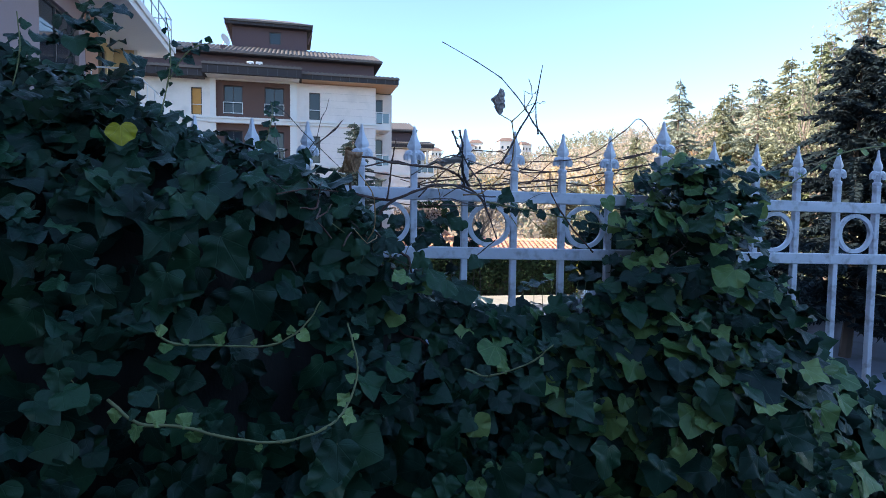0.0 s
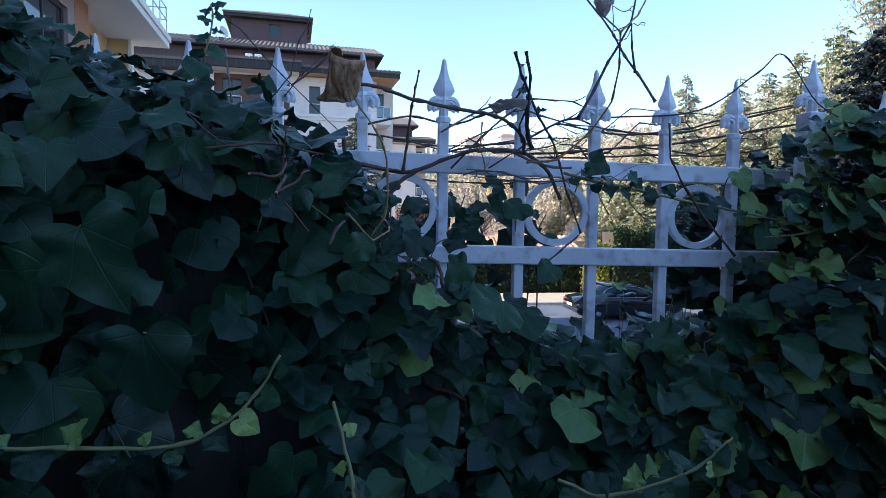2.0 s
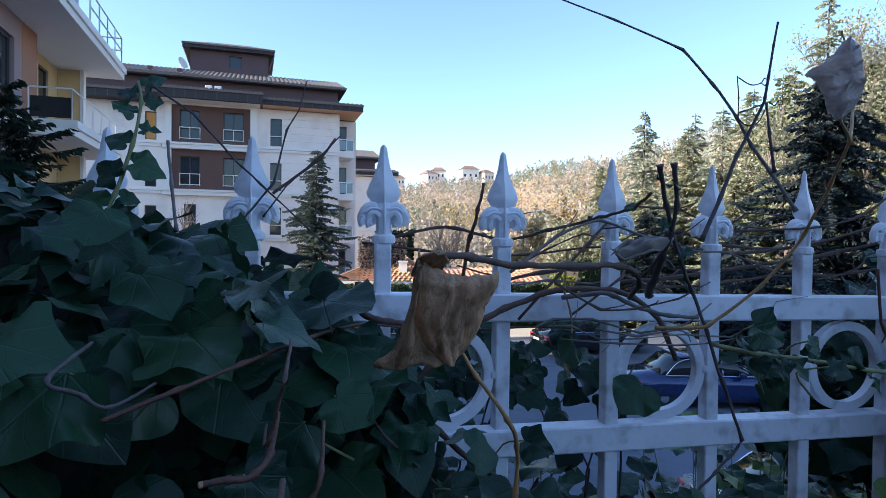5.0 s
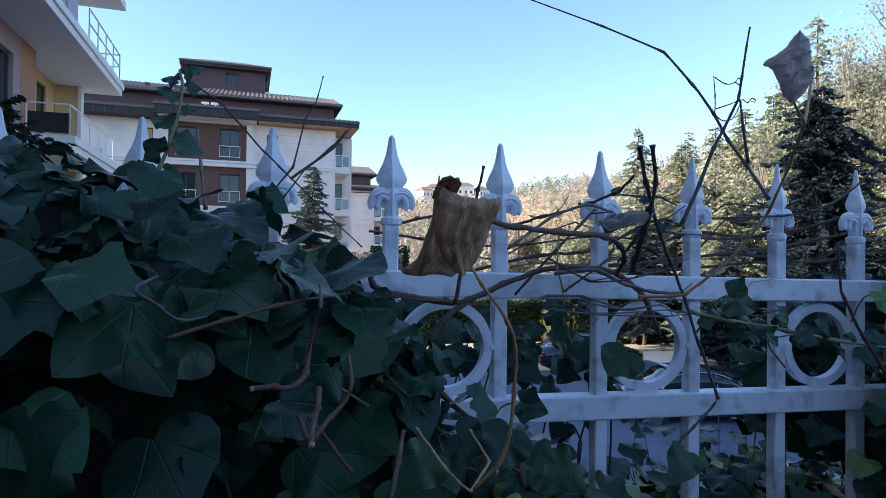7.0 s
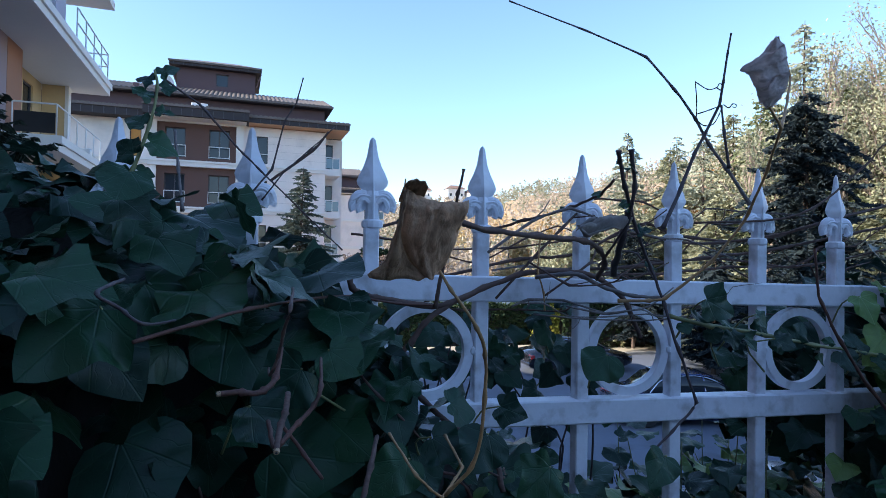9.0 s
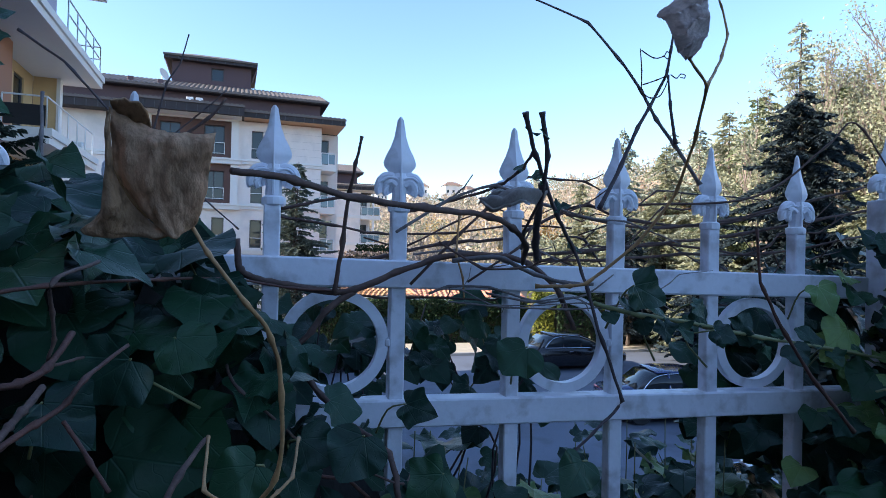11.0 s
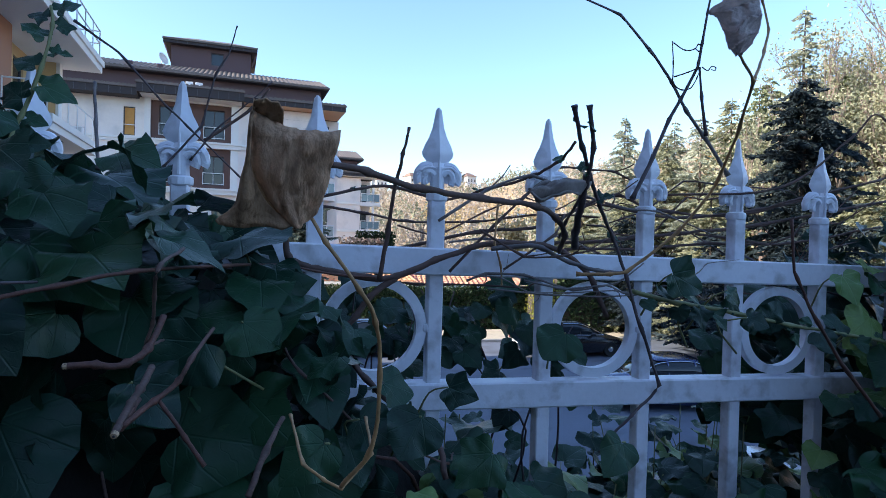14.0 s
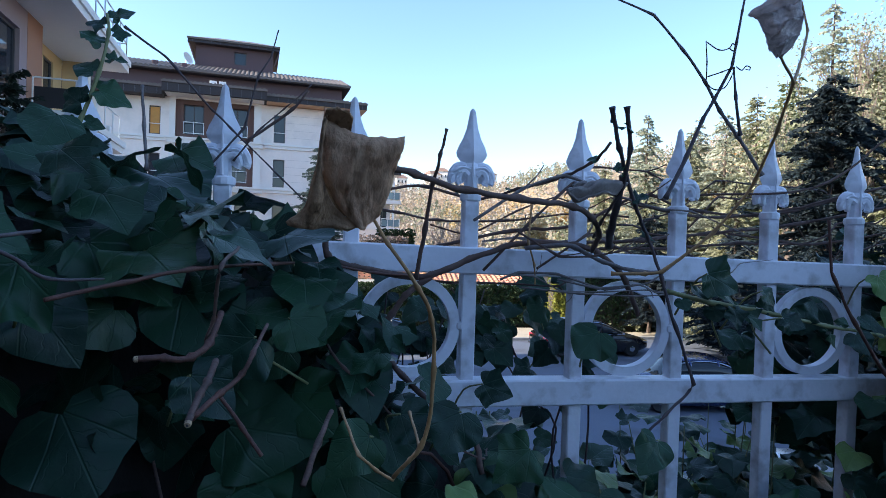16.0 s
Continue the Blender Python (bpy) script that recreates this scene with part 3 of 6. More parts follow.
    dr = window_unit(b, *door[0], 1.75, name="balcony_door", bars=0)
    dr.matrix_basis = side
    part("end_wall", boxes((-1.69, -1.04, -0.85, -0.6, base, 7.0)), "yellow_render", b, "warm yellow render")
    part("corner_post", boxes((-1.036, -0.93, -0.88, -0.58, base, 7.0)), "white_trim", b)
    part("back_body", boxes((-12.0, -1.92, -32.0, -0.6, base, 9.6)), "pink_render", b)
    # slabs
    for z, v0, u in ((7.36, -32.0, 0.16), (4.55, -5.5, 0.04)):
        part("balcony_slab", boxes((-1.9, u - 0.06, v0, 0.0, z - 0.40, z - 0.20), (-1.9, u, v0, 0.04, z - 0.196, z)), "white_trim", b, "white two-stepped slab edge")
    part("soffit_lamp", lathe(bmesh.new(), [(0.12, 6.985), (0.12, 7.017)], 16, cx=-0.75, cy=-2.6), "frame_dark", b)
    # storey above
    up = [(-6.2, -5.1, 7.9, 9.3)]
    part("upper_wall", wall(-32.0, -4.4, 7.36, 9.6, 0.28, 0.6, up), "blue_render", b, "grey-blue render", m=side)
    u = window_unit(b, *up[0], 0.36, name="upper_window", frame_mat="rail_white", bars=0)
    u.matrix_basis = side
    part("upper_end_wall", boxes((-1.9, -0.28, -4.4, -4.15, 7.364, 9.6)), "blue_render", b)
    part("top_eave", boxes((-12.5, 0.35, -32.0, -0.95, 9.6, 9.85)), "white_trim", b)
    part("top_roof", boxes((-12.0, 0.1, -31.0, -1.2, 9.854, 10.4)), "dark_roof", b)

    def railing(name, pts, z, top, mat):
        r = part(name, bmesh.new(), mat, b)
        bm = bmesh.new()
        for a, c in zip(pts, pts[1:]):
            for h in (top,) if top < 0.9 else (top, top * 0.58):
                tube(bm, [Vector((*a, z + h)), Vector((*c, z + h))], 0.022, 0.022, 6)
            n = max(1, int(math.dist(a, c) / 0.95))
            for k in range(n + 1):
                p = Vector(a).lerp(Vector(c), k / n)
                tube(bm, [Vector((*p, z)), Vector((*p, z + top))], 0.02, 0.02, 6)
        bm.to_mesh(r.data)
        bm.free()
        return r
    railing("upper_rail", [(0.04, -4.3), (0.04, -0.15), (-1.4, -0.15)], 7.36, 0.98, "rail_steel")
    railing("lower_rail", [(-1.1, -5.38), (-0.12, -5.38), (-0.12, -0.15)], 4.55, 0.82, "rail_white")
    part("balcony_screen", boxes((-1.08, -0.16, -5.34, -5.32, 4.62, 5.15)), "dark_cloth", b, "black cloth screen")
    part("ac_unit", boxes((-1.0, -0.3, -0.75, -0.45, 4.56, 5.0), bevel=0.02), "rail_white", b)


def build_far_block():
    b = thing("far_apartment_block", "farther white apartment block with brown tiled eaves", "building", pose(1.71 - 22 * math.sin(radians(4.6)), 40.27 + 22 * math.cos(radians(4.6)), 0, 0, 0, TURN_B))
    base = LOT - 0.5
    part("front_wall", boxes((2.0, 7.45, 0.0, 0.3, base, 8.1)), "stone_cladding", b)
    part("body", boxes((2.0, 8.9, 2.0, 9.0, base, 8.0), (2.0, 7.45, 0.304, 1.996, base, 8.0)), "stone_cladding", b)
    part("corner_column", boxes((8.75, 8.95, 0.0, 0.3, base, 8.1)), "white_trim", b)
    for z in (5.5, 2.6, -0.3):
        part("belt_course", boxes((2.0, 7.45, -0.12, -0.003, z - 0.2, z + 0.1)), "white_trim", b)
        part("balcony_slab", boxes((7.454, 9.6, -0.15, 1.99, z - 0.3, z + 0.1)), "white_trim", b)
        window_unit(b, 7.6, 8.5, z + 0.12, z + 2.1, 1.88, name="balcony_door", bars=1)
        part("balcony_rail", boxes((7.5, 9.56, -0.1, -0.05, z + 0.98, z + 1.04), *[(u, u + 0.05, -0.1, -0.05, z + 0.1, z + 0.98) for u in (7.5, 8.2, 8.85, 9.5)]), "rail_white", b)
        part("balcony_panel", boxes((7.58, 9.48, -0.085, -0.07, z + 0.2, z + 0.92)), "rail_glass", b)
    eave(b, 2.0, 9.45, -0.7, 9.0, 8.65)
    part("soffit", boxes((2.0, 9.4, -0.6, 2.0, 8.20, 8.24)), "white_trim", b)
    tiled_slope(b, 2.0, 9.45, -0.7, 1.4, 8.68, 9.1)
    part("attic_wall", boxes((2.0, 7.2, 0.9, 9.0, 8.7, 10.0)), "plum_render", b)
    eave(b, 2.0, 7.75, 0.3, 9.0, 10.2, 0.2)
    tiled_slope(b, 2.0, 7.75, 0.3, 4.5, 10.23, 11.5)


def build_tile_house():
    b = thing("tiled_house", "low cream house with a sunlit orange tile hip roof", "house", pose(1.2, 35.2, 0, 0, 0, -13.0))
    base = LOT - 0.5
    part("wall", boxes((0.4, 12.6, 0.5, 7.0, base, -0.95)), "house_wall", b)

    def slope(name, a, c, d, e, n):
        """Rows of rounded tiles from the eave a-c up to the ridge d-e."""
        bm = bmesh.new()
        a, c, d, e = Vector(a), Vector(c), Vector(d), Vector(e)
        rows = max(3, int((d - a).length / 0.42))
        up = (c - a).cross(d - a).normalized()
        for r in range(rows):
            f0, f1 = r / rows, (r + 1) / rows + 0.01
            l0, r0, l1, r1 = a.lerp(d, f0), c.lerp(e, f0), a.lerp(d, f1), c.lerp(e, f1)
            k = max(1, int((r0 - l0).length / n))
            for i in range(k):
                p = [l0.lerp(r0, i / k), l0.lerp(r0, (i + 0.5) / k), l0.lerp(r0, (i + 1) / k)]
                q = [l1.lerp(r1, i / k), l1.lerp(r1, (i + 0.5) / k), l1.lerp(r1, (i + 1) / k)]
                lo = [bm.verts.new(p[0] + up * 0.03), bm.verts.new(p[1] + up * 0.11), bm.verts.new(p[2] + up * 0.03)]
                hi = [bm.verts.new(q[0]), bm.verts.new(q[1] + up * 0.07), bm.verts.new(q[2])]
                bm.faces.new((lo[0], lo[1], hi[1], hi[0]))
                bm.faces.new((lo[1], lo[2], hi[2], hi[1]))
        return part(name, bm, "roof_tile", b, "orange clay tiles")
    z0 = -0.95
    slope("front_slope", (0, 0, z0), (6.4, 0, z0), (3.2, 3.6, 0.42), (4.2, 3.6, 0.42), 0.30)
    slope("left_slope", (0, 7.2, z0), (0, 0, z0), (3.2, 3.6, 0.42), (3.2, 3.6, 0.42), 0.30)
    slope("wing_slope", (4.6, 0.3, z0), (13.0, 0.3, z0), (4.4, 3.3, -0.25), (12.4, 3.3, -0.25), 0.30)
    part("right_gable", boxes((4.3, 12.6, 3.3, 6.8, base, -0.40)), "house_wall", b)
    part("ridge", tube(bmesh.new(), [Vector((3.2, 3.6, 0.46)), Vector((4.2, 3.6, 0.46)), Vector((6.4, 0.1, -0.90))], 0.09, 0.09, 7), "roof_tile", b)
    part("hip_ridge", tube(bmesh.new(), [Vector((0, 0, z0 + 0.05)), Vector((3.2, 3.6, 0.46))], 0.08, 0.08, 7), "roof_tile", b)
    part("chimney", boxes((4.0, 4.5, 1.2, 1.7, -0.8, 0.15), (3.95, 4.55, 1.15, 1.75, 0.154, 0.24)), "far_white", b, "white rendered chimney")
    part("fascia", boxes((-0.05, 13.0, -0.06, -0.01, z0 - 0.14, z0 + 0.02)), "white_trim", b)


build_apartments()
build_left_house()
build_far_block()
build_tile_house()

# ---- trees ----


def conifer(name, x, y, height, radius, mat, seed, label, base=None, density=1.0, droop=0.28, bare=0.06, slip=1.0):
    """A tapered trunk, uneven drooping limbs, and sprays of needles along and under every limb."""
    rng = random.Random(seed)
    z0 = ground_height(x, y) if base is None else base
    t = thing(name, label, "tree", pose(x, y, z0))
    trunk = bmesh.new()
    tube(trunk, [Vector((0.06 * math.sin(k), 0.05 * math.cos(k * 1.7), height * k / 8)) for k in range(9)], 0.018 * height, 0.01, 7)
    limbs = []
    verts, faces = [], []
    h = bare * height
    while h < height * 0.99:
        f = h / height
        reach = radius * (1 - f) ** 0.68 * (0.8 + 0.45 * noise.noise(Vector((f * 7, seed, 0)))) + 0.10
        for k in range(rng.randint(2, 4)):
            a = rng.uniform(0, 2 * math.pi)
            r = reach * rng.uniform(0.35, 1.25) * (1 + 0.3 * noise.noise(Vector((math.cos(a) * 1.3, math.sin(a) * 1.3 + seed, f * 4))))
            d = Vector((math.cos(a), math.sin(a), 0))
            side = Vector((-d.y, d.x, 0))
            dr = droop * rng.uniform(0.6, 1.4)
            curve = lambda s: Vector((0, 0, h)) + d * (r * s) + Vector((0, 0, r * (0.25 * s - dr * 2.0 * s * s * (0.6 + 0.4 * f) + 0.18 * s ** 3)))
            limbs.append([curve(s) for s in (0, 0.35, 0.7)])
            n = max(6, int(r * 36 * density))
            for i in range(n):
                s = 0.12 + 0.90 * (i + rng.random()) / n
                p = curve(s)
                w = (0.17 * (1.08 - s) * min(1.4, r) + 0.10) * rng.uniform(0.5, 1.2)
                for sign in (-1, 1):
                    tip = p + side * (sign * w * rng.uniform(0.3, 1.2)) + d * (0.35 * w * rng.random() + 0.08) + Vector((0, 0, -rng.uniform(-0.25, 0.95) * w - 0.02))
                    b = slip * (0.020 + 0.028 * rng.random() + 0.004 * r)
                    lift = Vector((rng.uniform(-b, b), rng.uniform(-b, b), rng.uniform(-b, b)))
                    q = len(verts)
                    m = p.lerp(tip, rng.uniform(0.35, 0.6))
                    verts.extend([p, m + d * b + lift, tip, m - d * b - lift * 0.5 - Vector((0, 0, b * 0.9))])
                    faces.append((q, q + 1, q + 2, q + 3))
        h += height * rng.uniform(0.006, 0.013) / density ** 0.5
    for line in limbs[::3]:
        tube(trunk, line, 0.03, 0.008, 4, cap=False)
    part("trunk", trunk, "trunk", t)
    stuff_mesh("crown", verts, faces, mat, parent=t)
    return t


def branching(bm, p, d, length, r, depth, rng, ends, spread=0.6):
    """A forked limb that thins towards its twigs."""
    pts = [p]
    for k in range(3):
        d = (d + Vector((rng.uniform(-0.16, 0.16), rng.uniform(-0.16, 0.16), rng.uniform(-0.02, 0.16)))).normalized()
        p = p + d * length / 3
        pts.append(p)
    tube(bm, pts, r, r * 0.6, 5 if depth > 2 else 3, cap=False)
    ends.append(p)
    if depth == 0:
        return
    for k in range(rng.randint(2, 4)):
        e = (d + Vector((rng.uniform(-1, 1), rng.uniform(-1, 1), rng.uniform(-0.35, 0.7))) * spread).normalized()
        branching(bm, pts[rng.choice((1, 2, 3))], e, length * rng.uniform(0.6, 0.82), r * 0.58, depth - 1, rng, ends, spread)


def broadleaf(name, x, y, height, seed, label, leaf=None, per=0, size=0.12, depth=5, base=None, spread=0.6, wood="bare_wood"):
    """A forked tree; leaf: the material of its clustered leaves, if it still bears any."""
    rng = random.Random(seed)
    z0 = ground_height(x, y) if base is None else base
    t = thing(name, label, "tree", pose(x, y, z0))
    bm, ends = bmesh.new(), []
    branching(bm, Vector((0, 0, -0.1)), Vector((0, 0, 1)), height * 0.30, height * 0.020, depth, rng, ends, spread)
    part("trunk", bm, wood, t)
    if leaf:
        verts, faces = [], []
        for e in ends:
            for k in range(per):
                c = e + Vector((rng.gauss(0, 0.28), rng.gauss(0, 0.28), rng.gauss(0, 0.25)))
                a, b = Vector((rng.gauss(0, 1), rng.gauss(0, 1), rng.gauss(0, 1))).normalized() * size, Vector((rng.gauss(0, 1), rng.gauss(0, 1), rng.gauss(0, 1))).normalized() * size
                q = len(verts)
                verts.extend([c - a, c + b, c + a, c - b * 0.6])
                faces.append((q, q + 1, q + 2, q + 3))
        stuff_mesh("crown", verts, faces, leaf, parent=t)
    return t


conifer("fir_tree", 0.35, 32.3, 9.5, 2.8, "spruce", 3, "green fir tree before the white apartments", base=LOT, density=1.4, slip=0.8)
SPRUCE = "spruce tree in dark shade colours below the slope"
GOLD = "conifer coloured golden green as if lit by low sun"
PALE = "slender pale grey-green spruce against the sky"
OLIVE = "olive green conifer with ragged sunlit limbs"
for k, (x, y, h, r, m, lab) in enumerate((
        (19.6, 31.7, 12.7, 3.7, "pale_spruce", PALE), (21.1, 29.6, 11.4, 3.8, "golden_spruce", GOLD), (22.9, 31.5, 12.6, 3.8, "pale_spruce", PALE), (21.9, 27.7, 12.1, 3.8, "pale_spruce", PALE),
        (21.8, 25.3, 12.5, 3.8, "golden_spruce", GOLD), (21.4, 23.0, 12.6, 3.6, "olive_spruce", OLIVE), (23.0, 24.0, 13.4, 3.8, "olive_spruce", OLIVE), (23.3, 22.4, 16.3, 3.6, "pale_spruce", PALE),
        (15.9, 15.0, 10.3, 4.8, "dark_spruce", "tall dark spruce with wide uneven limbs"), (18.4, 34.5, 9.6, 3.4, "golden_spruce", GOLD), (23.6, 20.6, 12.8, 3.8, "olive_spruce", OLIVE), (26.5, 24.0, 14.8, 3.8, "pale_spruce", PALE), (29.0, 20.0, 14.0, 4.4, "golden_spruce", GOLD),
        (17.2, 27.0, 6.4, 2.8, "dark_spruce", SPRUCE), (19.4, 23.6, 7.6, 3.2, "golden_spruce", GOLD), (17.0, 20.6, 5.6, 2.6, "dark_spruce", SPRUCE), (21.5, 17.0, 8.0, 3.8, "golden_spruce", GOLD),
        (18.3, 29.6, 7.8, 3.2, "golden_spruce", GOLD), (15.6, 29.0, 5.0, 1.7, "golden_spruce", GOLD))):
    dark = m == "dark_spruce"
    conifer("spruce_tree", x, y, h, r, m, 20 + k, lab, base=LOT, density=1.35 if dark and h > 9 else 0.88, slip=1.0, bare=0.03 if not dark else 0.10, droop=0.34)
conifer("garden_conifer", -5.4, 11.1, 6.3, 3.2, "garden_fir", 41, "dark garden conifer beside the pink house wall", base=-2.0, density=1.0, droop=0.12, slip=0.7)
for k, (x, y, h) in enumerate(((24.6, 20.0, 18.2), (26.6, 23.0, 19.0), (28.6, 19.6, 19.0))):
    broadleaf("pale_tree", x, y, h, 140 + k, "tall pale tree with thin yellow-green leaves", "golden_spruce", 9, 0.068, 6, base=LOT, spread=0.5)
broadleaf("hillside_tree", 36.0, 31.0, 20.0, 56, "pale tree with thin yellow leaves on the slope", "autumn", 8, 0.20, 6, base=LOT, spread=0.5)
for k, (x, y, h) in enumerate(((24.6, 20.0, 16.0), (21.6, 22.6, 13.6), (26.6, 23.0, 17.0))):
    broadleaf("pale_tree", x, y, h, 140 + k, "tall pale tree with thin yellow-green leaves", "golden_spruce", 9, 0.068, 6, base=LOT, spread=0.5)
broadleaf("hillside_tree", 33.0, 36.0, 17.0, 57, "pale tree with thin yellow leaves on the slope", "golden_spruce", 8, 0.20, 6, base=LOT, spread=0.5)
broadleaf("hillside_tree", 40.0, 26.0, 21.0, 58, "pale tree with thin yellow leaves on the slope", "autumn", 8, 0.20, 6, base=LOT, spread=0.5)
for k, (x, y, h) in enumerate(((21.0, 35.5, 11.0), (25.5, 33.0, 13.0), (29.0, 29.0, 14.5), (31.5, 25.0, 15.5), (18.0, 37.0, 8.5), (24.5, 29.5, 12.5))):
    broadleaf("thin_tree", x, y, h, 90 + k, "thin pale tree with few yellowed leaves", "autumn" if k % 2 else "golden_spruce", 3, 0.11, 6, base=LOT, spread=0.6)
broadleaf("bare_tree", 9.8, 43.0, 8.0, 51, "leafless grey tree below the hillside", depth=6, spread=0.75)
broadleaf("bare_tree", 7.0, 46.0, 6.0, 52, "leafless grey tree below the hillside", depth=6, spread=0.8)
broadleaf("bare_tree", -8.0, 36.0, 9.0, 53, "slender leafless tree before the white wall", depth=5, base=LOT, spread=0.45)
broadleaf("autumn_tree", 16.5, 44.0, 8.0, 54, "tree with sparse golden autumn leaves", "hill_gold", 7, 0.16, 5)
broadleaf("autumn_tree", 22.0, 46.0, 10.0, 55, "tree with sparse golden autumn leaves", "autumn", 6, 0.16, 5)


def leafy_bank(name, x0, x1, y0, y1, z0, z1, count, mat, label, seed, size=0.10, turn=0.0):
    """A clipped hedge: a twiggy core and thousands of small leaves on and in its uneven faces."""
    rng = random.Random(seed)
    verts, faces = [], []
    for k in range(count):
        x, y = rng.uniform(x0, x1), rng.uniform(y0, y1) if rng.random() < 0.4 else y0 + abs(rng.gauss(0, 0.12))
        top = z1 + 0.16 * noise.noise(Vector((x * 1.3, y, seed))) + 0.06 * noise.noise(Vector((x * 6, y, seed)))
        z = z0 + (top - z0) * (rng.random() ** 0.7)
        y += 0.14 * noise.noise(Vector((x * 1.1, z * 1.4, seed + 5)))
        c = Vector((x, y, z))
        a, b = [Vector((rng.gauss(0, 1), rng.gauss(0, 1), rng.gauss(0, 1))).normalized() * size * rng.uniform(0.6, 1.3) for _ in range(2)]
        q = len(verts)
        verts.extend([c - a, c + b * 0.6, c + a, c - b * 0.6])
        faces.append((q, q + 1, q + 2, q + 3))
    t = thing(name, label, "hedge")
    part("core", boxes((x0 + 0.1, x1 - 0.1, y0 + 0.25, y1 - 0.1, z0, z1 - 0.3)), "soil", t)
    stuff_mesh("foliage", verts, faces, mat, parent=t)
    return t


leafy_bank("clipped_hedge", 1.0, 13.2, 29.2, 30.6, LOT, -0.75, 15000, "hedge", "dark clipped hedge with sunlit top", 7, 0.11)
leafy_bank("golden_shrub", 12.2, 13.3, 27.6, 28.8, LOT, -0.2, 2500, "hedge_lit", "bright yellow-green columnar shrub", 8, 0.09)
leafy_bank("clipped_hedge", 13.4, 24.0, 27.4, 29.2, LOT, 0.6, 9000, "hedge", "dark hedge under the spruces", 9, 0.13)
leafy_bank("round_shrub", 4.8, 7.6, 42.5, 44.0, LOT, 2.2, 3500, "hedge", "dark rounded shrub beside the apartments", 10, 0.14)
leafy_bank("grey_shrub", 3.0, 6.0, 36.2, 37.2, LOT, 1.7, 4000, "bare_wood", "pale grey leafless shrub by the wall", 11, 0.10)


def far_wood(name, mat, count, seed, label, want, h0, h1, puffs):
    """Woods of a far hillside: small uneven crowns of many slips each."""
    rng = random.Random(seed)
    verts, faces = [], []
    made = 0
    while made < count:
        bearing, dist = rng.uniform(-14, 64), 70 + 235 * rng.random() ** 0.8
        x, y = dist * math.sin(radians(bearing)), dist * math.cos(radians(bearing))
        if not want(bearing, dist, noise.noise(Vector((x * 0.03, y * 0.03, seed)))):
            continue
        made += 1
        z, h = ground_height(x, y), rng.uniform(h0, h1)
        w = h * rng.uniform(0.28, 0.42)
        for k in range(puffs):
            a, s = rng.uniform(0, 2 * math.pi), rng.random()
            r = w * math.sin(math.pi * min(1, 0.12 + 0.9 * s)) * rng.uniform(0.3, 1.0)
            c = Vector((x + r * math.cos(a), y + r * math.sin(a), z + h * (0.15 + 0.85 * s)))
            e = 0.075 * h * rng.uniform(0.5, 1.1)
            p, q = [Vector((rng.gauss(0, 1), rng.gauss(0, 1), rng.gauss(0, 1.2))).normalized() * e for _ in range(2)]
            i = len(verts)
            verts.extend([c - p, c + q * 0.6, c + p, c - q * 0.6])
            faces.append((i, i + 1, i + 2, i + 3))
    tagged(stuff_mesh(name, verts, faces, mat), label, "woods", kind="stuff")


far_wood("brown_wood", "hill_wood", 2600, 61, "leafless brown woods on the hillside", lambda b, d, n: n > -0.25, 3.5, 7, 44)
far_wood("evergreen_wood", "hill_green", 1900, 62, "dark evergreen trees along the hill and ridge", lambda b, d, n: n < 0.08 or d > 265, 3.5, 7, 42)
far_wood("golden_wood", "hill_gold", 600, 63, "sunlit golden scrub on the lower hillside", lambda b, d, n: d < 170 and 13 < b < 30 and n > -0.2, 2.5, 5.5, 50)


def ridge_house(bearing, dist, w, h, turn, lift=0.0):
    x, y = dist * math.sin(radians(bearing)), dist * math.cos(radians(bearing))
    t = thing("ridge_house", "small white house with a tiled roof on the ridge", "house", pose(x, y, ground_height(x, y) + lift, 0, 0, turn), group="houses on the ridge")
    holes = [(-w / 2 + w * (k + 0.3) / 3, -w / 2 + w * (k + 0.7) / 3, z, z + 1.3) for k in range(3) for z in (1.0, 3.8) if z + 1.5 < h]
    part("wall", wall(-w / 2, w / 2, -8, h, -3.5, -3.2, holes), "far_white", t)
    part("body", boxes((-w / 2, w / 2, -3.1, 3.5, -8, h)), "far_white", t)
    for q in holes:
        part("window", boxes((q[0], q[1], -3.30, -3.25, q[2], q[3])), "window_glass", t)
    bm = bmesh.new()
    e = [bm.verts.new(p) for p in ((-w / 2 - 0.5, -4, h), (w / 2 + 0.5, -4, h), (w / 2 + 0.5, 4, h), (-w / 2 - 0.5, 4, h), (-w / 4, 0, h + 1.9), (w / 4, 0, h + 1.9))]
    for f in ((0, 1, 5, 4), (1, 2, 5), (2, 3, 4, 5), (3, 0, 4), (3, 2, 1, 0)):
        bm.faces.new([e[i] for i in f])
    part("roof", bm, "far_roof", t)


for q in ((2.9, 284, 5, 3.4, 12, 5.0), (3.9, 288, 6, 3.8, -6, 5.5), (6.3, 284, 5, 3.4, 10, 5.0), (7.0, 286, 7, 4.0, -8, 5.5), (8.6, 282, 5, 3.4, 5, 5.5), (11.6, 282, 5.5, 3.6, 20, 5.5), (12.5, 285, 6, 4.0, -12, 6.0), (15.4, 284, 8, 4.6, 0, 6.5), (17.0, 284, 5, 3.6, 14, 6.5)):
    ridge_house(*q)


def street_lamp(x, y, h):
    t = thing("street_lamp", "slim grey street lamp with a white arm head", "street lamp", pose(x, y, ground_height(x, y)))
    part("pole", tube(bmesh.new(), [Vector((0, 0, 0)), Vector((0, 0, h * 0.5)), Vector((0, 0, h))], 0.09, 0.06, 8), "frame_dark", t)
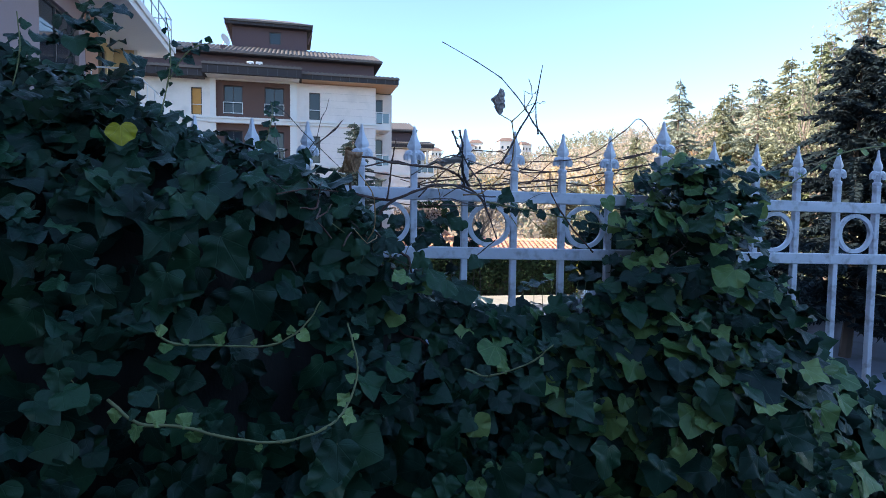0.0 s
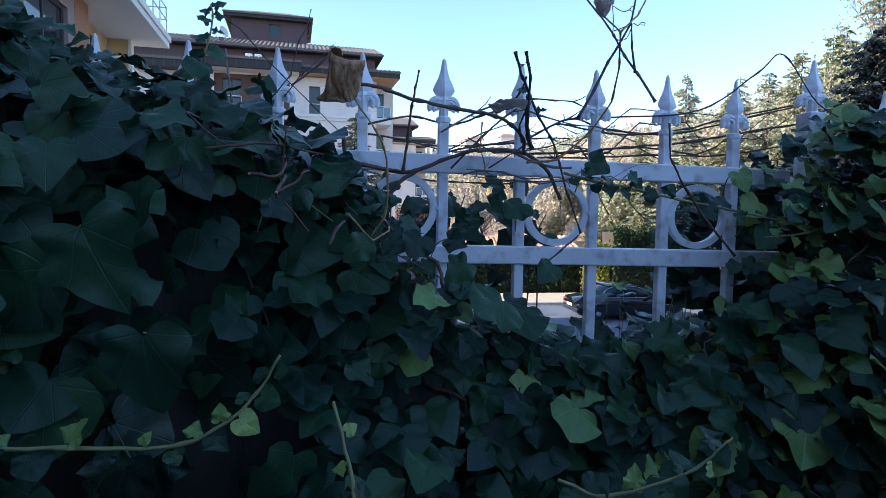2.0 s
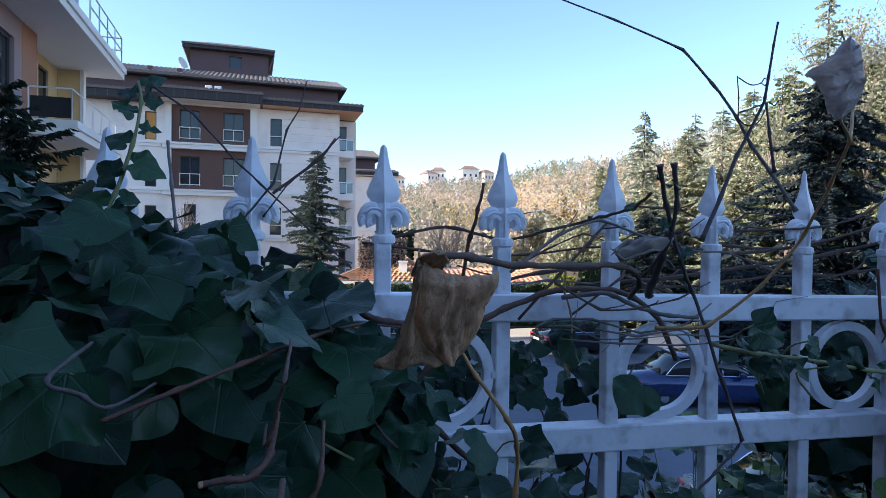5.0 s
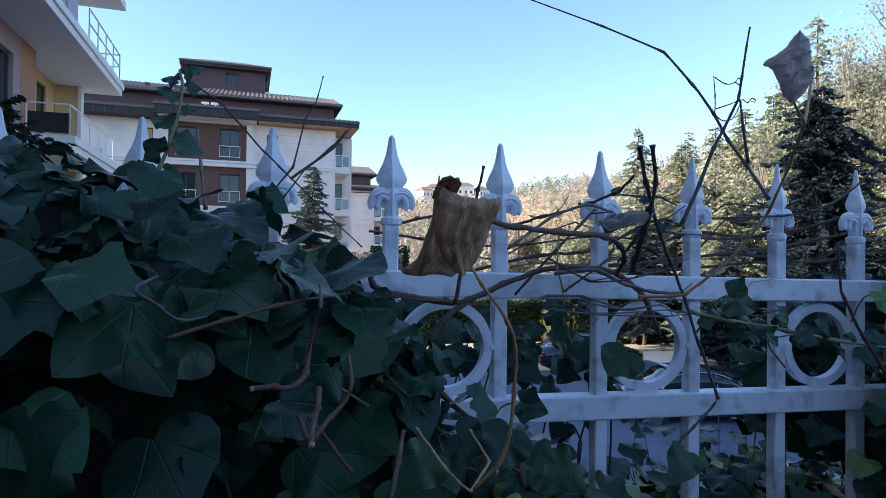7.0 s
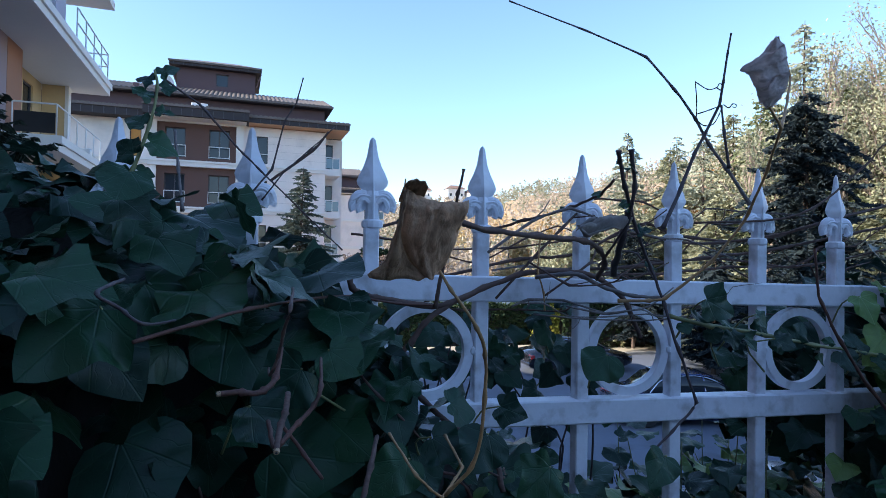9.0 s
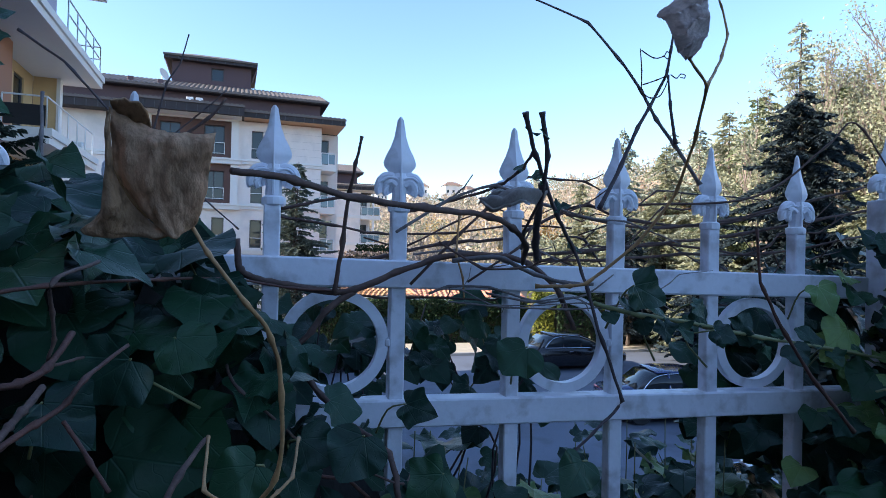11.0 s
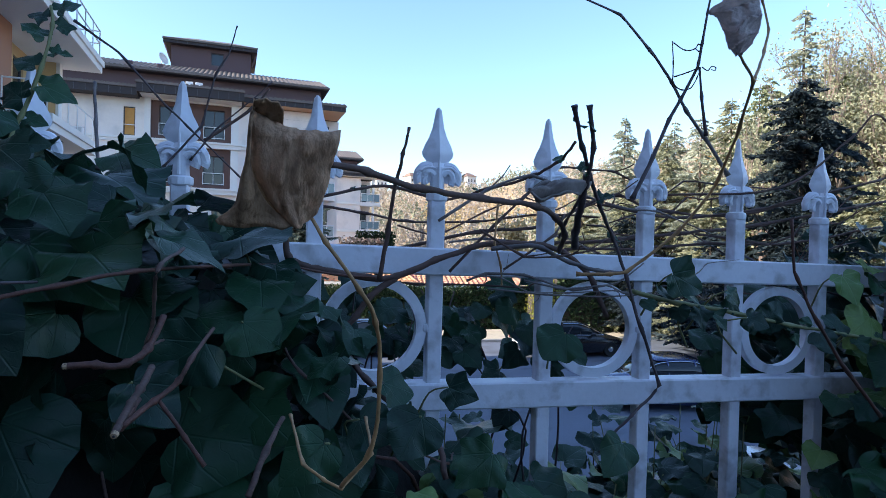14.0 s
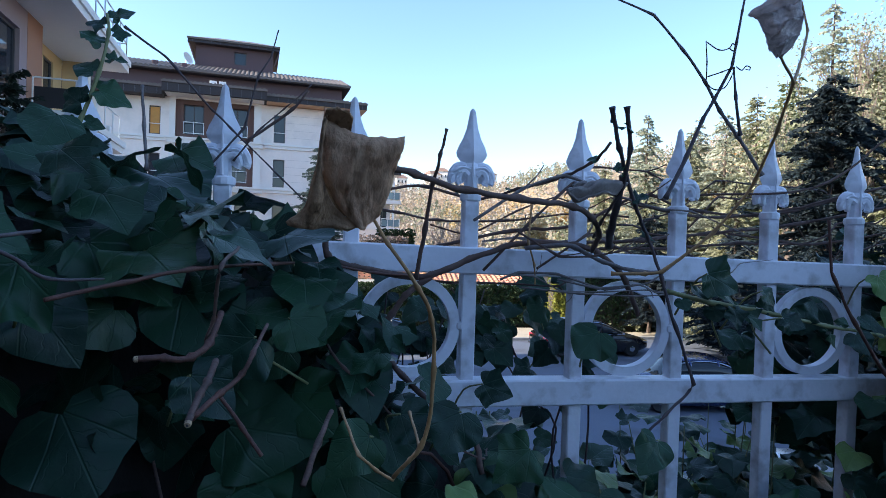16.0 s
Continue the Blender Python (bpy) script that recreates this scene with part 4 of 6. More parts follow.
    part("arm", tube(bmesh.new(), [Vector((0, 0, h)), Vector((0.6, 0, h + 0.12)), Vector((1.2, 0, h + 0.2))], 0.04, 0.03, 6), "frame_dark", t)
    part("lamp_head", boxes((1.1, 2.1, -0.16, 0.16, h + 0.15, h + 0.30), bevel=0.05), "rail_white", t)


street_lamp(17.4, 46.0, 6.9)

# ---- parked cars ----


def car(x, y, turn, paint, label, length=4.5, width=1.8, height=1.45, rack=False):
    """A saloon or estate: lofted body, glasshouse, wheels with rims, lamps, trim."""
    c = thing("parked_car", label, "car", pose(x, y, LOT + 0.015, 0, 0, turn), group="parked cars")
    L, W, H = length, width, height

    def loft(stations, sides):
        bm = bmesh.new()
        rings = []
        for px, z0, z1, hw, top in stations:
            rings.append([bm.verts.new((px, s * w, z)) for s, w, z in ((-1, hw * 0.93, z0), (-1, hw, z0 + 0.25 * (z1 - z0)), (-1, hw, z0 + 0.65 * (z1 - z0)), (-1, hw * top, z1), (1, hw * top, z1), (1, hw, z0 + 0.65 * (z1 - z0)), (1, hw, z0 + 0.25 * (z1 - z0)), (1, hw * 0.93, z0))])
        for u, v in zip(rings, rings[1:]):
            for k in range(8):
                bm.faces.new((u[k], v[k], v[(k + 1) % 8], u[(k + 1) % 8]))
        bm.faces.new(rings[0])
        bm.faces.new(rings[-1][::-1])
        bmesh.ops.recalc_face_normals(bm, faces=bm.faces)
        return bm
    h = L / 2
    body = part("body", loft([(-h, 0.42, 0.72, W * 0.40, 0.9), (-h + 0.12, 0.28, 0.86, W * 0.47, 0.93), (-h + 0.8, 0.22, 0.96, W * 0.5, 0.93), (-0.3, 0.20, 0.95, W * 0.5, 0.94), (h - 1.3, 0.20, 0.92, W * 0.5, 0.93), (h - 0.45, 0.24, 0.80, W * 0.48, 0.9), (h - 0.08, 0.32, 0.64, W * 0.43, 0.88), (h, 0.42, 0.58, W * 0.36, 0.9)], 8), paint, c, smooth=True)
    tail = -h + 0.35 if rack else -h + 0.75
    part("glasshouse", loft([(tail, 0.90, 0.95, W * 0.44, 0.95), (tail + 0.45, 0.90, H - 0.10, W * 0.44, 0.80), (tail + 0.95, 0.90, H - 0.02, W * 0.45, 0.78), (0.1, 0.90, H - 0.01, W * 0.45, 0.78), (0.55, 0.90, H - 0.12, W * 0.45, 0.80), (h - 1.05, 0.86, 0.92, W * 0.44, 0.93)], 8), "car_glass", c, smooth=True)
    part("roof", loft([(tail + 0.62, H - 0.07, H - 0.01, W * 0.36, 0.92), (tail + 1.0, H - 0.05, H + 0.012, W * 0.37, 0.92), (0.1, H - 0.05, H + 0.012, W * 0.37, 0.92), (0.45, H - 0.09, H - 0.04, W * 0.36, 0.92)], 8), paint, c, smooth=True)
    for s in (-1, 1):
        for px in (-0.65, 0.15):
            part("door_pillar", tube(bmesh.new(), [Vector((px, s * W * 0.452, 0.92)), Vector((px - 0.02, s * W * 0.40, H - 0.12)), Vector((px - 0.03, s * W * 0.37, H - 0.03))], 0.045, 0.035, 6), paint, c)
        arc = [Vector((tail + 0.15, s * W * 0.462, 0.97)), Vector((tail + 0.5, s * W * 0.425, H - 0.16)), Vector((tail + 1.0, s * W * 0.385, H - 0.06)), Vector((0.1, s * W * 0.385, H - 0.06)), Vector((0.6, s * W * 0.42, H - 0.22)), Vector((h - 1.2, s * W * 0.462, 0.95))]
        part("window_trim", tube(bmesh.new(), smooth_line(arc, 4), 0.016, 0.016, 5), "chrome", c)
        part("belt_trim", tube(bmesh.new(), [Vector((tail + 0.15, s * W * 0.476, 0.955)), Vector((h - 1.2, s * W * 0.476, 0.93))], 0.014, 0.014, 5), "chrome", c)
        part("tail_lamp", boxes((-h + 0.03, -h + 0.20, *sorted((s * W * 0.30, s * W * 0.465)), 0.62, 0.80), bevel=0.03), "red_lamp", c, "red tail lamp")
        part("headlight", boxes((h - 0.32, h - 0.06, *sorted((s * W * 0.26, s * W * 0.43)), 0.52, 0.66), bevel=0.03), "chrome", c)
        part("mirror", boxes((0.55, 0.75, *sorted((s * W * 0.48, s * W * 0.58)), 0.92, 1.06), bevel=0.04), paint, c)
        part("door_handle", boxes((-0.45, -0.27, *sorted((s * W * 0.498, s * W * 0.512)), 0.78, 0.81)), "chrome", c)
        if rack:
            part("roof_rail", tube(bmesh.new(), [Vector((tail + 0.9, s * W * 0.32, H + 0.05)), Vector((0.2, s * W * 0.32, H + 0.05))], 0.022, 0.022, 6), "chrome", c)
        for px in (-h + 0.85, h - 0.85):
            tyre = part("wheel", lathe(bmesh.new(), [(0.20, -0.10), (0.30, -0.11), (0.325, -0.07), (0.325, 0.07), (0.30, 0.11), (0.20, 0.10)], 22), "rubber", c, m=pose(px, s * W * 0.44, 0.325, 90, 0, 0))
            spokes = lathe(bmesh.new(), [(0.205, -0.03), (0.215, 0.095), (0.190, 0.085), (0.120, 0.100), (0.050, 0.112), (0.012, 0.112)], 14)
            part("rim", spokes, "chrome", tyre, m=pose(0, 0, 0, 180 if s > 0 else 0, 0, 0))
    part("bumper", boxes((-h - 0.03, -h + 0.14, -W * 0.42, W * 0.42, 0.34, 0.50), bevel=0.04), paint, c)
    part("number_plate", boxes((-h - 0.045, -h - 0.032, -0.26, 0.26, 0.56, 0.67)), "rail_white", c, "white plate with illegible marks")
    return c


car(11.2, 14.6, -11, "car_navy", "dark navy saloon parked in the shade", 4.7, 1.82, 1.46)
car(11.6, 22.6, 2, "car_black", "black saloon with chrome window trim", 4.8, 1.85, 1.45)
car(-0.9, 22.6, 168, "car_blue", "blue estate car with roof rails", 4.5, 1.82, 1.55, rack=True)
car(3.0, 23.5, 5, "car_black", "black hatchback in the shade", 4.2, 1.75, 1.45)
car(7.6, 6.6, -16, "car_silver", "silver car parked below the fence", 4.3, 1.78, 1.45)

# ---- white iron fence ----
SLOPE = 0.015  # the fence falls to the right
TOP, BAR = 1.70, 0.0095


def spear_mesh():
    """A cast spearhead: pointed diamond blade, two curled side leaves, stem and collar; its tip at z = 0."""
    bm = bmesh.new()
    lathe(bm, [(0.0012, 0.0), (0.0040, -0.004), (0.0056, -0.014), (0.0078, -0.026), (0.0120, -0.038), (0.0172, -0.048), (0.0206, -0.057), (0.0196, -0.062), (0.0140, -0.069), (0.0090, -0.073)][::-1], 4, 1.0, 0.52)
    lathe(bm, [(0.0098, -0.112), (0.0090, -0.095), (0.0108, -0.076), (0.0080, -0.070)], 8)
    lathe(bm, [(0.0105, -0.119), (0.0136, -0.117), (0.0142, -0.113), (0.0136, -0.109), (0.0105, -0.107)], 12)
    for s in (-1, 1):
        curl = [(0.004, -0.080), (0.011, -0.0745), (0.019, -0.0755), (0.0245, -0.083), (0.0255, -0.091), (0.0235, -0.0955)]
        tube(bm, smooth_line([(s * x, -0.001, z) for x, z in curl], 3), 0.0060, 0.0062, 8)
        curl = [(0.005, -0.086), (0.011, -0.081), (0.0165, -0.084), (0.0185, -0.092), (0.0165, -0.098)]
        tube(bm, smooth_line([(s * x, -0.005, z) for x, z in curl], 3), 0.0046, 0.0044, 7)
        tube(bm, smooth_line([(s * x, -0.0075, z) for x, z in ((0.002, -0.079), (0.008, -0.077), (0.016, -0.0765), (0.022, -0.081))], 3), 0.0022, 0.0016, 6)
        lathe(bm, [(0.0015, -0.0955), (0.0075, -0.091), (0.0095, -0.085), (0.0075, -0.079), (0.0015, -0.076)], 10, 1.0, 0.42, cx=s * 0.0125, cy=0.001)
    tube(bm, smooth_line([(0, -0.0105, -0.060), (0, -0.0095, -0.072), (0, -0.0105, -0.090), (0, -0.0100, -0.106)], 3), 0.0012, 0.0022, 6)
    me = bpy.data.meshes.new("spearhead")
    bm.to_mesh(me)
    bm.free()
    me.materials.append(M["white_iron"])
    for p in me.polygons:
        p.use_smooth = True
    me.set_sharp_from_angle(angle=radians(28))
    return me


def fence_panel(xs, rings, x0, x1, label, low=0.62):
    f = thing("iron_fence", label, "fence", group="lengths of iron fence")
    spear = spear_mesh()
    bar = bpy.data.meshes.new("picket")
    bm = boxes((-BAR, BAR, -BAR, BAR, low, TOP - 0.113), bevel=0.0015)
    bm.to_mesh(bar)
    bm.free()
    bar.materials.append(M["white_iron"])
    rng = random.Random(int(x0 * 100))
    for i, x in enumerate(xs):
        p = share("picket", bar, f, pose(x, 0, -SLOPE * x, 0, 0, rng.uniform(-2, 2)))
        share("spearhead", spear, p, pose(0, 0, TOP, 0, 0.6 * rng.uniform(-1, 1), rng.uniform(-5, 5)))
    for name, z0, z1 in (("top_rail", 1.489, 1.523), ("lower_rail", 1.320, 1.354), ("bottom_rail", 0.66, 0.694)):
        m = pose(0, 0, 0, 0, math.degrees(math.atan(SLOPE)), 0)
        part(name, boxes((x0, x1, -0.0150, 0.0150, z0, z1), bevel=0.002), "white_iron", f, m=m)
    ring = bpy.data.meshes.new("ring")
    bm = bmesh.new()
    n = 40
    loops = [[bm.verts.new((r * math.cos(a), y, r * math.sin(a))) for r, y in ((0.0520, -0.006), (0.0650, -0.006), (0.0650, 0.006), (0.0520, 0.006))] for a in (2 * math.pi * k / n for k in range(n))]
    for k in range(n):
        u, v = loops[k], loops[(k + 1) % n]
        for j in range(4):
            bm.faces.new((u[j], u[(j + 1) % 4], v[(j + 1) % 4], v[j]))
    bmesh.ops.recalc_face_normals(bm, faces=bm.faces)
    # a weld bead on each side
    for s in (-1, 1):
        lathe(bm, [(0.001, -0.006), (0.005, -0.004), (0.006, 0.0), (0.005, 0.004), (0.001, 0.006)], 8, cx=s * 0.0655, cy=-0.004)
    bm.to_mesh(ring)
    bm.free()
    ring.materials.append(M["white_iron"])
    ring.shade_smooth()
    ring.set_sharp_from_angle(angle=radians(40))
    for x in rings:
        share("ring", ring, f, pose(x, 0, 1.4215 - SLOPE * x))
    return f


STEP = 0.15
fence_panel([STEP * k for k in range(-11, 5)], [STEP * (k + 0.5) for k in range(-11, 5, 2)], -1.72, 0.70, "white painted iron fence panel with spear tips and rings")
fence_panel([0.948 + 0.149 * k for k in range(11)], [0.948 + 0.149 * (k + 0.5) for k in range(1, 11, 2)], 0.845, 2.55, "white painted iron fence panel half covered by ivy")
fence_panel([-1.95 - STEP * k for k in range(10)], [-1.95 - STEP * (k + 0.5) for k in range(1, 9, 2)], -3.40, -1.87, "white painted iron fence panel buried in ivy")


def fence_post(x):
    p = thing("fence_post", "taller white iron post with a spear tip", "fence post", group="fence posts")
    part("shaft", boxes((x - 0.02, x + 0.02, -0.02, 0.02, 0.50, 1.632), bevel=0.002), "white_iron", p)
    share("spearhead", bpy.data.meshes["spearhead"], p, Matrix.Translation((x, 0, 1.741)) @ Matrix.Diagonal((1.25, 1.25, 1.0, 1)))


fence_post(0.775)
fence_post(-1.80)

# ---- ivy ----
OUTLINES = (
    [(0.0, 0.05), (0.11, -0.07), (0.25, -0.12), (0.38, -0.07), (0.47, 0.05), (0.52, 0.19), (0.51, 0.33), (0.45, 0.47), (0.36, 0.61), (0.25, 0.75), (0.12, 0.90), (0.0, 1.0)],
    [(0.0, 0.04), (0.13, -0.09), (0.28, -0.12), (0.41, -0.04), (0.50, 0.10), (0.58, 0.25), (0.50, 0.35), (0.42, 0.45), (0.36, 0.58), (0.26, 0.74), (0.12, 0.90), (0.0, 1.0)],
    [(0.0, 0.06), (0.13, -0.08), (0.30, -0.10), (0.44, 0.0), (0.54, 0.15), (0.57, 0.31), (0.51, 0.47), (0.42, 0.61), (0.30, 0.74), (0.18, 0.86), (0.08, 0.94), (0.0, 0.98)],
    [(0.0, 0.03), (0.14, -0.11), (0.31, -0.17), (0.42, -0.06), (0.45, 0.06), (0.56, 0.20), (0.63, 0.34), (0.50, 0.42), (0.39, 0.52), (0.30, 0.66), (0.15, 0.87), (0.0, 1.03)],
)


def leaf_shape(outline, fold, curl, wave, seed, steps=2, rings=(0.35, 0.70, 1.0)):
    """Vertices, faces and leaf coordinates of one leaf of unit length: stalk end at the origin, tip along +y, upper side +z."""
    rng = random.Random(seed)
    half = [(p.x, p.y) for p in smooth_line([(x, y, 0) for x, y in outline], steps)]
    wide = [rng.uniform(0.98, 1.16) for _ in range(2)]
    loop = [(x * wide[0], y) for x, y in half] + [(-x * wide[1], y) for x, y in half[-2:0:-1]]
    n, mid = len(loop), 0.30
    def bend(x, y):
        return fold * abs(x) - curl * y * y + wave * (0.7 * math.sin(8 * y + 4 * x + seed) * abs(x) + 0.9 * math.sin(15 * y + 5 * x + 2 * seed) * x * x)
    flat = [(0.0, mid)] + [(x * f, mid + (y - mid) * f) for f in rings for x, y in loop]
    faces = [(0, 1 + i, 1 + (i + 1) % n) for i in range(n)]
    for r in range(len(rings) - 1):
        p, q = 1 + r * n, 1 + (r + 1) * n
        faces += [(p + i, q + i, q + (i + 1) % n, p + (i + 1) % n) for i in range(n)]
    return [(x, y, bend(x, y)) for x, y in flat], faces, flat


SHAPES = [(OUTLINES[k % 4], (0.12, 0.06, -0.09, 0.15)[k % 4] * (1 - 0.5 * (k > 3)), (0.14, 0.30, 0.22, 0.08)[(k * 3 + 1) % 4], (0.22, 0.34)[k % 2], k) for k in range(8)]
LEAVES = [leaf_shape(*a, steps=1) for a in SHAPES]
FINE = [leaf_shape(*a, steps=2, rings=(0.25, 0.5, 0.75, 1.0)) for a in SHAPES]  # for leaves near the path
PLAIN = [leaf_shape(*a, steps=1, rings=(0.55, 1.0)) for a in SHAPES]  # for leaves deep in the mass


def leaf_mesh(k, mat):
    v, f, uv = FINE[k]
    me = bpy.data.meshes.new("ivy_leaf")
    me.from_pydata(v, [], f)
    layer = me.uv_layers.new(name="UVMap")
    for loop in me.loops:
        layer.data[loop.index].uv = uv[loop.vertex_index]
    me.materials.append(M[mat])
    me.shade_smooth()
    return me


def leaf_pose(p, normal, tip, size):
    """The pose of a leaf whose stalk end is at p."""
    z = Vector(normal).normalized()
    y = (Vector(tip) - z * z.dot(Vector(tip))).normalized()
    x = y.cross(z)
    return Matrix.Translation(p) @ Matrix((x, y, z)).transposed().to_4x4() @ Matrix.Diagonal((size, size, size, 1))


def curve_at(x, table):
    for (a, va), (b, vb) in zip(table, table[1:]):
        if x <= b:
            return va + (vb - va) * max(0.0, (x - a) / (b - a))
    return table[-1][1]


CREST = ((-3.6, 1.85), (-2.2, 1.98), (-1.5, 1.95), (-1.05, 1.86), (-0.85, 1.77), (-0.68, 1.705), (-0.58, 1.65), (-0.45, 1.60), (-0.30, 1.565), (-0.18, 1.475), (-0.05, 1.35), (0.06, 1.25), (0.15, 1.20), (0.28, 1.16), (0.45, 1.18), (0.60, 1.27), (0.66, 1.50), (0.74, 1.63), (0.84, 1.62), (0.90, 1.57), (1.00, 1.42), (1.08, 1.22), (1.30, 1.00), (1.60, 0.95), (2.4, 1.1), (3.2, 1.2))


def ivy_front(x, z):
    """How far the ivy stands out before the fence at that place."""
    d = max(0.0, curve_at(x, CREST) - z)
    thick = curve_at(x, ((-0.60, 0.34), (-0.44, 0.34), (-0.34, 0.19), (0.0, 0.13), (0.12, 0.06), (0.55, 0.06), (0.62, 0.12)))
    if x < -0.40:  # it leans back above
        thick -= 0.20 * min(1.0, max(0.0, (z - 1.50) / 0.10))
    out = thick + 1.3 * min(d, 0.12) + 0.40 * max(0.0, d - 0.12)
    if -0.42 < x < 0.10 and z > 1.12:  # an upright face under the overhanging top
        out = thick + 0.06 + 0.10 * d
    out = min(out, 0.66 if z < 1.15 else 0.52 if x < -0.36 else 0.42)
    return out + 0.07 * noise.noise(Vector((x * 2.2, z * 2.2, 0.5))) + 0.035 * noise.noise(Vector((x * 6, z * 6, 4.5)))


# leaves that stand out: stalk end and tip of each
LEFT_BANK = [(-0.446, -0.440, 1.400, -0.398, -0.480, 1.306), (-0.547, -0.450, 1.328, -0.579, -0.500, 1.262), (-0.382, -0.460, 1.293, -0.386, -0.500, 1.202), (-0.212, -0.580, 1.013, -0.211, -0.620, 0.946), (-0.603, -0.360, 1.462, -0.595, -0.400, 1.393), (-0.711, -0.520, 1.209, -0.728, -0.550, 1.176), (-0.705, -0.550, 1.162, -0.701, -0.570, 1.119), (-0.642, -0.580, 1.124, -0.654, -0.600, 1.092), (-0.560, -0.580, 1.129, -0.535, -0.600, 1.104), (-0.676, -0.500, 1.274, -0.649, -0.520, 1.238), (-0.377, -0.300, 1.509, -0.421, -0.340, 1.469), (-0.816, -0.300, 1.561, -0.869, -0.330, 1.522), (-0.529, -0.280, 1.545, -0.467, -0.320, 1.487)]
RIGHT_BANK = [(0.385, -0.480, 0.936, 0.369, -0.520, 0.864), (0.504, -0.500, 0.906, 0.484, -0.550, 0.835), (0.522, -0.450, 1.011, 0.571, -0.480, 0.965), (0.670, -0.360, 1.209, 0.710, -0.380, 1.166), (0.711, -0.380, 1.143, 0.731, -0.400, 1.092), (0.652, -0.420, 1.056, 0.659, -0.450, 1.004), (0.589, -0.420, 1.109, 0.568, -0.450, 1.062), (0.313, -0.450, 1.039, 0.356, -0.480, 0.988), (0.221, -0.400, 1.081, 0.266, -0.430, 1.035), (0.742, -0.500, 0.903, 0.679, -0.530, 0.860)]
NEAR_TOP = [(-0.216, -0.200, 1.461, -0.175, -0.240, 1.454), (-0.150, -0.250, 1.374, -0.185, -0.300, 1.370), (-0.279, -0.280, 1.432, -0.233, -0.320, 1.425), (-0.282, -0.140, 1.520, -0.283, -0.200, 1.503), (-0.356, -0.060, 1.587, -0.295, -0.120, 1.571), (-0.217, -0.170, 1.429, -0.215, -0.220, 1.410), (-0.358, -0.120, 1.561, -0.308, -0.170, 1.553), (-0.240, -0.230, 1.450, -0.252, -0.300, 1.439), (-0.118, -0.200, 1.376, -0.093, -0.240, 1.373), (0.005, -0.200, 1.339, -0.034, -0.250, 1.336), (-0.224, -0.120, 1.531, -0.175, -0.160, 1.517), (-0.329, -0.200, 1.515, -0.289, -0.260, 1.498), (-0.068, -0.220, 1.382, -0.090, -0.270, 1.367)]
FENCE_LEAVES = [(0.119, -0.110, 1.434, 0.065, -0.130, 1.402), (0.140, 0.100, 1.439, 0.093, 0.080, 1.420), (-0.006, -0.080, 1.371, 0.025, -0.120, 1.368), (0.150, -0.180, 1.334, 0.113, -0.220, 1.310), (0.212, -0.165, 1.504, 0.268, -0.180, 1.479), (0.286, -0.160, 1.486, 0.312, -0.170, 1.472), (0.318, -0.155, 1.456, 0.348, -0.170, 1.445), (0.251, -0.160, 1.466, 0.252, -0.180, 1.445), (0.556, -0.060, 1.501, 0.566, -0.100, 1.453), (0.597, -0.070, 1.445, 0.535, -0.100, 1.426), (0.593, -0.050, 1.425, 0.544, -0.070, 1.391), (0.097, 0.120, 1.408, 0.068, 0.100, 1.379), (0.166, 0.140, 1.370, 0.125, 0.120, 1.333), (0.074, 0.150, 1.413, 0.039, 0.120, 1.393)]


def build_ivy():
    rng = random.Random(5)
    plant = thing("ivy_plant", "dense dark green ivy grown over the white fence", "ivy")
    meshes = [leaf_mesh(k, "ivy") for k in range(8)]
    bright = [leaf_mesh(k, "ivy_light") for k in range(8)]
    singles, groups = 0, {"ivy": ([], [], []), "ivy_light": ([], [], [])}
    for row in LEFT_BANK + RIGHT_BANK + NEAR_TOP + FENCE_LEAVES:
        p, q = Vector(row[:3]) + Vector((0, -0.02, 0)), Vector(row[3:]) + Vector((0, -0.03, 0))
        crest = row in NEAR_TOP and row[2] > 1.49
        nrm = Vector((rng.gauss(0, 0.25), -0.30, 1.0)) if crest else Vector((rng.gauss(0, 0.25), -1, 0.55 + rng.gauss(0, 0.25)))
        k = rng.choice((0, 1, 2, 4, 5, 6, 7))
        stalk = smooth_line([p + Vector((rng.gauss(0, 0.02), 0.05, -0.05)), p + Vector((rng.gauss(0, 0.008), 0.025, -0.012)), p], 3)
        part("petiole", tube(bmesh.new(), stalk, 0.0013, 0.0009, 5), "greenstem", plant, smooth=True)
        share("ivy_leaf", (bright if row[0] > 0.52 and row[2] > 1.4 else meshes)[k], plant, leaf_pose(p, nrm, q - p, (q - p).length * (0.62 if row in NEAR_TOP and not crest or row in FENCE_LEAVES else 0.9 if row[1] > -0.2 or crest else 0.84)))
        singles += 1
    made = 0
    while made < 4900:
        x = rng.uniform(-3.3, 2.6) if rng.random() < 0.22 else rng.uniform(-1.3, 1.35)
        top = curve_at(x, CREST) + 0.06 * noise.noise(Vector((x * 5, 1, 1)))
        z = top - (top - 0.30) * rng.random() ** 1.1
        front = ivy_front(x, z)
        clump = noise.noise(Vector((x * 3.6, z * 3.6, 2.0))) + 0.6 * noise.noise(Vector((x * 9, z * 9, 6.0)))
        deep = rng.random() ** 1.5
        shoulder = -1.0 < x < 0.08 and z > 1.0
        if deep < 0.25 and clump < (0.24 if x < 0.0 and top - z > 0.18 else -0.1) and rng.random() < 0.93:
            continue
        if shoulder and deep < 0.7 and (clump < 0.20 or rng.random() < 0.45):
            continue
        if -1.0 < x < -0.05 and z > 1.22 and rng.random() < (0.55 if deep > 0.25 else 0.20):
            continue
        if -0.75 < x < 0.0 and z > 1.12 and deep < 0.6 and clump < 0.22 and rng.random() < 0.55:
            continue
        if deep > 0.35 and rng.random() < 0.35:
